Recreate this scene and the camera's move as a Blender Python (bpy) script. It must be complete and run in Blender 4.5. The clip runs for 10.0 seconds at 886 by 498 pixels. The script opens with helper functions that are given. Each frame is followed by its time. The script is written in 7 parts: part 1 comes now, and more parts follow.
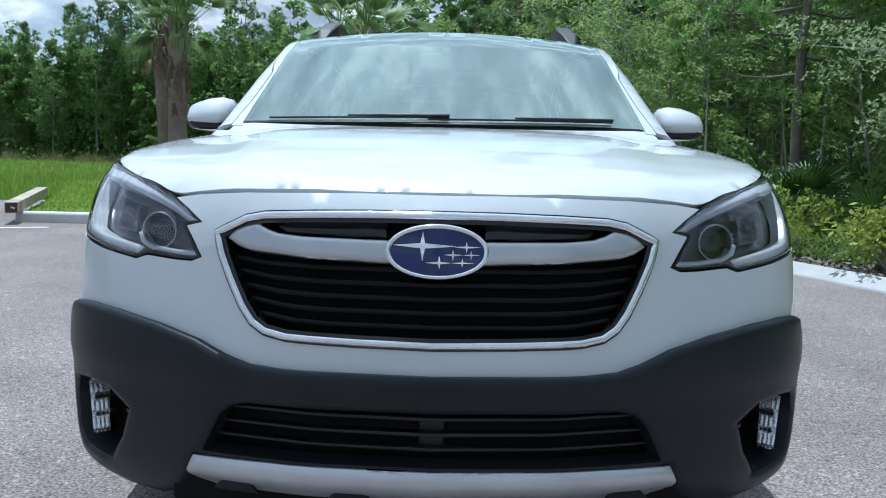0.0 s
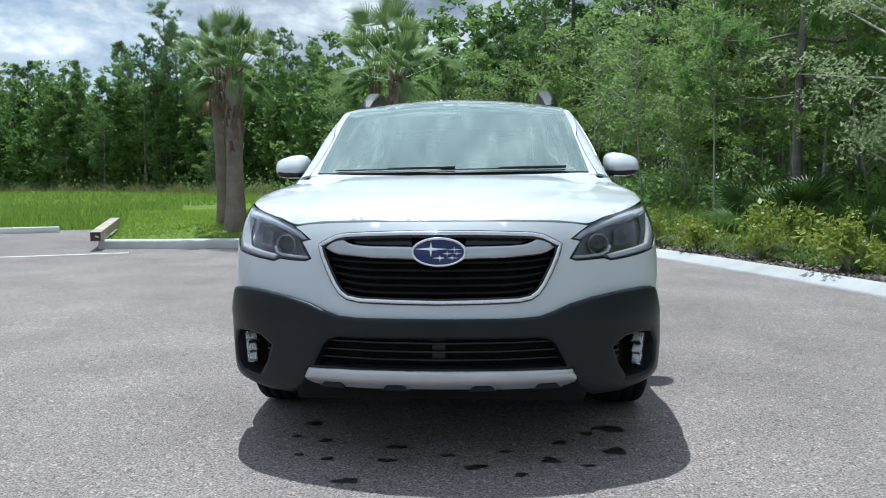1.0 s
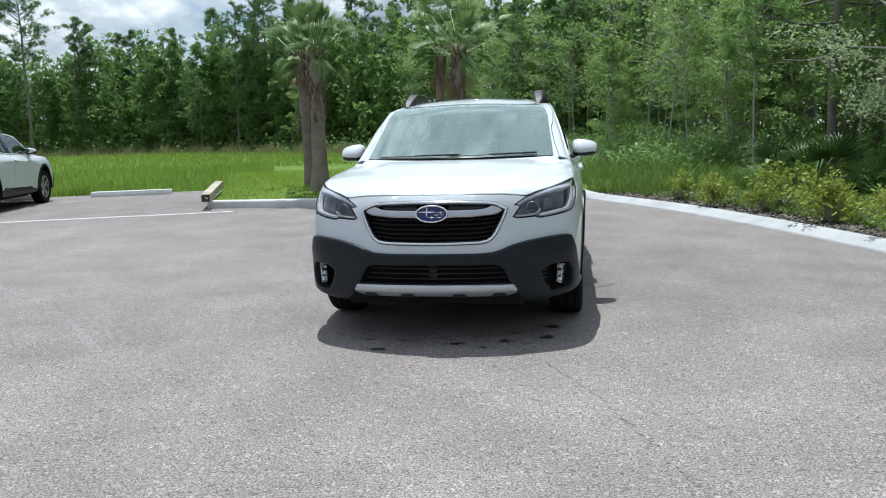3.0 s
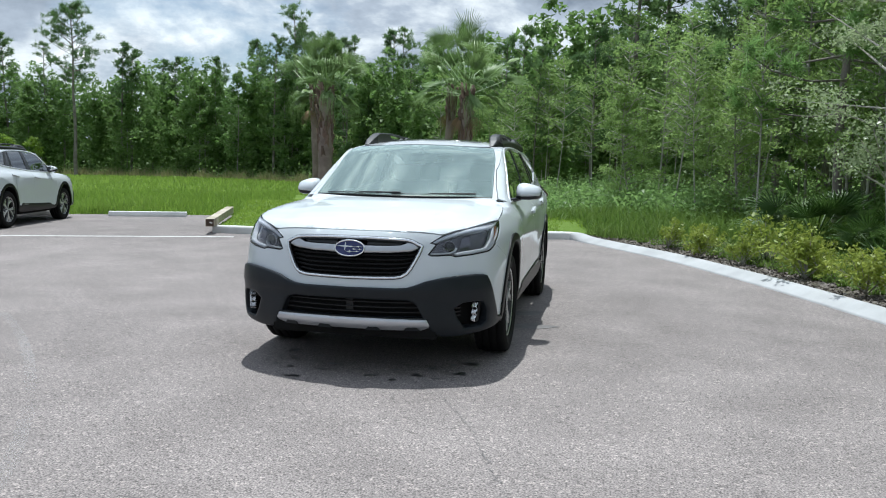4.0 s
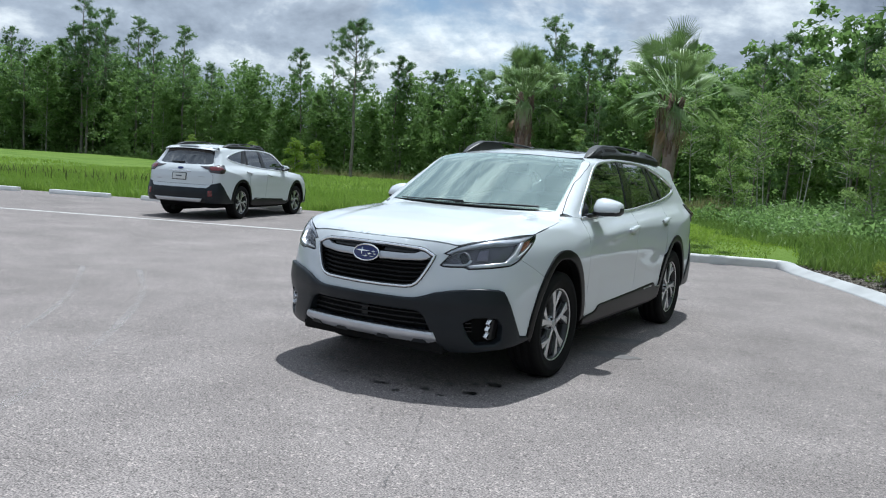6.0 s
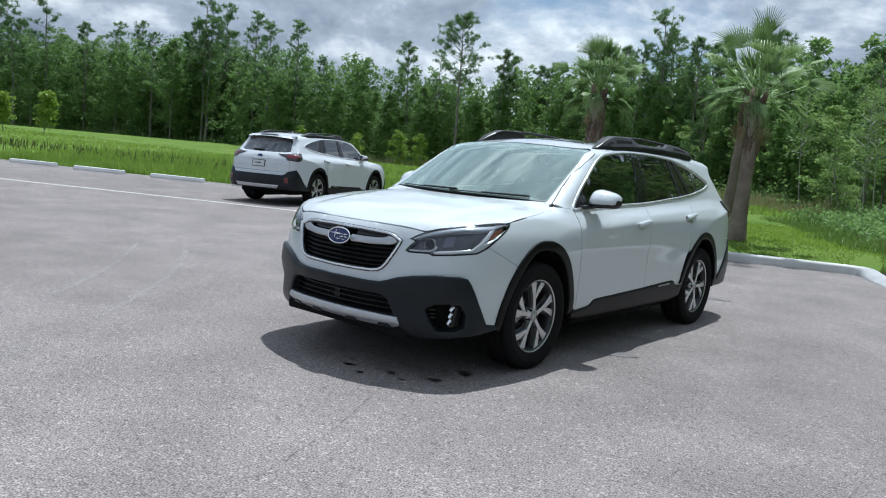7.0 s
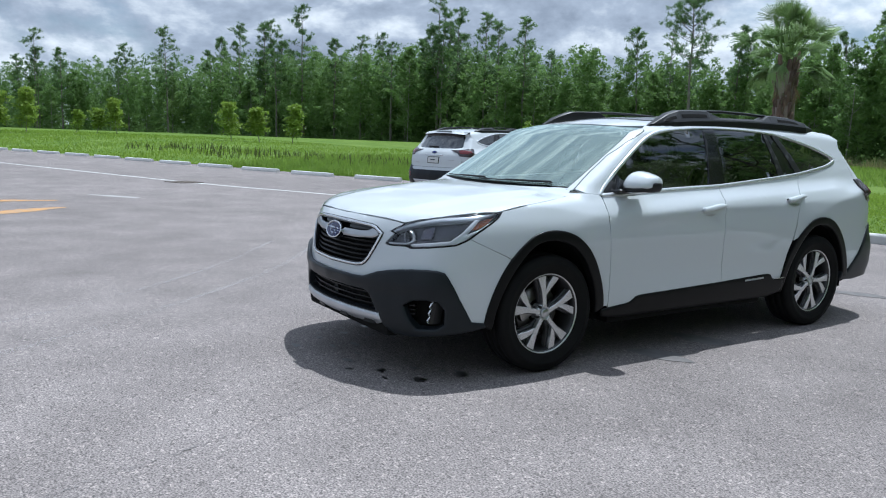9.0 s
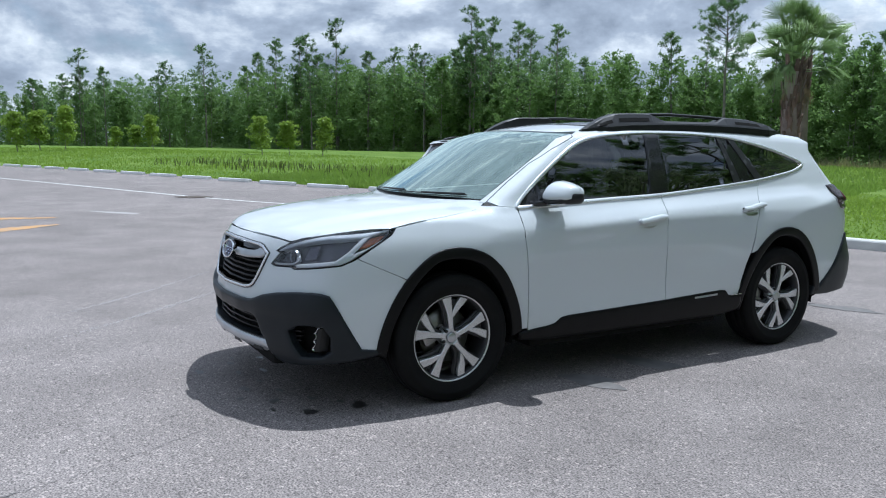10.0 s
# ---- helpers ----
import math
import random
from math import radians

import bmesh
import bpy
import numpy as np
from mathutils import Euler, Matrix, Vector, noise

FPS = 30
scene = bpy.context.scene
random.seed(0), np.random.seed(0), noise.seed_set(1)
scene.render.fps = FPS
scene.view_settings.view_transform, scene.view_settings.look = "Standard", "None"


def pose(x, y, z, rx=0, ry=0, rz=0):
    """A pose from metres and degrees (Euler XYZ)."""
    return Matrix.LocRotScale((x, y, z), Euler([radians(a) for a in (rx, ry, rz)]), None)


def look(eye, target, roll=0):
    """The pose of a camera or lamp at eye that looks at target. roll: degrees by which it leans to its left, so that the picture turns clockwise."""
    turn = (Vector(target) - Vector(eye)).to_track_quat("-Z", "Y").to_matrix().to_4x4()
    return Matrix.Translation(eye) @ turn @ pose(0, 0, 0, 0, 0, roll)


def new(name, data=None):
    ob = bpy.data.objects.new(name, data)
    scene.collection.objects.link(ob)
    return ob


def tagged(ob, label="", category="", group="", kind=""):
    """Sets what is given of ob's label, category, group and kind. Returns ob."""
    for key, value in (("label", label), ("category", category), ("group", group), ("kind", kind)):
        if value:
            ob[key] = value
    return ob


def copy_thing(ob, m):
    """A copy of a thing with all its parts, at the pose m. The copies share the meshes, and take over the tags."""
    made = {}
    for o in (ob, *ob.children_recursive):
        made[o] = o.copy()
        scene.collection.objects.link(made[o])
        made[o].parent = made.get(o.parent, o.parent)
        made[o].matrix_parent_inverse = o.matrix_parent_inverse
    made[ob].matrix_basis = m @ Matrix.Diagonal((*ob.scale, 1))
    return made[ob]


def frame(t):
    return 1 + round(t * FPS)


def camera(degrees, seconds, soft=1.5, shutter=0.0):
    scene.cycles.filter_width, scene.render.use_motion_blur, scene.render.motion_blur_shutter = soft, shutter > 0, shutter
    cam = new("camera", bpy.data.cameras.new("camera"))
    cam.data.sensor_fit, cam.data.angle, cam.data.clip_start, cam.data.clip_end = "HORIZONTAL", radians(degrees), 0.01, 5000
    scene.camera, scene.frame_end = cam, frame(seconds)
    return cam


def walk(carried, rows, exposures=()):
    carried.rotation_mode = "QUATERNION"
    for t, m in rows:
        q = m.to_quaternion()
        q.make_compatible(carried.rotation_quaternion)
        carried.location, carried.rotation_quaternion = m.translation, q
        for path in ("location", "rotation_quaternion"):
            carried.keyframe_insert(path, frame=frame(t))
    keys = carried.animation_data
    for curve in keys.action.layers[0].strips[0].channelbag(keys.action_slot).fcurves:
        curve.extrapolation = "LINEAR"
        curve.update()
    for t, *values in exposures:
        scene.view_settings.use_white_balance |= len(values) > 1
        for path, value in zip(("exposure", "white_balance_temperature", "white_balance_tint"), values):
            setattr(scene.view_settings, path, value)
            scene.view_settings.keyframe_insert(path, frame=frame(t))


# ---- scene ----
cam = camera(58.8, 10.0, 1.1)
PATH = [
    (0, (0.024, -2.495, 0.989), (0.012, -0.508, 0.763), 1.3),
    (0.5, (0.096, -3.143, 1.034), (0.046, -1.154, 0.825), 0.3),
    (1, (0.172, -3.805, 1.077), (0.064, -1.816, 0.898), -0.4),
    (1.5, (0.284, -4.415, 1.145), (0.163, -2.427, 0.957), -0.0),
    (2, (0.35, -4.956, 1.216), (0.22, -2.981, 0.934), -1.0),
    (2.2, (0.415, -5.143, 1.24), (0.241, -3.175, 0.933), -1.7),
    (3.3, (1.055, -5.659, 1.297), (0.708, -3.708, 1.023), -1.1),
    (3.5, (1.215, -5.64, 1.286), (0.877, -3.684, 1.037), -0.3),
    (4, (1.587, -5.646, 1.311), (1.174, -3.699, 1.11), 1.2),
    (4.5, (1.987, -5.569, 1.315), (1.394, -3.669, 1.12), 2.4),
    (5, (2.309, -5.354, 1.312), (1.532, -3.524, 1.099), 2.8),
    (5.5, (2.645, -5.162, 1.325), (1.708, -3.405, 1.132), 2.7),
    (6.8, (3.439, -4.469, 1.368), (2.253, -2.877, 1.135), 5.0),
    (7, (3.616, -4.399, 1.357), (2.365, -2.856, 1.124), 4.9),
    (7.5, (3.911, -4.141, 1.371), (2.529, -2.718, 1.115), 5.0),
    (8, (4.105, -3.797, 1.385), (2.651, -2.452, 1.104), 3.6),
    (8.5, (4.288, -3.462, 1.381), (2.729, -2.241, 1.105), 2.7),
    (9, (4.416, -3.074, 1.394), (2.76, -1.988, 1.112), 1.8),
    (9.5, (4.449, -2.627, 1.415), (2.757, -1.595, 1.148), 0.4),
    (10, (4.517, -2.185, 1.409), (2.803, -1.187, 1.15), 0.7),
]
walk(cam, [(t, look(eye, target, roll)) for t, eye, target, roll in PATH], [(0.0, -0.03, 5480, 3), (1.0, 0.05, 5850, 3), (3.0, 0.05, 6050, 4), (5.0, 0.02, 5980, 4), (7.5, -0.10, 5790, 5), (10.0, -0.04, 5660, 6)])
# ---------------------------------------------------------------- light
SUN_DIR = Vector((-0.115, 0.32, 1.0)).normalized()
sun_el, sun_az = math.asin(SUN_DIR.z), math.atan2(SUN_DIR.x, SUN_DIR.y)
sun = new("sun", bpy.data.lights.new("sun", "SUN"))
sun.data.energy, sun.data.angle, sun.data.color = 4.95, radians(0.6), (1.0, 0.975, 0.94)
sun.matrix_world = look(SUN_DIR * 60, (0, 0, 0))

CLOUD_AT = Vector((2.3, 0.7, 0.4))
world = bpy.data.worlds.new("sky")
scene.world = world
world.use_nodes = True
wn, wl = world.node_tree.nodes, world.node_tree.links
wn.clear()
w_out, w_bg = wn.new("ShaderNodeOutputWorld"), wn.new("ShaderNodeBackground")
w_sky = wn.new("ShaderNodeTexSky")
w_sky.sky_type, w_sky.sun_disc = "NISHITA", False
w_sky.sun_elevation, w_sky.sun_rotation = sun_el, sun_az
w_co, w_map, w_high = wn.new("ShaderNodeTexCoord"), wn.new("ShaderNodeMapping"), wn.new("ShaderNodeMapping")
# heaped cloud: one field of billows, and the same field a little higher up to find the sunlit tops
w_map.inputs["Scale"].default_value = w_high.inputs["Scale"].default_value = (1.0, 1.0, 1.9)
w_map.inputs["Location"].default_value, w_high.inputs["Location"].default_value = CLOUD_AT, CLOUD_AT + Vector((0.0, 0.0, 0.05))


def cloud_noise(scale, detail, rough, mapping, distort=0.0):
    t = wn.new("ShaderNodeTexNoise")
    t.inputs["Scale"].default_value, t.inputs["Detail"].default_value = scale, detail
    t.inputs["Roughness"].default_value, t.inputs["Distortion"].default_value = rough, distort
    wl.new(mapping.outputs["Vector"], t.inputs["Vector"])
    return t


def sky_math(operation, a, b, clamp=False):
    m = wn.new("ShaderNodeMath")
    m.operation, m.use_clamp = operation, clamp
    for k, v in enumerate((a, b)):
        if isinstance(v, (int, float)):
            m.inputs[k].default_value = v
        else:
            wl.new(v, m.inputs[k])
    return m.outputs["Value"]


wl.new(w_co.outputs["Generated"], w_map.inputs["Vector"])
wl.new(w_co.outputs["Generated"], w_high.inputs["Vector"])
def billows(mapping):
    """Round heaps of cloud with ragged edges."""
    v = wn.new("ShaderNodeTexVoronoi")
    v.feature, v.normalize = "SMOOTH_F1", True
    for k, x in (("Scale", 5.0), ("Detail", 3.0), ("Roughness", 0.5), ("Lacunarity", 2.3), ("Smoothness", 0.35)):
        v.inputs[k].default_value = x
    wl.new(mapping.outputs["Vector"], v.inputs["Vector"])
    n = cloud_noise(4.2, 9, 0.6, mapping, 0.15)
    return sky_math("ADD", sky_math("MULTIPLY", n.outputs["Fac"], 0.62), sky_math("MULTIPLY", sky_math("SUBTRACT", 1.0, v.outputs["Distance"]), 0.30))


w_here, w_above = billows(w_map), billows(w_high)
w_broad = cloud_noise(1.5, 3, 0.5, w_map)
# cover: mostly closed, open where the broad field is thin
w_cover = sky_math("ADD", w_here, sky_math("MULTIPLY", w_broad.outputs["Fac"], 0.5))
w_ramp, w_sramp, w_mix = wn.new("ShaderNodeValToRGB"), wn.new("ShaderNodeValToRGB"), wn.new("ShaderNodeMix")
w_ramp.color_ramp.elements[0].position, w_ramp.color_ramp.elements[1].position = 0.60, 0.72
wl.new(w_cover, w_ramp.inputs["Fac"])
# light: tops towards the clear sky are white, bellies blue-grey
w_rim = sky_math("MULTIPLY", sky_math("SUBTRACT", w_here, w_above), 4.2)
w_thick = sky_math("MULTIPLY", sky_math("SUBTRACT", w_cover, 0.79), -1.3)
w_tone = sky_math("ADD", sky_math("ADD", w_rim, w_thick), 0.46, True)
wl.new(w_tone, w_sramp.inputs["Fac"])
w_sramp.color_ramp.elements[0].position, w_sramp.color_ramp.elements[0].color = 0.08, (2.5, 2.85, 3.55, 1)
w_sramp.color_ramp.elements[1].position, w_sramp.color_ramp.elements[1].color = 0.90, (10.8, 10.9, 11.0, 1)
w_half = w_sramp.color_ramp.elements.new(0.50)
w_half.color = (5.0, 5.45, 6.3, 1)
w_mix.data_type = "RGBA"
wl.new(w_ramp.outputs["Color"], w_mix.inputs["Factor"])
wl.new(w_sky.outputs["Color"], w_mix.inputs["A"])
# thin cloud glows towards the sun
w_dot, w_lit = wn.new("ShaderNodeVectorMath"), wn.new("ShaderNodeVectorMath")
w_dot.operation, w_dot.inputs[1].default_value = "DOT_PRODUCT", SUN_DIR
w_lit.operation = "SCALE"
wl.new(w_co.outputs["Generated"], w_dot.inputs[0])
w_glow = sky_math("POWER", sky_math("MAXIMUM", w_dot.outputs["Value"], 0.0), 5.0)
wl.new(w_sramp.outputs["Color"], w_lit.inputs[0])
wl.new(sky_math("ADD", sky_math("MULTIPLY", w_glow, 1.6), 1.0), w_lit.inputs["Scale"])
wl.new(w_lit.outputs["Vector"], w_mix.inputs["B"])
wl.new(w_mix.outputs["Result"], w_bg.inputs["Color"])
w_bg.inputs["Strength"].default_value = 0.097
wl.new(w_bg.outputs["Background"], w_out.inputs["Surface"])


# ---------------------------------------------------------------- materials
def shader(name):
    m = bpy.data.materials.new(name)
    m.use_nodes = True
    return m, m.node_tree.nodes, m.node_tree.links, m.node_tree.nodes["Principled BSDF"]


def surface(name, base, other=None, rough=0.6, metal=0.0, scale=8.0, fine=120.0, bump=0.1, coat=0.0, island=False, rough_var=0.1, spec=0.5, depth=0.01):
    """A surface that varies at two scales between two colours, with fine relief."""
    m, n, l, p = shader(name)
    other = other or tuple(c * 0.8 for c in base)
    co = n.new("ShaderNodeTexCoord")
    a, b = n.new("ShaderNodeTexNoise"), n.new("ShaderNodeTexNoise")
    a.inputs["Scale"].default_value, a.inputs["Detail"].default_value = scale, 5
    b.inputs["Scale"].default_value, b.inputs["Detail"].default_value = fine, 3
    l.new(co.outputs["Object"], a.inputs["Vector"])
    l.new(co.outputs["Object"], b.inputs["Vector"])
    ra = n.new("ShaderNodeMapRange")
    ra.inputs["From Min"].default_value, ra.inputs["From Max"].default_value = 0.3, 0.7
    mid = n.new("ShaderNodeMath")
    mid.operation = "MULTIPLY_ADD"
    mid.inputs[1].default_value, mid.inputs[2].default_value = 0.45, -0.2
    add = n.new("ShaderNodeMath")
    add.use_clamp = True
    l.new(a.outputs["Fac"], ra.inputs["Value"])
    l.new(b.outputs["Fac"], mid.inputs[0])
    l.new(ra.outputs["Result"], add.inputs[0])
    l.new(mid.outputs["Value"], add.inputs[1])
    mix = n.new("ShaderNodeMix")
    mix.data_type = "RGBA"
    mix.inputs["A"].default_value, mix.inputs["B"].default_value = (*base, 1), (*other, 1)
    if island:
        geo = n.new("ShaderNodeNewGeometry")
        half = n.new("ShaderNodeMath")
        half.operation = "MULTIPLY_ADD"
        half.inputs[1].default_value = 0.5
        l.new(add.outputs["Value"], half.inputs[0])
        sc = n.new("ShaderNodeMath")
        sc.operation, sc.inputs[1].default_value = "MULTIPLY", 0.6
        l.new(geo.outputs["Random Per Island"], sc.inputs[0])
        l.new(sc.outputs["Value"], half.inputs[2])
        l.new(half.outputs["Value"], mix.inputs["Factor"])
    else:
        l.new(add.outputs["Value"], mix.inputs["Factor"])
    l.new(mix.outputs["Result"], p.inputs["Base Color"])
    rr = n.new("ShaderNodeMapRange")
    rr.inputs["To Min"].default_value, rr.inputs["To Max"].default_value = max(rough - rough_var, 0.02), min(rough + rough_var, 1)
    l.new(b.outputs["Fac"], rr.inputs["Value"])
    l.new(rr.outputs["Result"], p.inputs["Roughness"])
    p.inputs["Metallic"].default_value, p.inputs["Coat Weight"].default_value = metal, coat
    p.inputs["Specular IOR Level"].default_value = spec
    if bump:
        bp = n.new("ShaderNodeBump")
        bp.inputs["Strength"].default_value, bp.inputs["Distance"].default_value = bump, depth
        l.new(b.outputs["Fac"], bp.inputs["Height"])
        l.new(bp.outputs["Normal"], p.inputs["Normal"])
    return m


def foliage(name, base, other, trans=0.3, rough=0.5):
    """Leaves: colour by leaf, some light through them."""
    m, n, l, p = shader(name)
    geo, obj = n.new("ShaderNodeNewGeometry"), n.new("ShaderNodeObjectInfo")
    co, noise_n = n.new("ShaderNodeTexCoord"), n.new("ShaderNodeTexNoise")
    noise_n.inputs["Scale"].default_value = 0.9
    l.new(co.outputs["Object"], noise_n.inputs["Vector"])
    s1 = n.new("ShaderNodeMath")
    s1.operation, s1.inputs[1].default_value = "MULTIPLY", 0.25
    l.new(geo.outputs["Random Per Island"], s1.inputs[0])
    s2 = n.new("ShaderNodeMath")
    s2.operation, s2.inputs[1].default_value = "MULTIPLY_ADD", 0.35
    l.new(obj.outputs["Random"], s2.inputs[0])
    l.new(s1.outputs["Value"], s2.inputs[2])
    s3 = n.new("ShaderNodeMath")
    s3.operation, s3.inputs[1].default_value = "MULTIPLY_ADD", 0.6
    s3.use_clamp = True
    l.new(noise_n.outputs["Fac"], s3.inputs[0])
    l.new(s2.outputs["Value"], s3.inputs[2])
    mix = n.new("ShaderNodeMix")
    mix.data_type = "RGBA"
    mix.inputs["A"].default_value, mix.inputs["B"].default_value = (*base, 1), (*other, 1)
    l.new(s3.outputs["Value"], mix.inputs["Factor"])
    l.new(mix.outputs["Result"], p.inputs["Base Color"])
    p.inputs["Roughness"].default_value = rough
    p.inputs["Specular IOR Level"].default_value = 0.25
    tr, ms = n.new("ShaderNodeBsdfTranslucent"), n.new("ShaderNodeMixShader")
    l.new(mix.outputs["Result"], tr.inputs["Color"])
    ms.inputs["Fac"].default_value = trans
    l.new(p.outputs["BSDF"], ms.inputs[1])
    l.new(tr.outputs["BSDF"], ms.inputs[2])
    l.new(ms.outputs["Shader"], n["Material Output"].inputs["Surface"])
    return m


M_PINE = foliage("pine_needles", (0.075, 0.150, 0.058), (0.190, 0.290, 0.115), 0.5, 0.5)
# paler copy of M_PINE for the edge pines, sunlight put into its colour
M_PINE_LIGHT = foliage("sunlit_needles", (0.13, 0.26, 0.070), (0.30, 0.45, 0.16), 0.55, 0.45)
M_LEAF = foliage("broad_leaves", (0.115, 0.220, 0.068), (0.29, 0.42, 0.145), 0.6, 0.42)
M_LEAF_LIGHT = foliage("young_leaves", (0.14, 0.25, 0.062), (0.32, 0.43, 0.15), 0.52, 0.46)
M_SAPLING = foliage("sapling_leaves", (0.15, 0.26, 0.03), (0.30, 0.40, 0.07), 0.4)
M_WOODS = foliage("woods_leaves", (0.085, 0.172, 0.050), (0.215, 0.325, 0.10), 0.54, 0.5)
M_SEDGE = foliage("dark_sedge", (0.05, 0.065, 0.022), (0.12, 0.14, 0.045), 0.3)
M_STRAW = foliage("straw_weeds", (0.17, 0.18, 0.075), (0.33, 0.31, 0.16), 0.3)
M_SHRUB = foliage("shrub_leaves", (0.15, 0.235, 0.03), (0.36, 0.40, 0.085), 0.4, 0.4)
M_SILVER = foliage("silver_leaves", (0.19, 0.27, 0.12), (0.38, 0.45, 0.26), 0.45, 0.32)
M_PALM = foliage("palm_fans", (0.072, 0.150, 0.045), (0.26, 0.37, 0.135), 0.25, 0.42)
M_PALMETTO = foliage("palmetto_fans", (0.030, 0.075, 0.018), (0.095, 0.165, 0.040), 0.25, 0.45)
M_PALM_DRY = foliage("dry_fronds", (0.16, 0.11, 0.06), (0.26, 0.19, 0.10), 0.15, 0.7)
M_GRASS = foliage("grass_blades", (0.15, 0.255, 0.028), (0.285, 0.395, 0.065), 0.5)
M_REED = foliage("tall_grass", (0.13, 0.235, 0.028), (0.265, 0.375, 0.075), 0.5)
M_WEED = foliage("roadside_weeds", (0.085, 0.165, 0.03), (0.20, 0.285, 0.065), 0.4)
M_BARK = surface("pine_bark", (0.25, 0.225, 0.205), (0.14, 0.12, 0.105), 0.95, scale=3, fine=22, bump=0.8, depth=0.03)
M_TRUNK = surface("thin_trunk", (0.36, 0.34, 0.31), (0.19, 0.175, 0.15), 0.95, scale=2, fine=18, bump=0.5, depth=0.02)
M_PALE_BARK = surface("pale_bark", (0.50, 0.48, 0.44), (0.30, 0.28, 0.25), 0.95, scale=2, fine=18, bump=0.5, depth=0.02)
M_BOOT = surface("palm_boots", (0.21, 0.145, 0.105), (0.085, 0.06, 0.045), 0.95, scale=5, fine=40, bump=0.7, island=True, depth=0.02)
M_PALM_TRUNK = surface("palm_trunk", (0.26, 0.215, 0.18), (0.15, 0.12, 0.10), 0.95, scale=4, fine=30, bump=0.7, depth=0.02)
M_CONCRETE = surface("kerb_concrete", (0.60, 0.60, 0.59), (0.45, 0.45, 0.44), 0.9, scale=2.5, fine=90, bump=0.35, depth=0.006)
M_STOP = surface("stop_concrete", (0.74, 0.74, 0.73), (0.58, 0.58, 0.57), 0.9, scale=2.5, fine=90, bump=0.3, depth=0.005)
M_WOOD = surface("weathered_timber", (0.50, 0.45, 0.36), (0.31, 0.27, 0.21), 0.9, scale=4, fine=50, bump=0.5)
M_MULCH = surface("mulch", (0.040, 0.032, 0.022), (0.10, 0.088, 0.060), 0.95, scale=7, fine=60, bump=0.9, depth=0.04)
M_KERB = surface("bright_kerb", (0.43, 0.435, 0.44), (0.33, 0.335, 0.34), 0.9, scale=2.5, fine=90, bump=0.3, depth=0.005)
M_CHIP = surface("bark_chips", (0.30, 0.27, 0.24), (0.06, 0.045, 0.035), 0.95, scale=9, fine=60, bump=0.2, island=True)
M_PAINT_LINE = surface("line_paint", (0.72, 0.72, 0.70), (0.50, 0.50, 0.49), 0.8, scale=5, fine=160, bump=0.2)


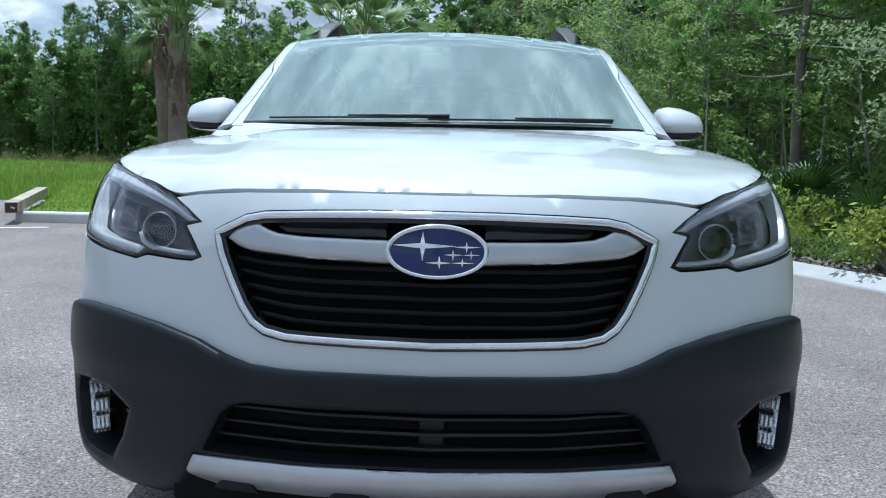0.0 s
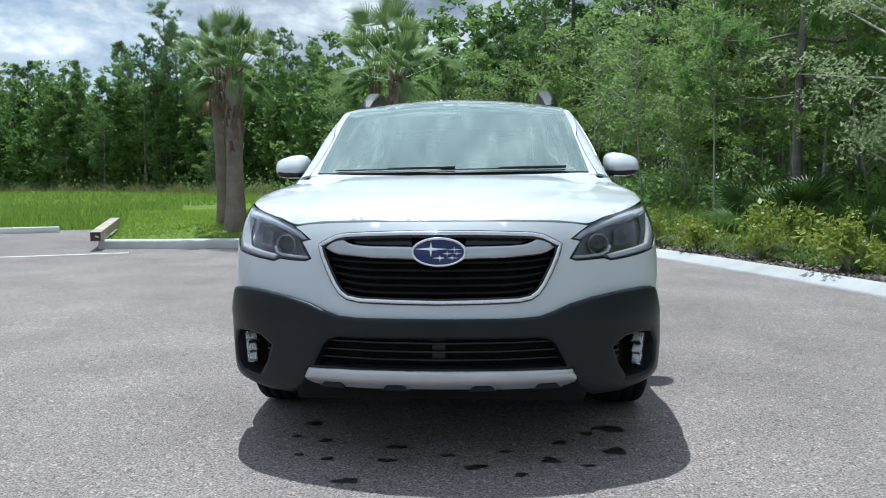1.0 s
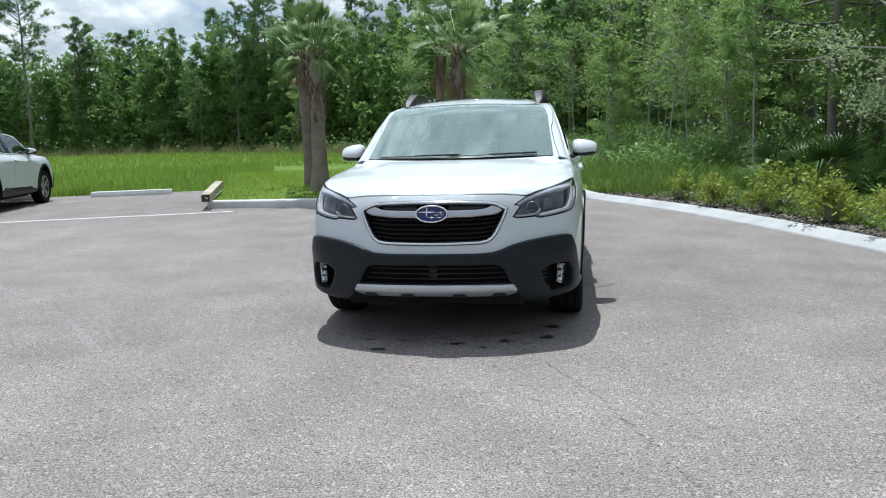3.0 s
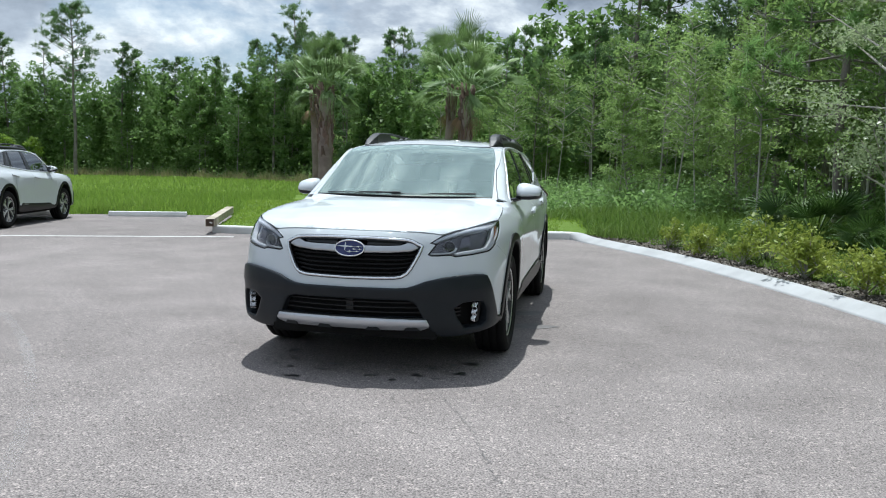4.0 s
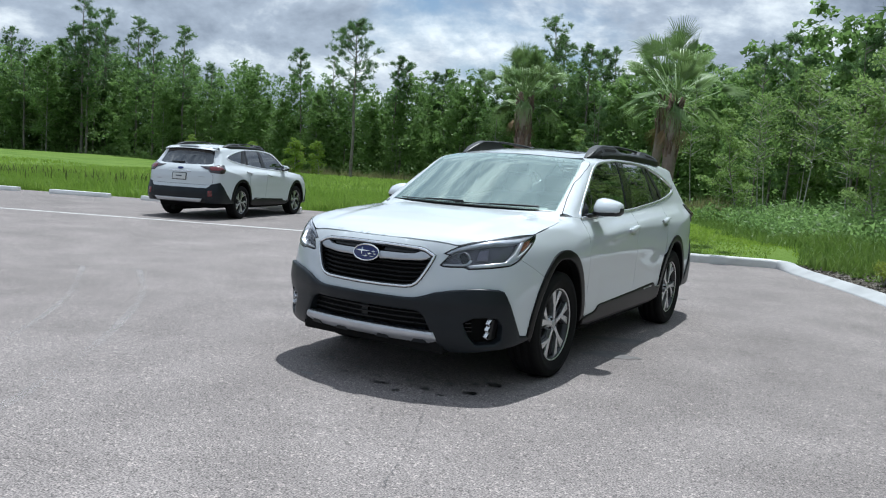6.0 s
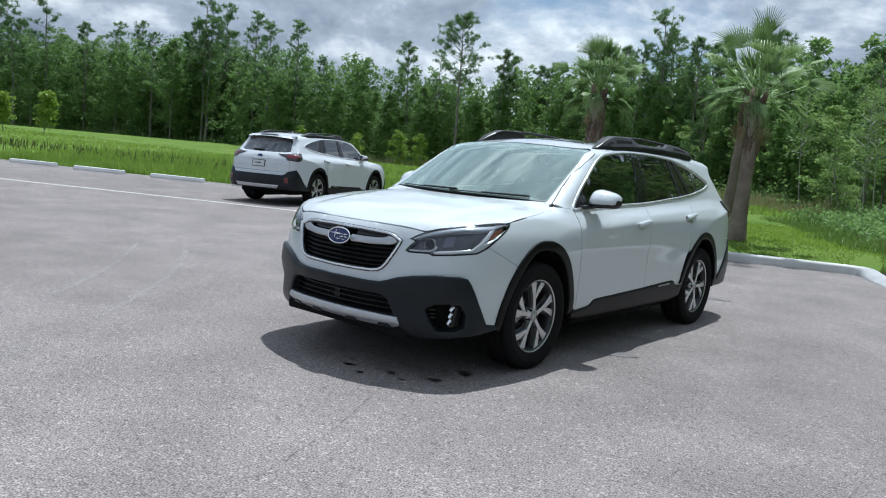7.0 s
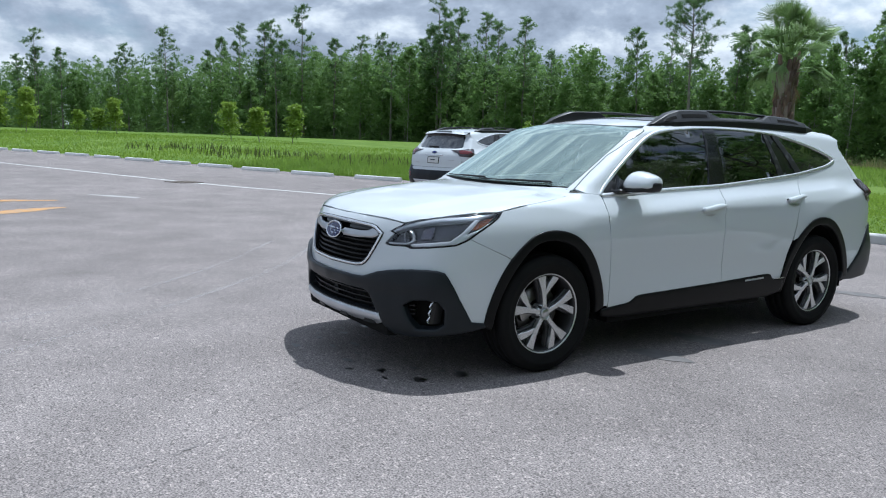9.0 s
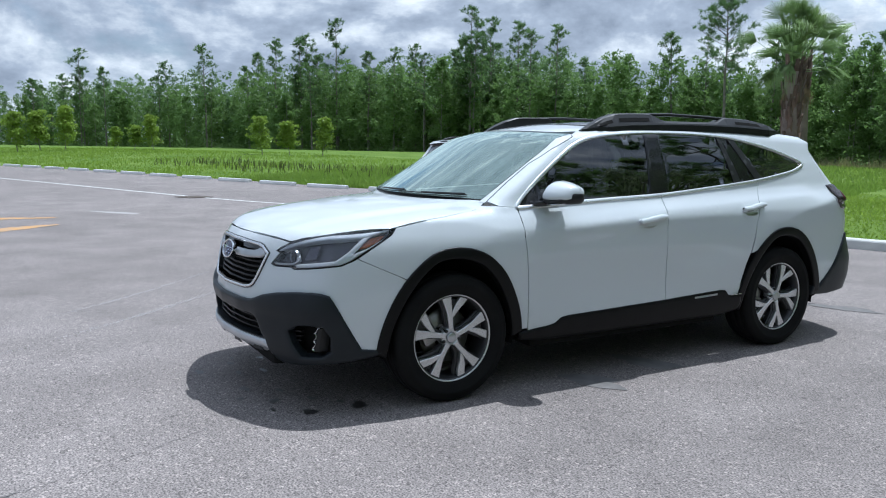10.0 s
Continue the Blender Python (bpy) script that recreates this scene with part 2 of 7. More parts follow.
def asphalt():
    """Aged pale asphalt: aggregate, broad stains, faint tyre sweeps."""
    m, n, l, p = shader("aged_asphalt")
    co = n.new("ShaderNodeTexCoord")

    def tex(scale, detail, kind="ShaderNodeTexNoise"):
        t = n.new(kind)
        t.inputs["Scale"].default_value = scale
        if kind == "ShaderNodeTexNoise":
            t.inputs["Detail"].default_value = detail
        l.new(co.outputs["Object"], t.inputs["Vector"])
        return t

    big, mid, grit, stone = tex(0.16, 4), tex(1.3, 6), tex(105, 3), tex(62, 0, "ShaderNodeTexVoronoi")
    ramp = n.new("ShaderNodeValToRGB")
    ramp.color_ramp.elements[0].position, ramp.color_ramp.elements[0].color = 0.34, (0.160, 0.143, 0.139, 1)
    ramp.color_ramp.elements[1].position, ramp.color_ramp.elements[1].color = 0.68, (0.248, 0.222, 0.217, 1)
    mx = n.new("ShaderNodeMath")
    mx.operation, mx.inputs[1].default_value = "MULTIPLY_ADD", 0.55
    l.new(mid.outputs["Fac"], mx.inputs[0])
    hf = n.new("ShaderNodeMath")
    hf.operation, hf.inputs[1].default_value = "MULTIPLY", 0.45
    l.new(big.outputs["Fac"], hf.inputs[0])
    l.new(hf.outputs["Value"], mx.inputs[2])
    l.new(mx.outputs["Value"], ramp.inputs["Fac"])
    gr = n.new("ShaderNodeValToRGB")
    gr.color_ramp.elements[0].position, gr.color_ramp.elements[0].color = 0.36, (0.48, 0.48, 0.48, 1)
    gr.color_ramp.elements[1].position, gr.color_ramp.elements[1].color = 0.64, (1.52, 1.505, 1.48, 1)
    l.new(grit.outputs["Fac"], gr.inputs["Fac"])
    mul = n.new("ShaderNodeMix")
    mul.data_type, mul.blend_type = "RGBA", "MULTIPLY"
    mul.inputs["Factor"].default_value = 1.0
    l.new(ramp.outputs["Color"], mul.inputs["A"])
    l.new(gr.outputs["Color"], mul.inputs["B"])
    st = n.new("ShaderNodeMix")
    st.data_type, st.blend_type = "RGBA", "MULTIPLY"
    st.inputs["Factor"].default_value = 0.54
    sr = n.new("ShaderNodeValToRGB")
    sr.color_ramp.elements[0].position, sr.color_ramp.elements[0].color = 0.0, (0.25, 0.25, 0.25, 1)
    sr.color_ramp.elements[1].position, sr.color_ramp.elements[1].color = 1.0, (1.9, 1.85, 1.8, 1)
    for at, v in ((0.14, 0.85), (0.86, 1.05)):
        e = sr.color_ramp.elements.new(at)
        e.color = (v, v, v, 1)
    sp = n.new("ShaderNodeSeparateColor")
    l.new(stone.outputs["Color"], sp.inputs["Color"])
    l.new(sp.outputs["Red"], sr.inputs["Fac"])
    l.new(mul.outputs["Result"], st.inputs["A"])
    l.new(sr.outputs["Color"], st.inputs["B"])
    l.new(st.outputs["Result"], p.inputs["Base Color"])
    p.inputs["Roughness"].default_value = 0.9
    p.inputs["Specular IOR Level"].default_value = 0.25
    bp = n.new("ShaderNodeBump")
    bp.inputs["Strength"].default_value, bp.inputs["Distance"].default_value = 0.32, 0.003
    l.new(grit.outputs["Fac"], bp.inputs["Height"])
    l.new(bp.outputs["Normal"], p.inputs["Normal"])
    return m


M_ASPHALT = asphalt()
M_TURF = surface("turf", (0.080, 0.142, 0.022), (0.135, 0.200, 0.040), 0.95, scale=0.35, fine=14, bump=0.9, depth=0.05, spec=0.1)


# ---------------------------------------------------------------- mesh helpers
def quick(name, verts, faces, material=None, smooth=False):
    """A mesh from arrays of vertices (n, 3) and of equal-sided faces (m, k)."""
    verts, faces = np.asarray(verts, np.float32), np.asarray(faces, np.int32)
    me = bpy.data.meshes.new(name)
    me.vertices.add(len(verts))
    me.vertices.foreach_set("co", verts.ravel())
    k = faces.shape[1]
    me.loops.add(faces.size)
    me.loops.foreach_set("vertex_index", faces.ravel())
    me.polygons.add(len(faces))
    me.polygons.foreach_set("loop_start", np.arange(0, faces.size, k, dtype=np.int32))
    if smooth:
        me.polygons.foreach_set("use_smooth", np.ones(len(faces), bool))
    me.update(calc_edges=True)
    me.validate()
    if material:
        me.materials.append(material)
    return me


def part(name, data, material=None, parent=None, label=""):
    """Links a bmesh or a mesh as one object, under a thing or a part where one is given."""
    if isinstance(data, bmesh.types.BMesh):
        me = bpy.data.meshes.new(name)
        data.to_mesh(me)
        data.free()
    else:
        me = data
    if material and not me.materials:
        me.materials.append(material)
    ob = new(name, me)
    if parent:
        ob.parent = parent
    if label:
        ob["label"] = label
    return ob


def thing(name, label, category, m=None, group="", kind=""):
    ob = new(name)
    ob.empty_display_size = 0.2
    if m is not None:
        ob.matrix_world = m
    return tagged(ob, label, category, group, kind)


def box(bm, size, at=(0, 0, 0), rot=(0, 0, 0), bevel=0.0):
    r = bmesh.ops.create_cube(bm, size=1.0, matrix=pose(*at, *rot) @ Matrix.Diagonal((*size, 1)))
    if bevel:
        edges = list({e for v in r["verts"] for e in v.link_edges})
        bmesh.ops.bevel(bm, geom=edges, offset=bevel, segments=2, affect="EDGES", profile=0.6)
    return bm


def tube_arrays(points, radii, sides=7):
    """Vertices and quads of a tapered tube along points."""
    pts, V, F = [Vector(p) for p in points], [], []
    for i, (p, r) in enumerate(zip(pts, radii)):
        d = (pts[min(i + 1, len(pts) - 1)] - pts[max(i - 1, 0)]).normalized()
        a = d.orthogonal().normalized() if abs(d.z) < 0.9 else (Vector((1, 0, 0)) - d * d.x).normalized()
        b = d.cross(a)
        V += [tuple(p + (a * math.cos(t) + b * math.sin(t)) * r) for t in (2 * math.pi * k / sides for k in range(sides))]
    for i in range(len(pts) - 1):
        F += [(i * sides + k, i * sides + (k + 1) % sides, (i + 1) * sides + (k + 1) % sides, (i + 1) * sides + k) for k in range(sides)]
    return V, F


def joined(pieces):
    V, F = [], []
    for v, f in pieces:
        o = len(V)
        V += list(v)
        F += [tuple(i + o for i in q) for q in f]
    return V, F


def leaf_quads(rng, centers, size, up=1.0, aspect=0.55, spread=0.35, tri=False):
    """Small bent-free leaf quads with random turns, at (n, 3) centres."""
    n = len(centers)
    face = rng.normal(size=(n, 3))
    face[:, 2] += up
    face /= np.linalg.norm(face, axis=1)[:, None]
    d = np.cross(face, rng.normal(size=(n, 3)))
    d /= np.linalg.norm(d, axis=1)[:, None] + 1e-9
    e = np.cross(face, d)
    s = size * (1 + spread * rng.normal(size=(n, 1))).clip(0.4, 2)
    a, b = d * s, e * s * aspect
    if tri:
        V = np.stack([centers - 0.8 * a, centers + 0.5 * a + 0.95 * b, centers + 0.9 * a - 0.75 * b], 1).reshape(-1, 3)
        return V, np.arange(3 * n).reshape(-1, 3)
    V = np.stack([centers - a, centers + b - 0.1 * a, centers + a, centers - b - 0.1 * a], 1).reshape(-1, 3)
    return V, np.arange(4 * n).reshape(-1, 4)


def needle_tufts(rng, tips, ways, count, length, width, puff=0.55):
    """Needle tufts: thin triangles that fan from each tip along its way."""
    n = len(tips)
    d = np.repeat(ways, count, 0) * 0.7 + rng.normal(size=(n * count, 3)) * puff
    d /= np.linalg.norm(d, axis=1)[:, None]
    o = np.repeat(tips, count, 0) + rng.normal(size=(n * count, 3)) * 0.05
    e = np.cross(d, rng.normal(size=(n * count, 3)))
    e /= np.linalg.norm(e, axis=1)[:, None] + 1e-9
    L = length * rng.uniform(0.6, 1.2, (n * count, 1))
    V = np.stack([o + e * width, o - e * width, o + d * L], 1).reshape(-1, 3)
    return V, np.arange(3 * n * count).reshape(-1, 3)


# ---------------------------------------------------------------- trees
def ball(rng, n):
    """Places in a unit ball, more of them near its skin and its top."""
    d = rng.normal(size=(n, 3))
    d[:, 2] += 0.35
    d /= np.linalg.norm(d, axis=1)[:, None]
    return d * rng.uniform(0.08, 1, (n, 1)) ** 0.45


def pine_meshes(seed, height, bare, tufts, count, needle=0.24, width=0.012, radius=0.15, reach=1.6, material=None, puff=0.55):
    rng = np.random.default_rng(seed)
    lean = rng.normal(size=2) * 0.02
    line = [(lean[0] * z * z / height + 0.05 * math.sin(z + seed), lean[1] * z * z / height, z) for z in np.linspace(-0.2, height, 9)]
    pieces = [tube_arrays(line, [radius * (1 - 0.85 * k / 8) for k in range(9)], 7)]
    tips, ways = [], []
    limbs = max(10, tufts // 9)
    for k in range(limbs):
        f = bare + (1 - bare) * (k + rng.uniform()) / limbs
        z = f * height
        base = np.array([lean[0] * z * z / height, lean[1] * z * z / height, z])
        q = (f - bare) / (1 - bare)
        L = reach * (0.10 + 0.95 * (1 - q) ** 0.55 * min(1, 0.5 + 1.8 * q)) * rng.uniform(0.6, 1.15)
        a = rng.uniform(0, 6.28)
        rise = rng.uniform(-0.15, 0.35) + 0.6 * q
        way = np.array([math.cos(a), math.sin(a), rise])
        end = base + way * L + (0, 0, 0.12 * L)
        pieces.append(tube_arrays([base, base + way * L * 0.5, end], [0.035, 0.022, 0.008], 4))
        for j in range(max(2, tufts // limbs)):
            g = 1 - 0.62 * rng.uniform() ** 1.5
            side = rng.normal(size=3) * 0.20 * (0.5 + L * 0.45)
            side[2] = abs(side[2]) * 0.7
            tips.append(base + (end - base) * g + side)
            w = way + rng.normal(size=3) * 0.5 + (0, 0, 0.5)
            ways.append(w / np.linalg.norm(w))
    tips.append(np.array(line[-1]))
    ways.append(np.array([0, 0, 1.0]))
    V, F = joined(pieces)
    nv, nf = needle_tufts(rng, np.array(tips), np.array(ways), count, needle, width, puff)
    return quick("trunk", V, F, M_BARK, True), quick("crown", nv, nf, material or M_PINE)


def broad_meshes(seed, height, bare, leaves, size, radius=0.07, reach=1.3, material=None, droop=0.0, clump=1.0, bark=None):
    rng = np.random.default_rng(seed)
    bend = rng.normal(size=2) * 0.25
    line = [(bend[0] * math.sin(z / height * 2.5), bend[1] * math.sin(z / height * 2), z) for z in np.linspace(-0.2, height * 0.96, 8)]
    pieces = [tube_arrays(line, [radius * (1 - 0.85 * k / 7) for k in range(8)], 6)]
    spots = []
    limbs = int(16 + height * 2.2)
    for k in range(limbs):
        f = bare + (1 - bare) * (k + rng.uniform()) / limbs
        z = f * height * 0.96
        base = np.array([bend[0] * math.sin(z / height * 2.5), bend[1] * math.sin(z / height * 2), z])
        q = (f - bare) / (1 - bare)
        L = reach * (0.10 + 1.2 * (1 - q) ** 0.6 * min(1, 0.5 + 2.2 * q)) * rng.uniform(0.5, 1.2)
        a = rng.uniform(0, 6.28)
        way = np.array([math.cos(a), math.sin(a), rng.uniform(0.1, 0.8) - droop])
        end = base + way * L
        pieces.append(tube_arrays([base, base + way * L * 0.6, end], [0.022, 0.014, 0.005], 4))
        for j in range(3):
            spots.append((base + (end - base) * (1.08 - 0.7 * rng.uniform() ** 1.4) + rng.normal(size=3) * 0.12, clump * (0.26 + 0.20 * rng.uniform()) * (1.1 - 0.5 * q)))
    per = max(1, leaves // len(spots))
    cs = np.concatenate([c + ball(rng, per) * (s * 1.25, s * 1.25, s * 0.55) for c, s in spots])
    V, F = joined(pieces)
    lv, lf = leaf_quads(rng, cs, size * 1.2, up=1.1, tri=True)
    return quick("trunk", V, F, bark or M_TRUNK, True), quick("crown", lv, lf, material or M_LEAF)


def plant(kind, meshes, at, turn, scale, label, category="tree", group=""):
    ob = thing(kind, label, category, Matrix.Translation(at) @ Matrix.Rotation(turn, 4, "Z") @ Matrix.Scale(scale, 4), group)
    part("trunk", meshes[0], None, ob)
    part("crown", meshes[1], None, ob)
    return ob


# ---------------------------------------------------------------- ground, lot and kerbs
from mathutils.geometry import delaunay_2d_cdt

U, N = Vector((0.9304, 0.3665, 0)), Vector((-0.3665, 0.9304, 0))     # along and across the parking row
LINE_N, STOP_N, EDGE_N = 9.12, 14.55, 15.3


def edge_n(u):
    """How far back the asphalt reaches, along the parking row."""
    return float(np.interp(u, [-95, -45, -31, -15.8, -4.5, 0], [17.5, 16.95, 16.3, 15.0, 15.35, 15.35]))


def row(u, n, z=0.0):
    return U * u + N * n + Vector((0, 0, z))


def smooth_line(points, per=6):
    """A Catmull-Rom line through points."""
    pts = [Vector(p) for p in points]
    pts = [pts[0] * 2 - pts[1]] + pts + [pts[-1] * 2 - pts[-2]]
    out = []
    for i in range(1, len(pts) - 2):
        a, b, c, d = pts[i - 1:i + 3]
        for k in range(per):
            t = k / per
            out.append(0.5 * ((2 * b) + (c - a) * t + (2 * a - 5 * b + 4 * c - d) * t * t + (3 * b - a - 3 * c + d) * t ** 3))
    out.append(pts[-2])
    return out


KERB = smooth_line([(-5.95, 8.28, 0), (-4.6, 8.3, 0), (-3.0, 8.5, 0), (-1.2, 9.05, 0), (-0.2, 9.46, 0), (0.42, 9.70, 0), (0.82, 9.80, 0), (1.10, 9.10, 0), (2.27, 6.88, 0), (2.92, 5.24, 0),
                    (3.40, 3.85, 0), (3.91, 2.15, 0), (4.53, -0.05, 0), (5.13, -2.65, 0), (5.78, -6.05, 0), (6.88, -12.05, 0), (9.1, -24.0, 0)])


UPRIGHT = np.array([(0.0, -0.05), (0.0, 0.012), (0.012, 0.105), (0.022, 0.129), (0.045, 0.14), (0.23, 0.14), (0.25, 0.12), (0.25, -0.05)])
SLOPED = np.array([(0.10, -0.05), (0.10, 0.010), (0.125, 0.022), (0.23, 0.066), (0.29, 0.092), (0.33, 0.095), (0.36, 0.09), (0.36, -0.05)])


def kerb_sweep(i0, i1):
    """A stretch of kerb: upright round the island, sloping along the bed, with a smooth change after the corner."""
    V, F, k = [], [], len(UPRIGHT)
    for i in range(i0, i1):
        d = (KERB[min(i + 1, len(KERB) - 1)] - KERB[max(i - 1, 0)]).normalized()
        s = Vector((-d.y, d.x, 0))
        b = min(max((i - 36) / 7, 0), 1)
        V += [tuple(KERB[i] + s * o + Vector((0, 0, z))) for o, z in UPRIGHT * (1 - b) + SLOPED * b]
    for i in range(i1 - i0 - 1):
        F += [(i * k + j, (i + 1) * k + j, (i + 1) * k + j + 1, i * k + j + 1) for j in range(k - 1)]
    return V, F


kv, kf = kerb_sweep(0, 37)
kerb = tagged(part("kerb", quick("kerb", kv, kf, M_CONCRETE)), "pale weathered concrete kerb round the island lawn", "kerb", kind="structure")
kv, kf = kerb_sweep(36, len(KERB))
kerb_2 = tagged(part("kerb_2", quick("kerb_2", kv, kf, M_KERB)), "bright sloping concrete kerb along the planting bed", "kerb", kind="structure")

# the ground: one sheet to the horizon, turf with a slight rise behind the lot
gx = np.concatenate([np.linspace(-700, -130, 10), np.linspace(-120, 40, 81), np.linspace(60, 700, 10)])
gy = np.concatenate([np.linspace(-700, -60, 8), np.linspace(-40, 90, 66), np.linspace(120, 700, 10)])


def ground_z(x, y):
    n, u = N.x * x + N.y * y, U.x * x + U.y * y
    k = min(max((n - EDGE_N) / 6, 0), 1)
    far = k * (0.24 + 0.06 * math.sin(u * 0.11) * math.sin(n * 0.09)) - 0.06
    if u < -28:
        far += min(max((n - EDGE_N) / 14, 0), 1) * min((-28 - u) / 20, 1) * 0.5
    return far


GV = [(x, y, ground_z(x, y)) for y in gy for x in gx]
nx = len(gx)
GF = [(j * nx + i, j * nx + i + 1, (j + 1) * nx + i + 1, (j + 1) * nx + i) for j in range(len(gy) - 1) for i in range(nx - 1)]
ground = tagged(part("ground", quick("ground", GV, GF, M_TURF, True)), "green turf and meadow reaching the woods", "ground", kind="structure")


def flat_poly(name, pts, z, material, thick=0.0):
    bm = bmesh.new()
    f = bm.faces.new([bm.verts.new((p[0], p[1], z)) for p in pts])
    if f.normal.z < 0:
        f.normal_flip()
    if thick:
        r = bmesh.ops.extrude_face_region(bm, geom=[f])
        bmesh.ops.translate(bm, vec=(0, 0, -thick), verts=[v for v in r["geom"] if isinstance(v, bmesh.types.BMVert)])
        bmesh.ops.recalc_face_normals(bm, faces=bm.faces)
    bmesh.ops.triangulate(bm, faces=bm.faces)
    return part(name, bm, material)


lot_edge = [row(u, edge_n(u)) for u in (-95, -45, -38, -31, -24, -15.8, -10, -4.5, -1.6)] + [row(-2.35, 10.0)] + KERB[:38] + [p + Vector((0.15, 0.05, 0)) for p in KERB[38:]] + [Vector((9.4, -60, 0)), Vector((-120, -60, 0)), Vector((-120, -22, 0))]
lot = tagged(flat_poly("pavement", lot_edge, 0.0, M_ASPHALT, 0.2), "aged pale grey asphalt car park", "car park", kind="structure")

# planting bed: mulch strip behind the kerb, then lawn on the island
bed_out = [p + Vector((0.31, 0.12, 0)) for p in KERB[36:]]
bed_in = [p + Vector((2.3, 0.9, 0)) for p in KERB[36:]]
bv = [tuple(p + Vector((0, 0, 0.078))) for p in bed_out] + [tuple((a + b) / 2 + Vector((0, 0, 0.118))) for a, b in zip(bed_out, bed_in)] + [tuple(p + Vector((0, 0, 0.10))) for p in bed_in]
m_ = len(bed_out)
bf = [(r * m_ + i, r * m_ + i + 1, (r + 1) * m_ + i + 1, (r + 1) * m_ + i) for r in range(2) for i in range(m_ - 1)]
bed = tagged(part("planting_bed", quick("planting_bed", bv, bf, M_MULCH, True)), "strip of brown bark mulch behind the kerb", "planting bed", kind="structure")
# bark chips and dead leaves on the strip
cg = np.random.default_rng(3)
ci, cq = cg.uniform(0, 30, 7000), cg.uniform(0, 1, 7000) ** 1.6
cp = [bed_out[int(i)].lerp(bed_out[int(i) + 1], i - int(i)).lerp(bed_in[int(i)].lerp(bed_in[int(i) + 1], i - int(i)), 0.02 + 0.6 * q) for i, q in zip(ci, cq)]
cv, cf = leaf_quads(cg, np.array([(p.x, p.y, 0.085 + 0.05 * q) for p, q in zip(cp, cq)]), 0.026, up=2.2, aspect=0.45)
tagged(part("bark_chips", quick("bark_chips", cv, cf, M_CHIP)), "bark chips and dead leaves on the mulch strip", "bark chips", kind="stuff")
isl = [p + Vector((0, 0.2, 0)) for p in KERB[:37]] + [Vector((6, 10, 0)), Vector((9, 17, 0)), Vector((0, 21, 0)), row(-2.45, 20.5), row(-2.45, 15.3), row(-2.42, 12.7), Vector((-5.90, 8.30, 0))]
ISLAND = np.array([(p.x, p.y) for p in (row(-2.45, 15.3), row(-2.42, 12.7))] + [(p.x, p.y) for p in KERB[:37]] + [(6.0, 10.0)])


def lawn_z(x, y):
    """The island's lawn: level with the kerb's top, mounded behind it."""
    p, best = np.stack([np.ravel(x), np.ravel(y)], 1).astype(float), 9.0
    for a, b in zip(ISLAND, ISLAND[1:]):
        t = np.clip(((p - a) @ (b - a)) / ((b - a) @ (b - a)), 0, 1)
        best = np.minimum(best, np.linalg.norm(p - a - t[:, None] * (b - a), axis=1))
    t, b = np.clip((best - 0.15) / 1.6, 0, 1), np.clip((best - 2.4) / 2.6, 0, 1)
    return 0.115 + 0.135 * t * t * (3 - 2 * t) * (1 - 0.9 * b * b * (3 - 2 * b))


lawn_x, lawn_y = np.meshgrid(np.arange(-10, 9.5, 0.35), np.arange(8, 21.5, 0.35))
rim_n = len(isl)
inner = [(x, y) for x, y in zip(lawn_x.ravel(), lawn_y.ravel())]
cut = delaunay_2d_cdt([Vector((p.x, p.y)) for p in isl] + [Vector(p) for p in inner], [(i, (i + 1) % rim_n) for i in range(rim_n)], [list(range(rim_n))], 2, 1e-5)
lawn_p = np.array([tuple(v) for v in cut[0]])
lawn_v = [tuple(v) for v in np.column_stack([lawn_p, lawn_z(lawn_p[:, 0], lawn_p[:, 1])])]
lawn_f = [tuple(f) for f in cut[2] if len(f) == 3]
edges = {e for f in lawn_f for e in zip(f, f[1:] + f[:1])}
for a, b in [e for e in edges if e[::-1] not in edges]:
    k = len(lawn_v)
    lawn_v += [(*lawn_v[a][:2], -0.1), (*lawn_v[b][:2], -0.1)]
    lawn_f += [(a, k, b), (b, k, k + 1)]
lawn = tagged(part("lawn", quick("lawn", lawn_v, lawn_f, M_TURF)), "mown bright green lawn on the island", "lawn", kind="structure")

# white line and wheel stops
mid_line = smooth_line([(-5.15, 7.62, 0), (-9.8, 5.72, 0), (-13.3, 4.15, 0), (-17.0, 2.55, 0), (-30.5, -1.85, 0), (-50.0, -8.5, 0)], 8)
lv = []
for i, p in enumerate(mid_line):
    d = (mid_line[min(i + 1, len(mid_line) - 1)] - mid_line[max(i - 1, 0)]).normalized()
    s_ = Vector((-d.y, d.x, 0)) * 0.055
    lv += [(p.x - s_.x, p.y - s_.y, 0.004), (p.x + s_.x, p.y + s_.y, 0.004)]
lf = [(2 * i, 2 * i + 2, 2 * i + 3, 2 * i + 1) for i in range(len(mid_line) - 1)]
line = tagged(part("white_line", quick("white_line", lv, lf, M_PAINT_LINE)), "worn white painted line across the asphalt", "road marking", kind="structure")


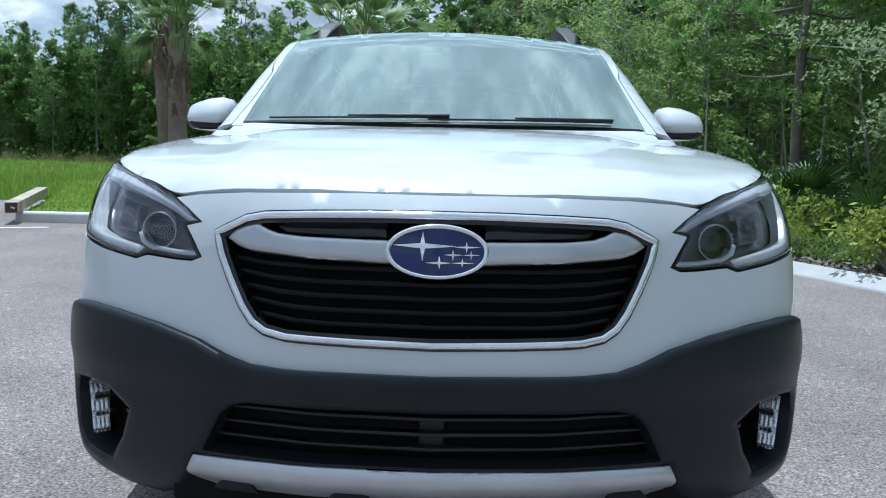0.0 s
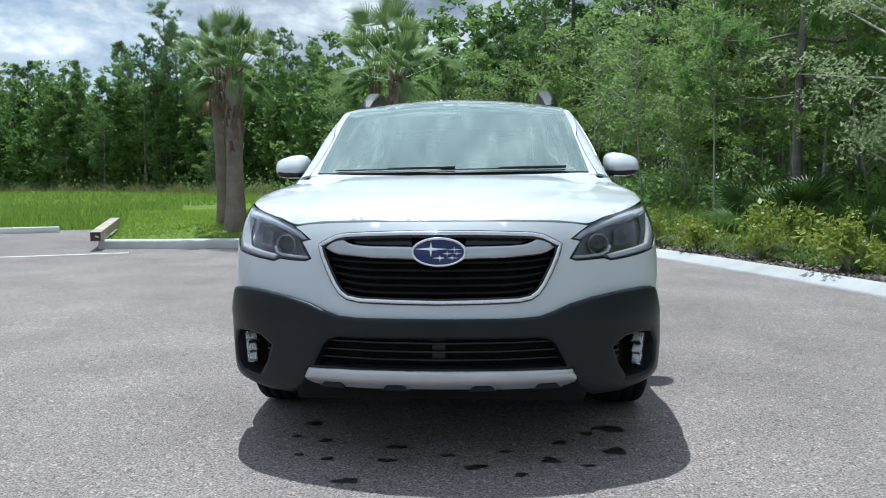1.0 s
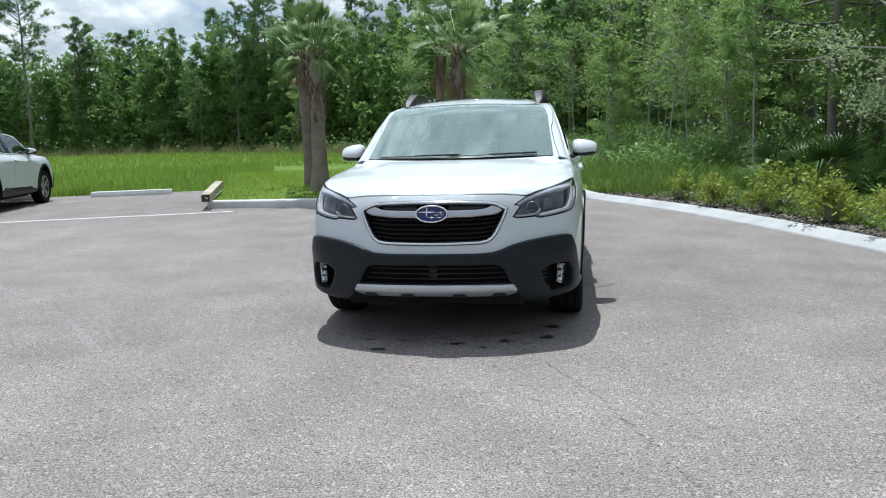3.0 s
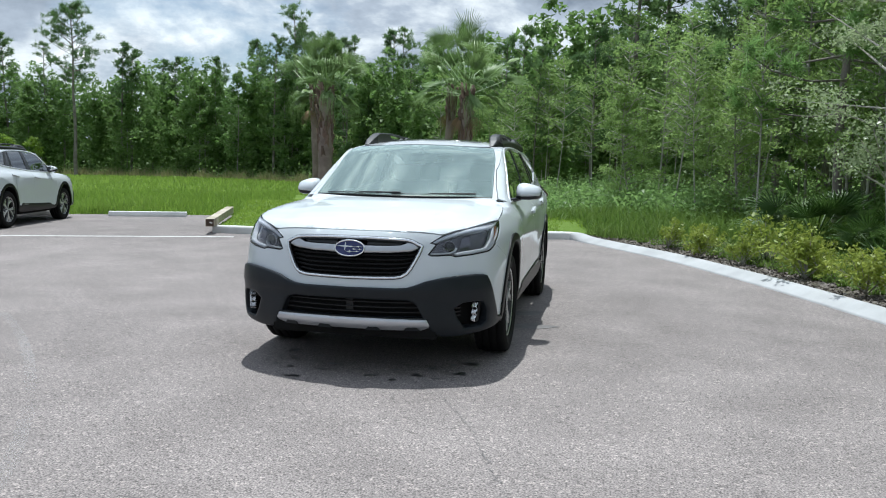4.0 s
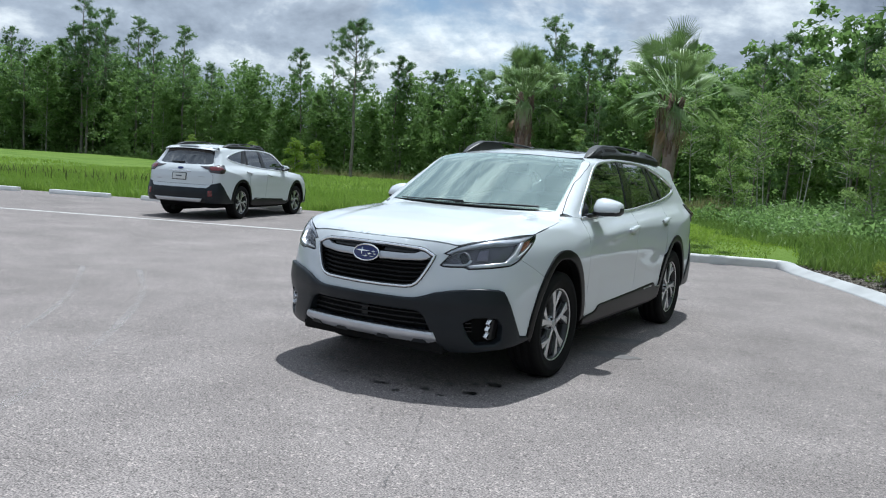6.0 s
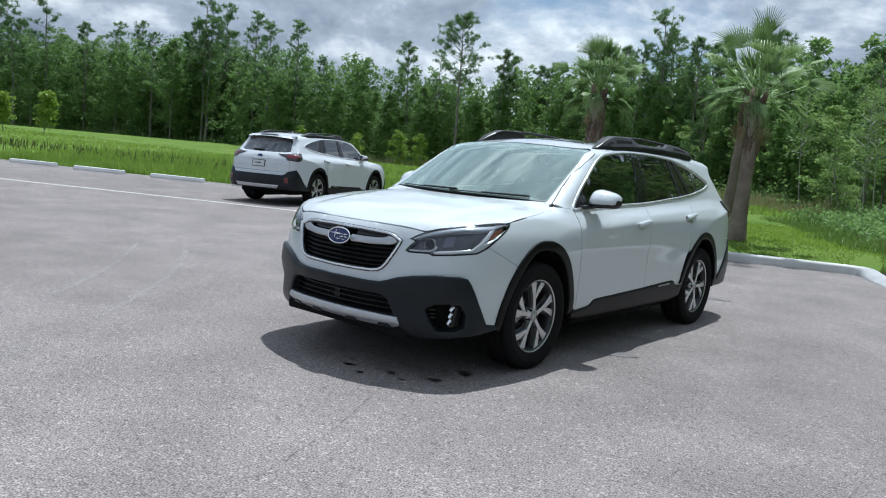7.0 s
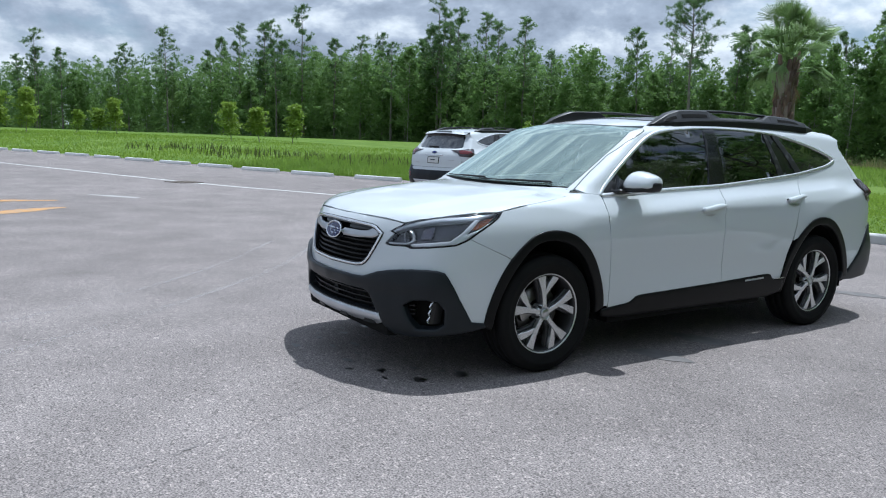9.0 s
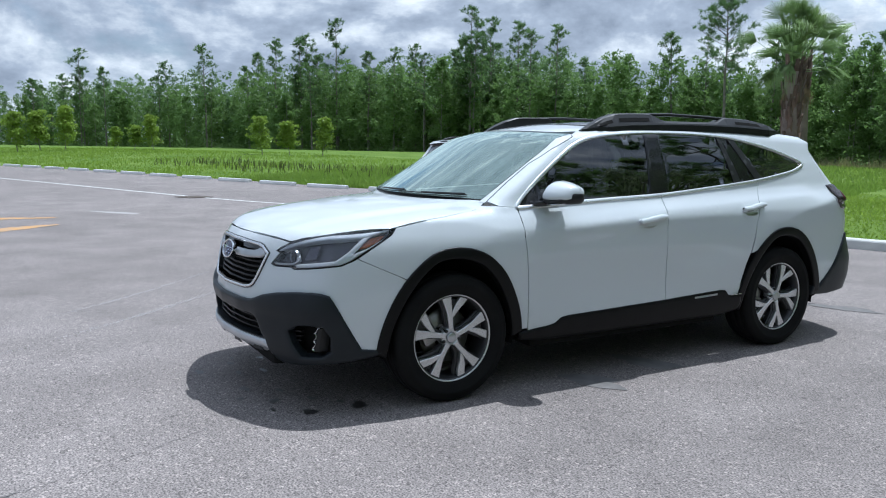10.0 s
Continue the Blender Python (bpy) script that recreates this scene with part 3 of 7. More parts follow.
def wheel_stop_mesh():
    bm = bmesh.new()
    prof = [(-0.085, 0.0), (-0.085, 0.05), (-0.06, 0.115), (-0.045, 0.125), (0.045, 0.125), (0.06, 0.115), (0.085, 0.05), (0.085, 0.0)]
    rings = [[bm.verts.new((x, y * s, z * (1 if s == 1 else 0.93))) for y, z in prof] for x, s in ((-0.92, 0.9), (-0.905, 1), (0.905, 1), (0.92, 0.9))]
    for a, b in zip(rings, rings[1:]):
        for k in range(len(prof) - 1):
            bm.faces.new((a[k], b[k], b[k + 1], a[k + 1]))
        bm.faces.new((a[-1], b[-1], b[0], a[0]))
    bm.faces.new(rings[0])
    bm.faces.new(rings[-1][::-1])
    bmesh.ops.recalc_face_normals(bm, faces=bm.faces)
    me = bpy.data.meshes.new("wheel_stop")
    bm.to_mesh(me)
    bm.free()
    me.materials.append(M_STOP)
    return me


stop_me = wheel_stop_mesh()
angle_u = math.atan2(U.y, U.x)
for k in range(16):
    ob = part("wheel_stop", stop_me)
    ob.matrix_world = Matrix.Translation(row(-4.6 - 2.76 * k, edge_n(-4.6 - 2.76 * k) - 0.75, 0.0)) @ Matrix.Rotation(angle_u + random.uniform(-0.012, 0.012), 4, "Z")
    tagged(ob, "pale precast concrete wheel stop on the asphalt", "wheel stop", "wheel stops along the parking row")

# timber bumper along the island's end
tb = box(bmesh.new(), (0.165, 3.1, 0.15), (0, 1.55, 0.075), bevel=0.012)
timber = tagged(part("timber_beam", tb, M_WOOD), "weathered square timber beam lying on the kerb", "timber beam")
cut = part("cut_end", box(bmesh.new(), (0.145, 0.006, 0.130), (0, -0.001, 0.075), bevel=0.001), surface("dark_end_grain", (0.10, 0.065, 0.045), (0.05, 0.035, 0.025), 0.9, scale=20, fine=120, bump=0.3), timber, "dark sawn end of the beam")
part("tag", box(bmesh.new(), (0.05, 0.004, 0.022), (0.02, -0.004, 0.075), (0, 20, 0)), M_PAINT_LINE, cut, "small pale tag")
timber.matrix_world = Matrix.Translation((-5.80, 7.92, 0.148)) @ Matrix.Rotation(radians(20.4), 4, "Z") @ Matrix.Rotation(radians(1.4), 4, "X")


# ---------------------------------------------------------------- palms
def fan_leaf(rng, origin, way, stalk, spread, blades=28, open_to=1.7, droop=0.3):
    """A cabbage palm frond: an arched stalk and a pleated fan, its blades joined near the stalk and drooping at their tips."""
    V, F = [], []
    way = Vector(way).normalized()
    side = way.cross(Vector((0, 0, 1))).normalized()
    up = side.cross(way)
    end = Vector(origin) + way * stalk + Vector((0, 0, -0.10 * stalk))
    st = Vector(origin)
    V += [tuple(st - side * 0.014), tuple(st + up * 0.012), tuple(st + side * 0.014), tuple(end - side * 0.012), tuple(end + up * 0.01), tuple(end + side * 0.012)]
    F += [(0, 1, 4, 3), (1, 2, 5, 4)]
    # the fan bows down from its stalk and is turned a little about it
    roll = Matrix.Rotation(rng.uniform(-0.8, 0.8), 3, way)
    side = roll @ side
    face = (way + Vector((0, 0, -0.30))).normalized()
    side = (side - face * side.dot(face)).normalized()
    lift = side.cross(face)
    half = open_to / blades
    V.append(tuple(end + face * 0.01))
    F += [(3, 4, 6), (4, 5, 6)]
    for b in range(blades):
        t = (b + 0.5) / blades * 2 - 1
        L = spread * (1.08 - 0.30 * abs(t) ** 2) * rng.uniform(0.85, 1.10)
        rays = []
        for e in (-0.8, 0, 0.8):
            a = t * open_to + e * half
            rays.append((face * math.cos(a) + side * math.sin(a) + lift * (0.20 * t * t + (0.06 if e == 0 else -0.04))).normalized())
        sag = Vector((0, 0, -1)) * L
        mid = [end + d * L * 0.40 + sag * 0.06 * droop for d in rays]
        bend = end + rays[1] * L * 0.74 + sag * 0.35 * droop
        w = (mid[2] - mid[0]) * 0.30
        tip = end + rays[1] * L * (1 - 0.3 * droop) + sag * droop * rng.uniform(0.7, 1.4)
        o = len(V)
        V += [tuple(m) for m in mid] + [tuple(bend - w), tuple(bend + w), tuple(tip)]
        F += [(6, o, o + 1), (6, o + 1, o + 2), (o, o + 3, o + 1), (o + 1, o + 4, o + 2), (o + 1, o + 3, o + 4), (o + 3, o + 5, o + 4)]
    return V, [q for f in F for q in ((f,) if len(f) == 3 else (f[:3], (f[0], f[2], f[3])))]


def palm(at, height, seed, smooth_base, lean=(0.0, 0.0), fronds=26, size=1.0, low=0.2, girth=1.0, drooping=5):
    """A cabbage palm; low: how far towards level its outermost upright fronds lean (radians above level)."""
    rng = np.random.default_rng(seed)
    ob = thing("palm_tree", "cabbage palm with a rough booted brown trunk and green fans", "palm tree", Matrix.Translation(at))
    axis = lambda z: Vector((lean[0] * (max(z, 0) / height) ** 1.3, lean[1] * (max(z, 0) / height) ** 1.3, z))
    line = [tuple(axis(z)) for z in np.linspace(-0.25, height, 16)]
    rad = [girth * (0.240 - 0.088 * min(1, max(z + 0.02, 0) / 0.95) ** 0.6 + 0.006 * math.sin(9 * z)) for _, _, z in line]
    V, F = tube_arrays(line, rad, 18)
    part("trunk", quick("trunk", V, F, M_PALM_TRUNK, True), None, ob)
    # old leaf bases: crossed, upward-pointing stubs, split at their tops
    pieces = []
    z, k = smooth_base, 0
    while z < height + 0.05:
        a = k * 2.399
        out, tan = Vector((math.cos(a), math.sin(a), 0)), Vector((-math.sin(a), math.cos(a), 0))
        c = axis(z)
        b = c + out * girth * 0.110
        tip = c + out * girth * (0.140 + 0.045 * rng.uniform()) + Vector((0, 0, 0.22 + 0.12 * rng.uniform())) + tan * rng.uniform(-0.09, 0.09)
        w = tan * girth * (0.045 + 0.02 * rng.uniform())
        t = out * 0.022
        vs = [b - w, b + w, tip + w * 0.42, tip - w * 0.42]
        vs = [tuple(p - t) for p in vs] + [tuple(p + t) for p in vs]
        pieces.append((vs, [(0, 1, 2, 3), (4, 7, 6, 5), (0, 4, 5, 1), (1, 5, 6, 2), (2, 6, 7, 3), (3, 7, 4, 0)]))
        z += 0.020
        k += 1
    V, F = joined(pieces)
    tagged(part("boot_sheath", quick("boot_sheath", V, F, M_BOOT), None, ob, "criss-cross brown old leaf bases"), kind="stuff")
    top = axis(height)
    for k in range(fronds):
        a = k * 2.399 + rng.uniform(-0.3, 0.3)
        f = k / fronds
        e = 1.48 - (1.48 - low) * f ** 0.9 + rng.uniform(-0.12, 0.12)
        way = (math.cos(a) * math.cos(e), math.sin(a) * math.cos(e), math.sin(e))
        V, F = fan_leaf(rng, top + Vector((0, 0, 0.2 * (1 - f))), way, rng.uniform(0.42, 1.12) * size, rng.uniform(0.50, 0.72) * size, 24, rng.uniform(0.8, 1.5), 0.10 + 0.5 * f * rng.uniform(0.5, 1.3))
        part("frond", quick("frond", V, F, M_PALM), None, ob)
    for k in range(drooping):
        a = k * 2.1 + seed
        V, F = fan_leaf(rng, top, (math.cos(a) * 0.8, math.sin(a) * 0.8, 0.30 - 0.3 * rng.uniform()), 0.45 * size, 0.66 * size, 22, 0.6, 0.95)
        part("frond", quick("frond", V, F, M_PALM), None, ob)
    for k in range(4):
        a = rng.uniform(0, 6.28)
        V, F = fan_leaf(rng, top - Vector((0, 0, 0.1)), (math.cos(a) * 0.5, math.sin(a) * 0.5, -0.85), 0.3 * size, 0.34 * size, 12, 0.9, 0.5)
        part("dry_frond", quick("dry_frond", V, F, M_PALM_DRY), None, ob, "hanging dry brown frond")
    return ob


def on_lawn(x, y):
    return (x, y, float(lawn_z(x, y)[0]) - 0.01)


palm(on_lawn(-4.15, 9.62), 2.50, 3, 1.25, (0.04, -0.06), 32, 0.80, 0.70, 0.92, 8)
palm(on_lawn(-4.80, 10.9), 2.65, 9, 2.2, (-0.09, 0.0), 12, 0.80, 0.6, 0.60, 3)
palm(on_lawn(-1.53, 10.8), 2.60, 5, 1.45, (0.10, -0.03), 18, 1.05, 0.30, 0.84)
palm(on_lawn(-2.12, 11.75), 2.70, 7, 2.1, (0.16, 0.05), 12, 1.05, 0.35, 0.64, 3)


# ---------------------------------------------------------------- woods
EDGE = smooth_line([(11.5, -34, 0), (10.0, -18, 0), (9.2, -6, 0), (8.3, 4, 0), (7.6, 10, 0), (6.6, 15, 0), (3.5, 20, 0), (-1.5, 27, 0), (-9, 38, 0), (-20, 48, 0), (-31, 53, 0),
                    (-44, 56, 0), (-58, 53, 0), (-76, 47, 0), (-95, 40, 0), (-120, 30, 0), (-150, 16, 0), (-180, -10, 0)], 10)


def back_of(i, depth):
    """A place behind the woods' edge, by the number along it."""
    i0 = int(min(max(i, 0), len(EDGE) - 2))
    a, b = EDGE[i0], EDGE[i0 + 1]
    d = (b - a).normalized()
    return a + (b - a) * (i - i0) + Vector((d.y, -d.x, 0)) * depth


pines_near = [pine_meshes(s, h, b, 130, 54, 0.28, 0.012, 0.075, 1.7, M_PINE, 0.8) for s, h, b in ((1, 9.0, 0.20), (2, 8.0, 0.26), (3, 10.0, 0.16))]
broads_near = [broad_meshes(s, h, b, 7000, 0.048, 0.045, r, m) for s, h, b, r, m in ((11, 7.5, 0.16, 1.3, M_LEAF), (12, 9.0, 0.22, 1.5, M_LEAF_LIGHT), (13, 6.0, 0.10, 1.2, M_LEAF_LIGHT), (14, 8.2, 0.3, 1.4, M_LEAF))]
slim = [broad_meshes(s, h, 0.40, 1700, 0.046, 0.030, 0.85, M_LEAF_LIGHT, bark=M_PALE_BARK) for s, h in ((15, 6.5), (16, 5.2))]
pines_far = [pine_meshes(s, h, b, 270, 14, 0.40, 0.032, 0.16, r, None, 0.85) for s, h, b, r in ((21, 15, 0.42, 2.3), (22, 13.5, 0.5, 2.0), (23, 16, 0.40, 2.5), (24, 14.0, 0.55, 1.9))]
broads_far = [broad_meshes(s, h, b, 4000, 0.130, 0.08, r, M_WOODS, clump=1.8) for s, h, b, r in ((31, 10.5, 0.08, 2.3), (32, 12.0, 0.18, 2.1), (33, 8.5, 0.04, 2.4))]
rng = np.random.default_rng(77)
NEAR_END = 88
for k in range(92):
    i = rng.uniform(2, NEAR_END)
    depth = rng.uniform(0, 1) ** 1.3 * 13
    at = back_of(i, depth)
    at.z = 0.0
    if i < 22 and k % 3:
        continue
    low = 1.0 - 0.32 * min(max((i - 62) / 8, 0), 1)
    if (at.x - 5.9) ** 2 + (at.y - 10.9) ** 2 < 9 or (at.x - 6.3) ** 2 + (at.y - 7.3) ** 2 < 4:
        continue
    if k % 5 < 3:
        plant("pine_tree", pines_near[k % 3], at, rng.uniform(0, 6.28), rng.uniform(0.85, 1.2) * low, "slender slash pine with green needle tufts", "tree", "trees of the near woods")
    else:
        plant("young_tree", broads_near[k % 4], at, rng.uniform(0, 6.28), rng.uniform(0.8, 1.25) * low, "slim broadleaf tree with light green leaves", "tree", "trees of the near woods")
for k in range(60):
    at = back_of(rng.uniform(6, NEAR_END - 6), rng.uniform(-1.0, 5))
    plant("slim_tree", slim[k % 2], (at.x, at.y, 0.0), rng.uniform(0, 6.28), rng.uniform(0.7, 1.2), "thin pale-stemmed tree with sparse light leaves", "tree", "trees of the near woods")
for k in range(12):
    at = back_of(rng.uniform(36, 58), rng.uniform(-0.5, 3))
    plant("young_tree", broads_near[1 + k % 2], (at.x, at.y, 0.0), rng.uniform(0, 6.28), rng.uniform(0.75, 1.1), "slim broadleaf tree with light green leaves", "tree", "trees of the near woods")
# young growth that has crept out towards the lawn
for k in range(18):
    y = 11.0 + 12.0 * (k + rng.uniform()) / 18
    x = float(np.interp(y, [9.9, 11.5, 13.9, 19.2, 23.6], [1.25, 0.62, -0.34, -2.56, -5.5])) + rng.uniform(2.4, 6.0)
    if (x - 5.9) ** 2 + (y - 10.9) ** 2 < 2:
        continue
    if k % 4 == 1:
        plant("young_tree", broads_near[1 + k % 2], (x, y, 0.0), rng.uniform(0, 6.28), rng.uniform(0.5, 0.8), "slim broadleaf tree with light green leaves", "tree", "trees of the near woods")
    else:
        plant("slim_tree", slim[k % 2], (x, y, 0.0), rng.uniform(0, 6.28), rng.uniform(0.6, 1.0), "thin pale-stemmed tree with sparse light leaves", "tree", "trees of the near woods")
# the pines that stand out beside the bed: long bare limbs with round puffs of needles at their ends
def puff_pine(seed, height, first, limbs, reach, trunk=0.10):
    g = np.random.default_rng(seed)
    line = [(0.06 * math.sin(0.9 * z + seed), 0.05 * math.sin(0.7 * z), z) for z in np.linspace(-0.2, height, 10)]
    pieces, tips, ways = [tube_arrays(line, [trunk * (1 - 0.75 * k / 9) for k in range(10)], 9)], [], []
    for k in range(limbs):
        z = first + (height - first) * (k + g.uniform()) / limbs
        q = (z - first) / (height - first)
        a, L = k * 2.399 + g.uniform(-0.4, 0.4), reach * (1.0 - 0.7 * q) * g.uniform(0.6, 1.1)
        base, out = np.array((0.0, 0.0, z)), np.array((math.cos(a), math.sin(a), 0.0))
        line = [base, base + out * L * 0.35 + (0, 0, -0.03 * L), base + out * L * 0.7 + (0, 0, 0.02 * L), base + out * L + (0, 0, 0.16 * L)]
        pieces.append(tube_arrays([tuple(p) for p in line], [0.028, 0.021, 0.014, 0.006], 5))
        for j in range(int(4 + 3 * g.uniform())):
            f = 1 - 0.55 * g.uniform() ** 1.4
            root = line[2] + (line[3] - line[2]) * (f - 0.7) / 0.3 if f > 0.7 else line[1] + (line[2] - line[1]) * (f - 0.35) / 0.35
            w = out * 0.5 + g.normal(size=3) * 0.55 + (0, 0, 0.35)
            w /= np.linalg.norm(w)
            tip = root + w * g.uniform(0.15, 0.4)
            pieces.append(tube_arrays([tuple(root), tuple(tip)], [0.008, 0.005], 4))
            tips.append(tip)
            ways.append(w)
    V, F = joined(pieces)
    nv, nf = needle_tufts(g, np.array(tips), np.array(ways), 110, 0.27, 0.0085, 0.75)
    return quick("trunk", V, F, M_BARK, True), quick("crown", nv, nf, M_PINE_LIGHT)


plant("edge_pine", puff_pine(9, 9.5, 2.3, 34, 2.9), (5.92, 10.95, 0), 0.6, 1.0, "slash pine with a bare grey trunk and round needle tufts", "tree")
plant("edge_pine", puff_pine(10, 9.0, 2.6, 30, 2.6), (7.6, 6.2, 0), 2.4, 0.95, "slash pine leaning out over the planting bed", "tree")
silver = broad_meshes(19, 5.2, 0.26, 9000, 0.032, 0.05, 1.35, M_SILVER, bark=M_PALE_BARK)
plant("wax_myrtle", silver, (5.5, 6.5, 0), 1.1, 0.88, "small tree with fine silvery green leaves beside the bed", "tree")


def tall(i):
    """How tall the woods are along their edge."""
    return 0.70 + 0.11 * min(max((i - 78) / 16, 0), 1) + 0.23 * min(max((i - 112) / 22, 0), 1)


for k in range(16):
    at = back_of(53 + 14 * (k + rng.uniform()) / 16, rng.uniform(1, 9))
    plant("pine_tree", pines_far[k % 4], (at.x, at.y, 0.1), rng.uniform(0, 6.28), rng.uniform(0.7, 0.92), "tall dark slash pine behind the island", "tree", "trees of the near woods")
lone = pine_meshes(29, 13.8, 0.58, 420, 16, 0.38, 0.026, 0.17, 2.8, None, 0.85)
plant("tall_pine", lone, (-42.3, 52.6, 0.1), 0.4, 1.0, "tall slash pine with an open crown above the woods", "tree")
for k in range(150):
    i = rng.uniform(NEAR_END - 8, len(EDGE) - 2)
    at = back_of(i, rng.uniform(0, 9))
    at.z = 0.2
    if k % 9 < 4:
        plant("far_pine", pines_far[k % 4], at, rng.uniform(0, 6.28), rng.uniform(0.72, 1.12) * tall(i), "tall slash pine at the meadow's far edge", "tree", "trees of the far woods")
    else:
        plant("far_tree", broads_far[k % 3], at, rng.uniform(0, 6.28), rng.uniform(0.66, 1.0) * tall(i), "leafy tree at the meadow's far edge", "tree", "trees of the far woods")


def woods_mass(name, i0, i1, d0, d1, count, per, size, height, label, material, slender=1.0):
    """The mass of crowns of the trees behind, which nobody could count: each a heap of leafy clumps."""
    g = np.random.default_rng(len(name) + count)
    cs, clumps = [], 15
    for k in range(count):
        i = g.uniform(i0, i1)
        p = back_of(i, g.uniform(d0, d1))
        h = height * g.uniform(0.55, 1.08) * (tall(i) if i0 > 60 else 1)
        foot, wide = h * g.uniform(0.05, 0.3), h * slender * g.uniform(0.12, 0.20)
        peak = g.uniform(0.4, 0.75)
        f = ((np.arange(clumps) + g.uniform(0, 1, clumps)) / clumps) ** 0.85
        a, r = g.uniform(0, 6.28, clumps), wide * (1 - f) ** peak * np.minimum(1, 0.45 + 2.2 * f) * g.uniform(0.35, 1, clumps)
        c = np.stack([r * np.cos(a), r * np.sin(a), foot + (h - foot) * f * 0.97], 1)
        cr = h * (0.085 - 0.040 * f) * g.uniform(0.7, 1.3, clumps)
        n = per // clumps
        q = np.repeat(c, n, 0) + ball(g, n * clumps) * np.repeat(cr, n)[:, None] * (1.15, 1.15, 0.75)
        cs.append(q + (p.x, p.y, 0.1))
    V, F = leaf_quads(g, np.concatenate(cs), size * 1.2, spread=0.3, aspect=0.75, tri=True)
    return tagged(part(name, quick(name, V, F, material)), label, "woods", kind="stuff")


woods_mass("woods_behind", 0, 72, 11, 25, 270, 500, 0.095, 11.5, "dense dark green woods behind the near trees", M_LEAF)
woods_mass("pines_behind", 54, 68, 5, 18, 60, 600, 0.10, 11.5, "tall dark pines behind the island's palms", M_PINE, 0.8)
woods_mass("woods_far", 68, len(EDGE) - 2, 0.5, 14, 900, 480, 0.135, 11.8, "dense woods along the far edge of the meadow", M_WOODS)
woods_mass("pinewood_far", 68, len(EDGE) - 2, 6, 24, 390, 300, 0.16, 13.2, "dark pines deep in the far woods", M_PINE, 0.8)
woods_mass("woods_distant", 128, len(EDGE) - 2, 8, 26, 300, 255, 0.21, 13.0, "dense woods closing the far end of the meadow", M_PINE)


def undergrowth(name, i0, i1, count, size, material, label, d0=-1.5, d1=6, tall=1.3):
    g = np.random.default_rng(count)
    cs = []
    for k in range(count):
        p = back_of(g.uniform(i0, i1), g.uniform(d0, d1))
        h = tall * g.uniform(0.3, 1.0)
        n = 40
        q = g.normal(size=(n, 3)) * (0.35, 0.35, 0.3) * (0.6 + h)
        q[:, 2] = abs(q[:, 2]) + 0.05
        cs.append(q + (p.x, p.y, 0))
    V, F = leaf_quads(g, np.concatenate(cs), size * 1.2, aspect=0.6, tri=True)
    return tagged(part(name, quick(name, V, F, material)), label, "undergrowth", kind="stuff")


undergrowth("undergrowth", 0, NEAR_END, 420, 0.075, M_WOODS, "low tangled undergrowth at the foot of the woods")
undergrowth("far_undergrowth", NEAR_END - 8, len(EDGE) - 2, 1300, 0.085, M_WOODS, "dark undergrowth at the foot of the far woods", -1, 5, 2.2)
undergrowth("woods_thicket", NEAR_END - 8, len(EDGE) - 2, 1100, 0.24, M_LEAF, "dense thicket inside the far woods", 6, 16, 4.0)
undergrowth("woods_depths", NEAR_END - 8, len(EDGE) - 2, 1100, 0.30, M_WOODS, "dark leafy depths of the far woods", 9, 20, 8.5)
undergrowth("near_thicket", 0, NEAR_END, 1500, 0.085, M_LEAF, "dense thicket inside the near woods", 4, 20, 4.5)


# ---------------------------------------------------------------- planting, lawn details
def shrub_mesh(seed, size=0.7, leaves=1000, leaf=0.034):
    g = np.random.default_rng(seed)
    pieces, cs = [], []
    for k in range(14):
        a, e = g.uniform(0, 6.28), g.uniform(0.5, 1.4)
        tip = np.array([math.cos(a) * math.cos(e), math.sin(a) * math.cos(e), math.sin(e)]) * size * g.uniform(0.6, 1.05)
        pieces.append(tube_arrays([(0, 0, -0.03), tuple(tip * 0.5 + (0, 0, 0.03)), tuple(tip)], [0.009, 0.006, 0.003], 4))
        n = leaves // 14
        cs.append(tip * (1.05 - 0.6 * g.uniform(0, 1, (n, 1)) ** 1.5) + ball(g, n) * 0.13)
    c = np.concatenate(cs)
    c[:, 2] = abs(c[:, 2])
    V, F = leaf_quads(g, c, leaf, up=0.8, aspect=0.5)
    tv, tf = joined(pieces)
    return quick("branchwork", tv, tf, M_TRUNK), quick("foliage", V, F, M_SHRUB)


shrubs = [shrub_mesh(s, z) for s, z in ((41, 0.62), (42, 0.75), (43, 0.55), (44, 0.68))]
g2 = np.random.default_rng(5)
along = [p for p in KERB if -9 < p.y < 8.2 and p.x > 1.3]
dist = 0.0
k = 0
for a, b in zip(along, along[1:]):
    dist += (b - a).length
    while dist > 0.60:
        dist -= 0.60
        d = (b - a).normalized()
        side = Vector((-d.y, d.x, 0))
        at = a + side * (0.36 + 0.26 + 0.60 * (k % 2) + g2.uniform(-0.12, 0.12)) + d * g2.uniform(-0.15, 0.15)
        ob = thing("shrub", "low yellow-green shrub in the mulch bed", "shrub", Matrix.Translation((at.x, at.y, 0.12)) @ Matrix.Rotation(g2.uniform(0, 6.28), 4, "Z") @ Matrix.Scale(g2.uniform(0.55, 1.0), 4), "shrubs along the kerb")
        part("branchwork", shrubs[k % 4][0], None, ob)
        part("foliage", shrubs[k % 4][1], None, ob)
        k += 1


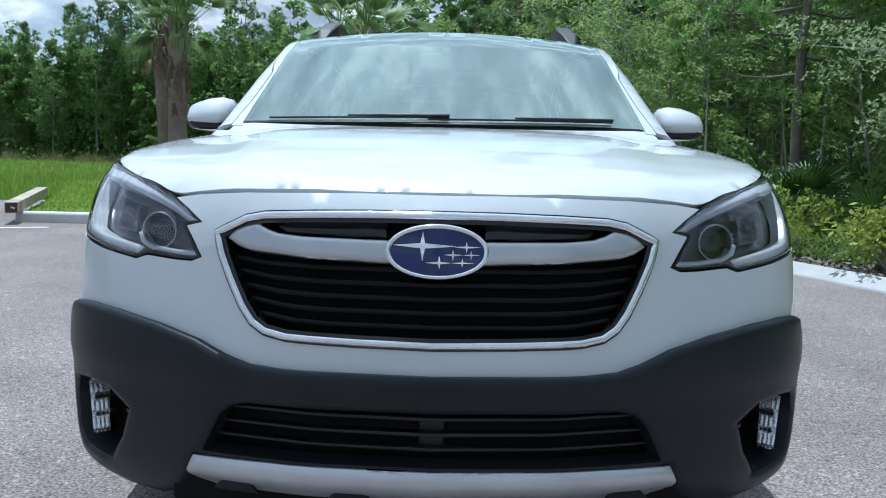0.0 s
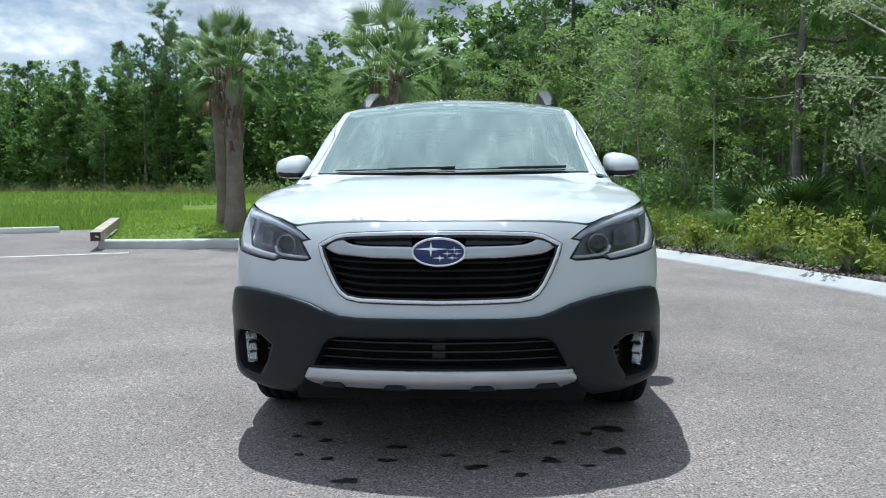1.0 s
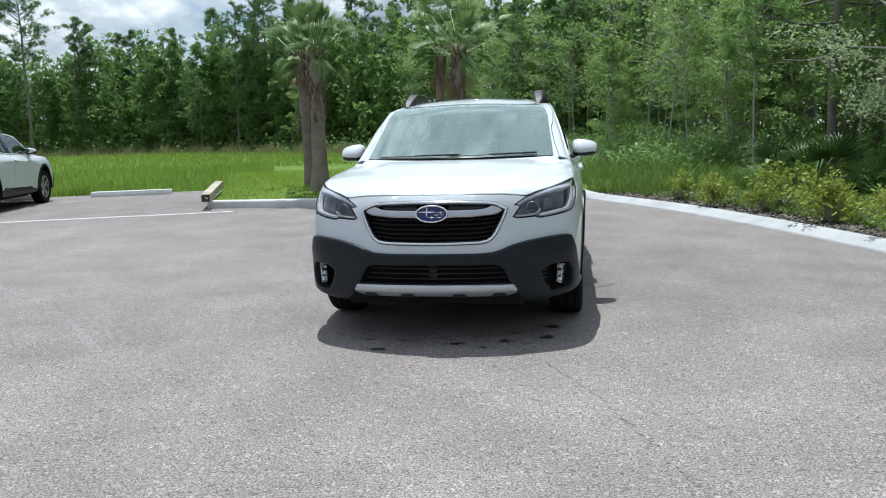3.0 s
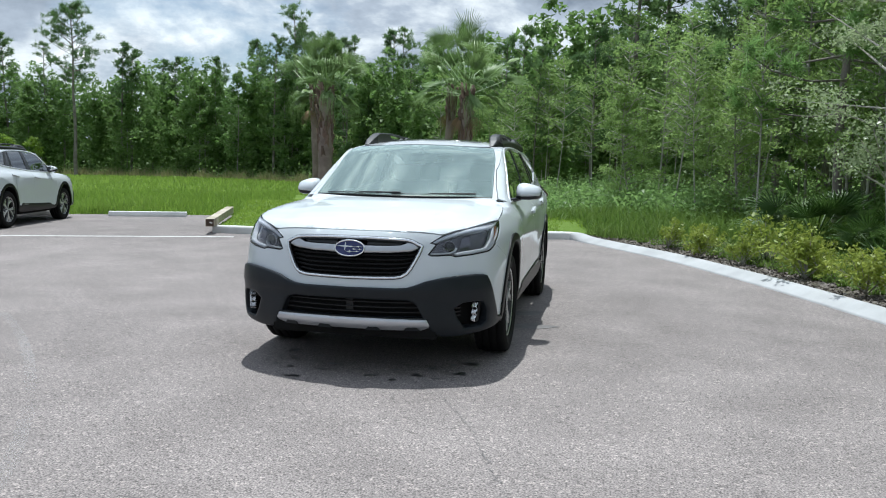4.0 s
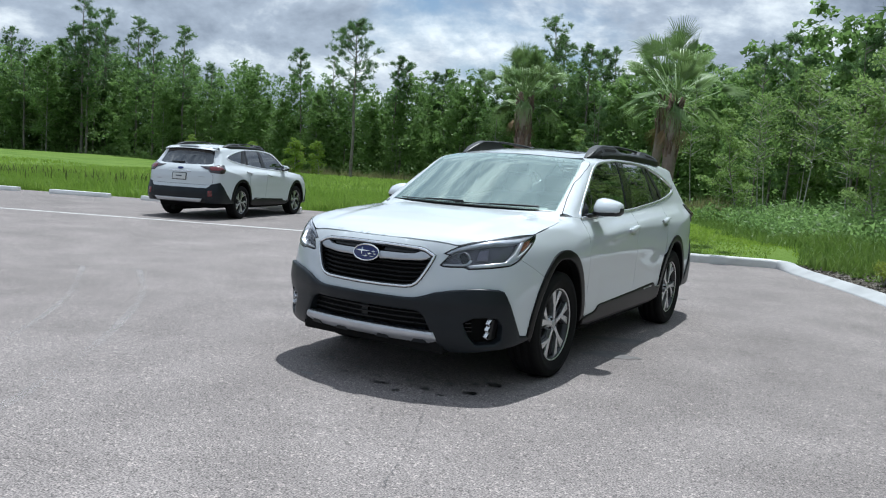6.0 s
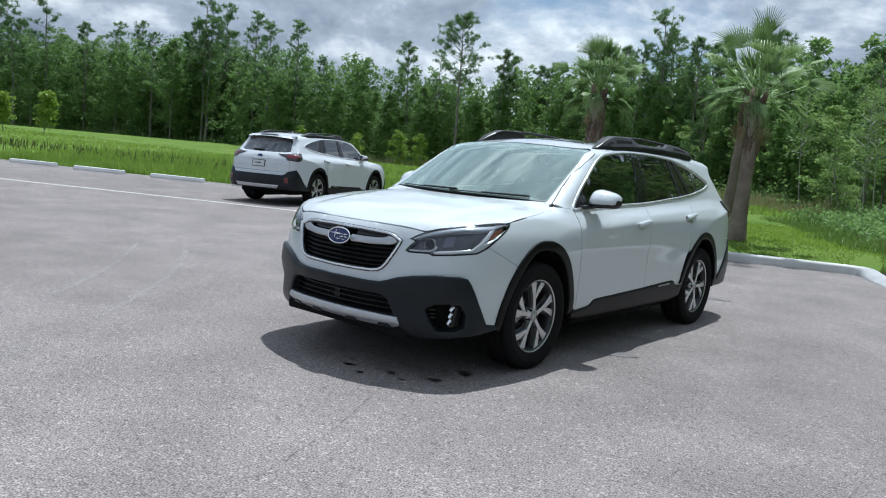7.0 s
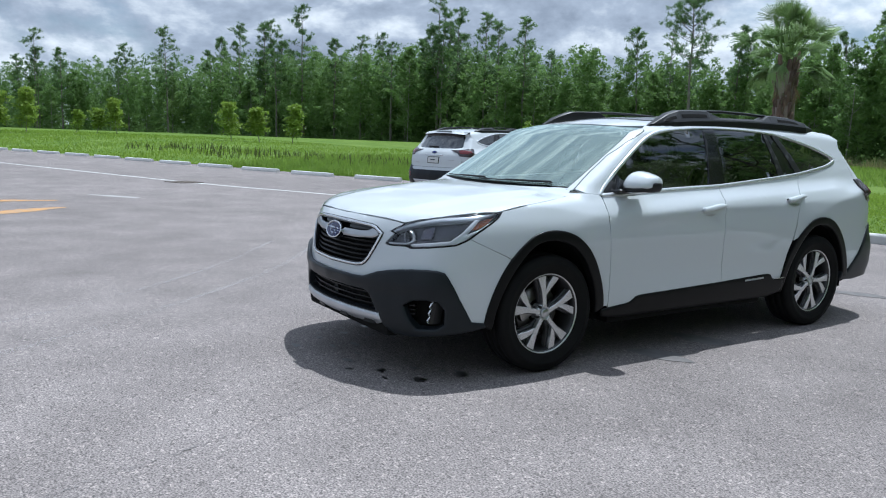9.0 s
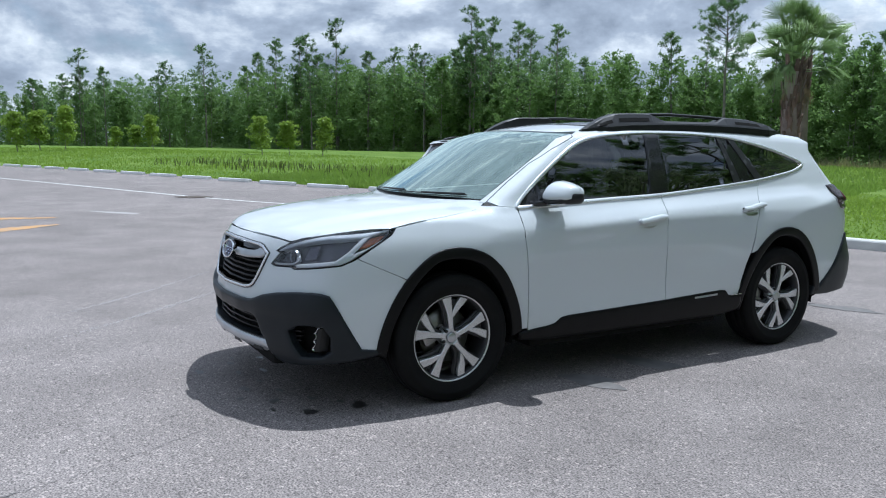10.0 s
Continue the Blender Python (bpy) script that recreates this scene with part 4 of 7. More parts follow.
def palmetto(at, seed, count=16, size=0.75):
    g = np.random.default_rng(seed)
    ob = thing("palmetto", "saw palmetto with stiff green fans", "palmetto", Matrix.Translation(at), "palmettos at the woods' edge")
    for n in range(count):
        a, e = n * 2.4 + g.uniform(-0.3, 0.3), g.uniform(0.35, 1.25)
        V, F = fan_leaf(g, (0, 0, 0.05), (math.cos(a) * math.cos(e), math.sin(a) * math.cos(e), math.sin(e)), g.uniform(0.5, 0.95) * size, g.uniform(0.45, 0.65) * size, 18, 1.5, 0.15)
        part("frond", quick("frond", V, F, M_PALMETTO), None, ob)
    return ob


for n, (x, y) in enumerate(((4.7, 7.3), (5.3, 6.2), (6.2, 4.6), (6.6, 2.6), (5.6, 7.6), (4.2, 9.3), (7.0, 0.4), (7.6, -3.0), (6.9, 10.5))):
    palmetto((x + 1.1, y + 0.7, 0.05), 60 + n, 18, 0.75 + 0.18 * (n % 3))

# saplings on the far lawn, in three groups
sap = [broad_meshes(s, h, 0.22, 2600, 0.075, 0.035, 0.42, M_SAPLING) for s, h in ((51, 2.5), (52, 2.2), (53, 2.7))]
for n, (x, y, k) in enumerate(((-54.7, 16.25, 1.0), (-54.0, 18.2, 1.0), (-53.2, 20.5, 0.95), (-74.8, 8.4, 0.75), (-74.5, 10.1, 0.9), (-74.2, 11.8, 1.05), (-70.4, 0.3, 1.15), (-70.4, 2.0, 1.3), (-70.2, 3.9, 1.2), (-95.0, -6.0, 1.2), (-96.0, -9.0, 1.1))):
    plant("sapling", sap[n % 3], (x, y, ground_z(x, y)), n * 1.3, k * 1.15, "young bright green tree on the far lawn", "sapling", "saplings on the far lawn")


BUSHES = ((-57.0, 46.5, 1.0), (-50.5, 48.0, 0.85), (-45.5, 48.5, 1.1), (-43.0, 49.0, 0.95))


def blades(name, places, heights, width, material, label, category, lean=0.35):
    """Grass: two-piece bent blades at (n, 3) places."""
    g = np.random.default_rng(len(places))
    n = len(places)
    a = g.uniform(0, 6.28, n)
    w = np.stack([np.cos(a), np.sin(a), 0 * a], 1) * width * g.uniform(0.6, 1.4, (n, 1))
    b = g.normal(size=(n, 3)) * (lean, lean, 0)
    h = heights[:, None]
    mid = places + b * h * 0.35 + (0, 0, 1) * h * 0.6
    tip = places + b * h + (0, 0, 1) * h
    V = np.stack([places - w, places + w, mid + w * 0.7, mid - w * 0.7, tip], 1).reshape(-1, 3)
    o = np.arange(n)[:, None] * 5
    F = np.concatenate([o + (0, 1, 2), o + (0, 2, 3), o + (3, 2, 4)])
    return tagged(part(name, quick(name, V, F, material)), label, category, kind="stuff")


def scatter(n, u0, u1, n0, n1, seed, bias=1.0):
    g = np.random.default_rng(seed)
    u = g.uniform(u0, u1, n)
    m = np.array([edge_n(v) for v in u]) + n0 + (n1 - n0) * g.uniform(0, 1, n) ** bias
    x, y = U.x * u + N.x * m, U.y * u + N.y * m
    z = np.array([ground_z(a, b) for a, b in zip(x, y)])
    return np.stack([x, y, z - 0.01], 1), g


pl, g = scatter(46000, -23, -1.2, 0.15, 13, 7, 1.4)
blades("meadow_grass", pl, g.uniform(0.16, 0.46, len(pl)) * (0.55 + 0.45 * np.sin(pl[:, 0] * 0.7) ** 2) * (1 - 0.5 * np.clip((N.x * pl[:, 0] + N.y * pl[:, 1] - 17) / 11, 0, 1)), 0.011, M_REED, "tall uncut green grass beyond the wheel stops", "grass")
pl, g = scatter(24000, -28, 8, 10, 42, 8)
keep = pl[:, 0] < 0
blades("far_meadow_grass", pl[keep], g.uniform(0.10, 0.26, keep.sum()), 0.03, M_REED, "tall green grass across the meadow", "grass")
pl, g = scatter(38000, -85, -20, 0.1, 26, 9, 1.5)
blades("verge_grass", pl, g.uniform(0.05, 0.15, len(pl)) * (0.7 + 0.8 * np.sin(pl[:, 0] * 0.35 + pl[:, 1] * 0.2) ** 2), 0.022, M_GRASS, "mown bright green verge beyond the wheel stops", "grass")


def wild_edge(y):
    """Where the mown lawn gives way to weeds, towards the woods."""
    return np.interp(y, [9.9, 11.5, 13.9, 19.2, 23.6], [1.25, 0.62, -0.34, -2.56, -5.5])


g = np.random.default_rng(12)
px, py = g.uniform(-9.5, 3.4, 44000), g.uniform(8.4, 20.0, 44000)
kx, ky = np.array([p.x for p in KERB[:40]]), np.array([p.y for p in KERB[:40]])
front_y = np.interp(px, kx[:31], ky[:31]) + 0.34
rel_u = U.x * px + U.y * py
ok = (py > front_y) & (rel_u > -2.42) & (px < np.minimum(3.2, wild_edge(py) + 0.6)) & ~((px > 0.6) & (py < 10.0 - (px - 0.85) * 1.9 + 1.0))
blades("lawn_grass", np.stack([px, py, lawn_z(px, py) - 0.005], 1)[ok], g.uniform(0.022, 0.055, ok.sum()) * (1 + 0.9 * np.clip((py[ok] - 11.2) / 3.0, 0, 1)), 0.012, M_GRASS, "short mown grass of the island lawn", "grass", 0.6)
wx, wy = g.uniform(-5.5, 6.6, 56000), g.uniform(9.2, 23, 56000)
deep = wx - wild_edge(wy) + 0.25 * np.sin(wy * 2.1) + 0.15 * np.sin(wy * 5.3)
ok = (deep > 0) & (deep < 7) & (wy > 10.2 - (wx - 0.6) * 1.75 + 0.7)
blades("weeds", np.stack([wx, wy, lawn_z(wx, wy) - 0.03], 1)[ok], g.uniform(0.12, 0.40, ok.sum()) * (0.6 + 0.6 * np.clip(deep[ok] / 1.5, 0, 1)), 0.010, M_WEED, "rank weeds and grass before the woods", "weeds", 0.5)
# low leafy brambles between the lawn and the woods
bg = np.random.default_rng(91)
heaps = []
for k in range(300):
    y = bg.uniform(11.5, 22.5)
    inward = 0.7 + 4.6 * bg.uniform()
    if y < 13.5 and inward < 1.8:
        continue
    r = bg.uniform(0.22, 0.42) + 0.09 * inward
    heaps.append(ball(bg, 80) * (r, r, r * 0.85) + (float(wild_edge(y)) + inward, y, 0.1 + r * 0.75))
V, F = leaf_quads(bg, np.concatenate(heaps), 0.052, up=1.0, tri=True)
tagged(part("brambles", quick("brambles", V, F, M_LEAF)), "low leafy brambles between the lawn and the woods", "undergrowth", kind="stuff")
pl2 = np.array([tuple(back_of(i, d)) for i, d in zip(g.uniform(46, 70, 12000), g.uniform(-3.2, 3, 12000))])
blades("woods_edge_grass", pl2, g.uniform(0.06, 0.3, len(pl2)), 0.010, M_WEED, "rank grass along the foot of the woods", "grass", 0.5)

# pale seeding weeds along the foot of the far woods
sg = np.random.default_rng(33)
pl3 = np.array([tuple(back_of(i, d)) for i, d in zip(sg.uniform(74, 122, 9000), sg.uniform(-2.6, 0.3, 9000))])
blades("straw_weeds", pl3 + (0, 0, 0.15), sg.uniform(0.3, 1.0, len(pl3)) * (0.45 + 0.55 * np.sin(pl3[:, 0] * 0.9) ** 2), 0.022, M_STRAW, "pale seeding weeds along the far woods", "weeds", 0.25)

cg = np.random.default_rng(31)
ci, cq = cg.uniform(4, 38, 13000), cg.uniform(0.16, 1.3, 13000)
cp = [bed_out[int(i)].lerp(bed_in[int(i)], q) for i, q in zip(ci, cq)]
blades("ground_cover", np.array([(p.x, p.y, 0.085) for p in cp]), cg.uniform(0.03, 0.13, 13000), 0.012, M_WEED, "low green ground cover between the shrubs", "ground cover", 0.9)

pl, g = scatter(1300, -36, -12, 3.5, 9.0, 21)
pl = pl[np.sin(pl[:, 0] * 2.3) + np.sin(pl[:, 1] * 3.1) > -0.1]
blades("sedge", pl, g.uniform(0.25, 0.5, len(pl)), 0.022, M_SEDGE, "dark sedge standing in the meadow grass", "sedge", 0.25)
bush = [broad_meshes(s, h, 0.02, 3200, 0.06, 0.04, 0.85, M_SAPLING) for s, h in ((71, 2.6), (72, 3.2))]
for n, (x, y, k) in enumerate(BUSHES):
    plant("bush", bush[n % 2], (x, y, ground_z(x, y)), n * 2.1, k, "bright green bush before the dark woods", "bush", "bushes before the far woods")

# ---------------------------------------------------------------- marks on the asphalt
M_OIL = surface("oil_stain", (0.018, 0.018, 0.019), (0.05, 0.047, 0.047), 0.35, scale=14, fine=120, bump=0.05, depth=0.003)
M_DARK_PATCH = surface("dark_asphalt", (0.10, 0.095, 0.093), (0.16, 0.15, 0.148), 0.85, scale=10, fine=110, bump=0.3, depth=0.004)
M_PALE = surface("scuffed_asphalt", (0.42, 0.39, 0.38), (0.34, 0.315, 0.31), 0.9, scale=6, fine=90, bump=0.5, depth=0.005)
scuff, scuff_links = M_PALE.node_tree.nodes, M_PALE.node_tree.links
scuff_at, scuff_fade = scuff.new("ShaderNodeTexNoise"), scuff.new("ShaderNodeMapRange")
scuff_at.inputs["Scale"].default_value, scuff_at.inputs["Detail"].default_value = 3.5, 8
scuff_fade.inputs["From Min"].default_value, scuff_fade.inputs["From Max"].default_value, scuff_fade.inputs["To Max"].default_value = 0.36, 0.66, 0.62
scuff_links.new(scuff_at.outputs["Fac"], scuff_fade.inputs["Value"])
scuff_links.new(scuff_fade.outputs["Result"], scuff["Principled BSDF"].inputs["Alpha"])
M_PATCH = surface("worn_patch", (0.40, 0.385, 0.375), (0.27, 0.255, 0.25), 0.9, scale=7, fine=90, bump=0.3, depth=0.003)
M_ORANGE = surface("marking_orange", (0.56, 0.27, 0.05), (0.30, 0.235, 0.18), 0.85, scale=6, fine=90, bump=0.3)
M_CRACK = surface("crack", (0.13, 0.12, 0.12), (0.19, 0.18, 0.175), 0.95, scale=20, fine=150, bump=0.3)


def stain(name, x, y, rx, ry, material, label, seed, z=0.003, turn=0.0):
    g = np.random.default_rng(seed)
    n = 22
    ph = g.uniform(0, 6.28, 4)
    bm = bmesh.new()
    vs = []
    for k in range(n):
        a = 2 * math.pi * k / n
        r = 1 + 0.22 * math.sin(2 * a + ph[0]) + 0.16 * math.sin(3 * a + ph[1]) + 0.12 * math.sin(5 * a + ph[2]) + 0.06 * g.normal()
        p = Matrix.Rotation(turn, 2) @ Vector((rx * r * math.cos(a), ry * r * math.sin(a)))
        vs.append(bm.verts.new((p.x, p.y, 0)))
    bm.faces.new(vs)
    bmesh.ops.triangulate(bm, faces=bm.faces)
    ob = part(name, bm, material)
    ob.location = (x, y, z)
    return tagged(ob, label, "stain", kind="structure")


spots = ((-0.59, -0.45, 0.05), (-0.49, -0.67, 0.035), (-0.33, -1.10, 0.045), (-0.21, -0.89, 0.035), (-0.44, -0.88, 0.03), (-0.56, -0.84, 0.022), (0.13, -0.95, 0.045), (0.42, -0.87, 0.045), (0.68, -0.76, 0.055), (0.70, -0.48, 0.07), (0.47, -0.67, 0.035), (-0.19, -0.74, 0.04),
         (0.02, -0.83, 0.025), (0.25, -0.78, 0.03), (0.60, -0.55, 0.03), (-0.35, -0.55, 0.03), (0.56, -0.92, 0.025), (0.3, -1.02, 0.03), (-0.62, -0.62, 0.02))
for n, (x, y, r) in enumerate(spots):
    stain("oil_spot", x, y, r * 0.90, r * 0.55, M_OIL, "small dark oil spot on the asphalt", 100 + n, 0.0030 + 0.00002 * n)
# darker patches of asphalt beside, under and behind the car
stain("dark_patch", 0.96, 0.95, 0.22, 0.10, M_DARK_PATCH, "dark patch on the asphalt beside the car", 131, 0.0034, 0.5)
stain("dark_patch", 0.80, 1.55, 0.20, 0.12, M_DARK_PATCH, "dark patch on the asphalt under the car", 132, 0.0036, 0.2)
stain("dark_patch", 0.3, 4.45, 0.32, 0.10, M_DARK_PATCH, "dark patch on the asphalt behind the car", 133, 0.0038, 0.3)
stain("pale_patch", -12.47, 0.07, 0.66, 0.13, M_PATCH, "pale worn patch on the asphalt", 134, 0.0040, 0.53)
stain("orange_mark", -11.84, -1.75, 0.62, 0.16, M_ORANGE, "orange utility paint sprayed on the asphalt", 135, 0.0042, 1.51)
stain("orange_mark", -9.90, -1.85, 0.60, 0.26, M_ORANGE, "orange utility paint sprayed on the asphalt", 136, 0.0044, 2.07)


def streak(name, pts, width, material, label, z, seed, gaps=0.0, jitter=0.0):
    """A thin mark along a line, its width uneven."""
    g = np.random.default_rng(seed)
    line_p = smooth_line([(x, y, 0) for x, y in pts], 24)
    V, F = [], []
    for i, p in enumerate(line_p):
        d = (line_p[min(i + 1, len(line_p) - 1)] - line_p[max(i - 1, 0)]).normalized()
        s = Vector((-d.y, d.x, 0)) * width * (g.uniform(0.35, 1.2) if gaps else g.uniform(0.85, 1.1))
        c = p + Vector((-d.y, d.x, 0)) * g.normal() * jitter
        V += [(c.x - s.x, c.y - s.y, z), (c.x + s.x, c.y + s.y, z)]
    F = [(2 * i, 2 * i + 2, 2 * i + 3, 2 * i + 1) for i in range(len(line_p) - 1) if g.uniform() > gaps]
    return tagged(part(name, quick(name, V, F, material)), label, "mark", kind="structure")


streak("tyre_sweep", [(-4.6, 0.9), (-3.5, 0.1), (-2.68, -0.65), (-1.9, -1.5), (-1.3, -2.25), (-0.72, -3.15), (-0.3, -4.2)], 0.036, M_PALE, "pale curved tyre mark on the asphalt", 0.0026, 3, 0.0, 0.003)
streak("tyre_sweep", [(-5.2, 0.6), (-4.0, -0.3), (-3.1, -1.1), (-2.3, -2.0), (-1.7, -2.9), (-1.2, -4.0)], 0.028, M_PALE, "pale curved tyre mark on the asphalt", 0.0024, 4, 0.0, 0.004)
streak("pavement_seam", [(0.45, -0.9), (0.67, -1.27), (0.76, -1.45), (0.97, -1.9), (1.19, -2.55), (1.3, -2.85), (1.55, -3.6), (1.9, -4.8)], 0.0035, M_CRACK, "thin dark crack in the asphalt", 0.0028, 5, 0.35, 0.010)
dr = thing("drain_grate", "square rusty iron drain grate in the asphalt", "drain", Matrix.Translation((-16.7, 2.55, 0.0)) @ Matrix.Rotation(angle_u, 4, "Z") @ Matrix.Diagonal((0.78, 0.78, 1, 1)))
M_IRON = surface("drain_iron", (0.10, 0.085, 0.075), (0.16, 0.13, 0.11), 0.7, 0.4, scale=8, fine=60, bump=0.3)
fr = bmesh.new()
for x, y, w, h in ((-0.42, 0, 0.06, 0.9), (0.42, 0, 0.06, 0.9), (0, -0.42, 0.78, 0.06), (0, 0.42, 0.78, 0.06)):
    box(fr, (w, h, 0.03), (x, y, 0.0))
part("frame", fr, M_IRON, dr)
bar_bm = box(bmesh.new(), (0.035, 0.78, 0.026), (0, 0, 0), bevel=0.004)
bar_me = bpy.data.meshes.new("bar")
bar_bm.to_mesh(bar_me)
bar_bm.free()
bar_me.materials.append(M_IRON)
for n in range(11):
    part("bar", bar_me, None, dr).location = (-0.36 + 0.072 * n, 0, 0.0)


# ---------------------------------------------------------------- the estate car: its outer form
def curve(xs, ys, soft=0.03, n=600):
    """A smooth function through a short table."""
    xs, ys = np.array(xs, float), np.array(ys, float)
    pad = 4 * soft
    g = np.linspace(xs[0] - pad, xs[-1] + pad, n)
    ext = np.interp(g, xs, ys)
    lo, hi = g < xs[0], g > xs[-1]
    ext[lo] = ys[0] + (g[lo] - xs[0]) * (ys[1] - ys[0]) / (xs[1] - xs[0])
    ext[hi] = ys[-1] + (g[hi] - xs[-1]) * (ys[-1] - ys[-2]) / (xs[-1] - xs[-2])
    step = g[1] - g[0]
    m = max(1, int(3 * soft / step))
    k = np.exp(-0.5 * (np.arange(-m, m + 1) * step / soft) ** 2)
    k /= k.sum()
    pl = ext[0] + (np.arange(-m, 0)) * (ext[1] - ext[0])
    pr = ext[-1] + (np.arange(1, m + 1)) * (ext[-1] - ext[-2])
    out = np.convolve(np.concatenate([pl, ext, pr]), k, "valid")
    return lambda v: np.interp(v, g, out)


def smax(a, b, k):
    h = np.clip(0.5 + 0.5 * (a - b) / k, 0, 1)
    return b * (1 - h) + a * h + k * h * (1 - h)


def step01(v, a, b):
    t = np.clip((v - a) / (b - a), 0, 1)
    return t * t * (3 - 2 * t)


side_w = curve([0.15, 0.22, 0.30, 0.38, 0.48, 0.60, 0.70, 0.80, 0.90, 0.96, 1.02, 1.07, 1.12, 1.20, 1.30, 1.40, 1.48, 1.54, 1.62],
               [0.78, 0.84, 0.878, 0.892, 0.898, 0.903, 0.908, 0.912, 0.909, 0.903, 0.868, 0.832, 0.806, 0.782, 0.750, 0.709, 0.672, 0.636, 0.56], 0.013)
nose_y = curve([0.12, 0.20, 0.28, 0.34, 0.42, 0.52, 0.60, 0.70, 0.80, 0.86, 0.92, 0.98, 1.10],
               [-0.86, -0.94, -0.995, -1.015, -1.02, -1.02, -1.012, -0.995, -0.975, -0.955, -0.925, -0.87, -0.70], 0.015)
nose_d = curve([0.0, 0.25, 0.44, 0.55, 0.66, 0.75, 0.82, 0.87, 0.905, 0.93, 0.95], [0.0, 0.020, 0.068, 0.112, 0.165, 0.222, 0.29, 0.385, 0.55, 0.9, 1.4], 0.02)
nose_w = curve([0.2, 0.55, 0.70, 0.80, 0.90, 0.97, 1.1], [0.99, 1.0, 1.0, 0.995, 0.98, 0.95, 0.90], 0.03)
rear_y = curve([0.15, 0.25, 0.33, 0.45, 0.58, 0.66, 0.75, 0.88, 1.00, 1.08, 1.16, 1.30, 1.42, 1.47, 1.52, 1.6], [3.5, 3.66, 3.80, 3.86, 3.87, 3.84, 3.80, 3.80, 3.77, 3.72, 3.64, 3.52, 3.43, 3.47, 3.52, 3.50], 0.012)
rear_d = curve([0.0, 0.45, 0.65, 0.75, 0.82, 0.865, 0.895, 0.92, 0.94], [0.0, 0.045, 0.095, 0.14, 0.205, 0.31, 0.52, 0.95, 1.6], 0.02)
hood_z = curve([-1.05, -0.98, -0.92, -0.86, -0.75, -0.6, -0.4, -0.1, 0.2, 0.45, 0.8, 3.9], [0.83, 0.885, 0.920, 0.945, 0.978, 1.010, 1.042, 1.076, 1.100, 1.115, 1.13, 1.15], 0.02)
roof_z = curve([0.4, 0.8, 0.95, 1.15, 1.45, 1.8, 2.2, 2.6, 3.0, 3.3, 3.6], [1.40, 1.50, 1.528, 1.560, 1.587, 1.600, 1.604, 1.597, 1.578, 1.552, 1.52], 0.05)


def body_field(x, y, z):
    """Below 0 inside the car's outer form, above 0 outside; near enough metres."""
    ax = np.abs(x)
    flare = 0.012 * (np.exp(-((y - 0.0) / 0.55) ** 4) + np.exp(-((y - 2.745) / 0.55) ** 4)) * step01(z, 0.2, 0.5) * (1 - step01(z, 0.82, 1.0))
    waist = -0.016 * np.exp(-((y - 1.35) / 0.75) ** 4) * np.exp(-((z - 0.56) / 0.16) ** 2)
    rise = 0.035 * (y - 1.3) / 2.0
    tail = -0.035 * step01(y, 2.2, 3.6) * step01(z, 0.95, 1.3)
    c1 = ax - (side_w(z - rise * step01(z, 0.8, 0.95) * (1 - step01(z, 1.2, 1.4))) + flare + waist + tail)
    c2 = (nose_y(z) + nose_d(ax / nose_w(z)) - y) * 0.8
    c3 = (y - rear_y(z) + rear_d(ax)) * 0.8
    ridge = 0.46 + 0.13 * (y + 0.9) / 1.3
    drop = 0.020 * (ax / 0.7) ** 2 + 0.008 * (ax / 0.8) ** 6 + 0.012 * step01(ax, ridge - 0.05, ridge + 0.09) * step01(y, -0.98, -0.6)
    c4 = z - (hood_z(y) - drop)
    low = smax(smax(smax(c1, c2, 0.035), c3, 0.05), c4, 0.035)
    c5 = (0.12 + 0.17 * (ax / 0.72) ** 2 + (z - 1.10) * 1.72 - y) * 0.5
    c6 = (y - rear_y(z) + 0.16 * (ax / 0.72) ** 2) * 0.8
    c7 = z - (roof_z(y) - 0.045 * (ax / 0.6) ** 2)
    top = smax(smax(smax(c1, c5, 0.05), c6, 0.04), c7, 0.014 + 0.036 * step01(y, 0.95, 1.5))
    return np.minimum(low, np.maximum(top, 1.04 - z))


def cast(origin, way, reach=2.2, steps=110):
    """Where rays that start inside the form leave it: arrays (n, 3)."""
    o, w = np.broadcast_arrays(np.asarray(origin, float), np.asarray(way, float))
    far = np.linspace(0, reach, steps)
    lo, hi = np.zeros(len(o)), np.full(len(o), reach)
    inside = np.ones(len(o), bool)
    for a, b in zip(far, far[1:]):
        p = o + w * b
        out = body_field(p[:, 0], p[:, 1], p[:, 2]) > 0
        hit = inside & out
        lo[hit], hi[hit] = a, b
        inside &= ~out
    for _ in range(22):
        mid = (lo + hi) / 2
        p = o + w * mid[:, None]
        out = body_field(p[:, 0], p[:, 1], p[:, 2]) > 0
        hi, lo = np.where(out, mid, hi), np.where(out, lo, mid)
    return o + w * ((lo + hi) / 2)[:, None]


def from_front(x, z):
    """The form's face towards the front at x and z."""
    x, z = np.broadcast_arrays(np.asarray(x, float).ravel(), np.asarray(z, float).ravel())
    o = np.stack([x, np.full(len(x), 0.0) + np.where(z > 1.08, 1.9, 0.0), z], 1)
    return cast(o, (0, -1, 0), 2.4, 160)


def from_side(y, z, side=1):
    y, z = np.broadcast_arrays(np.asarray(y, float).ravel(), np.asarray(z, float).ravel())
    return cast(np.stack([0 * y, y, z], 1), (side, 0, 0), 1.05, 60)


def from_rear(x, z):
    x, z = np.broadcast_arrays(np.asarray(x, float).ravel(), np.asarray(z, float).ravel())
    return cast(np.stack([x, np.full(len(x), 2.6), z], 1), (0, 1, 0), 1.5, 80)


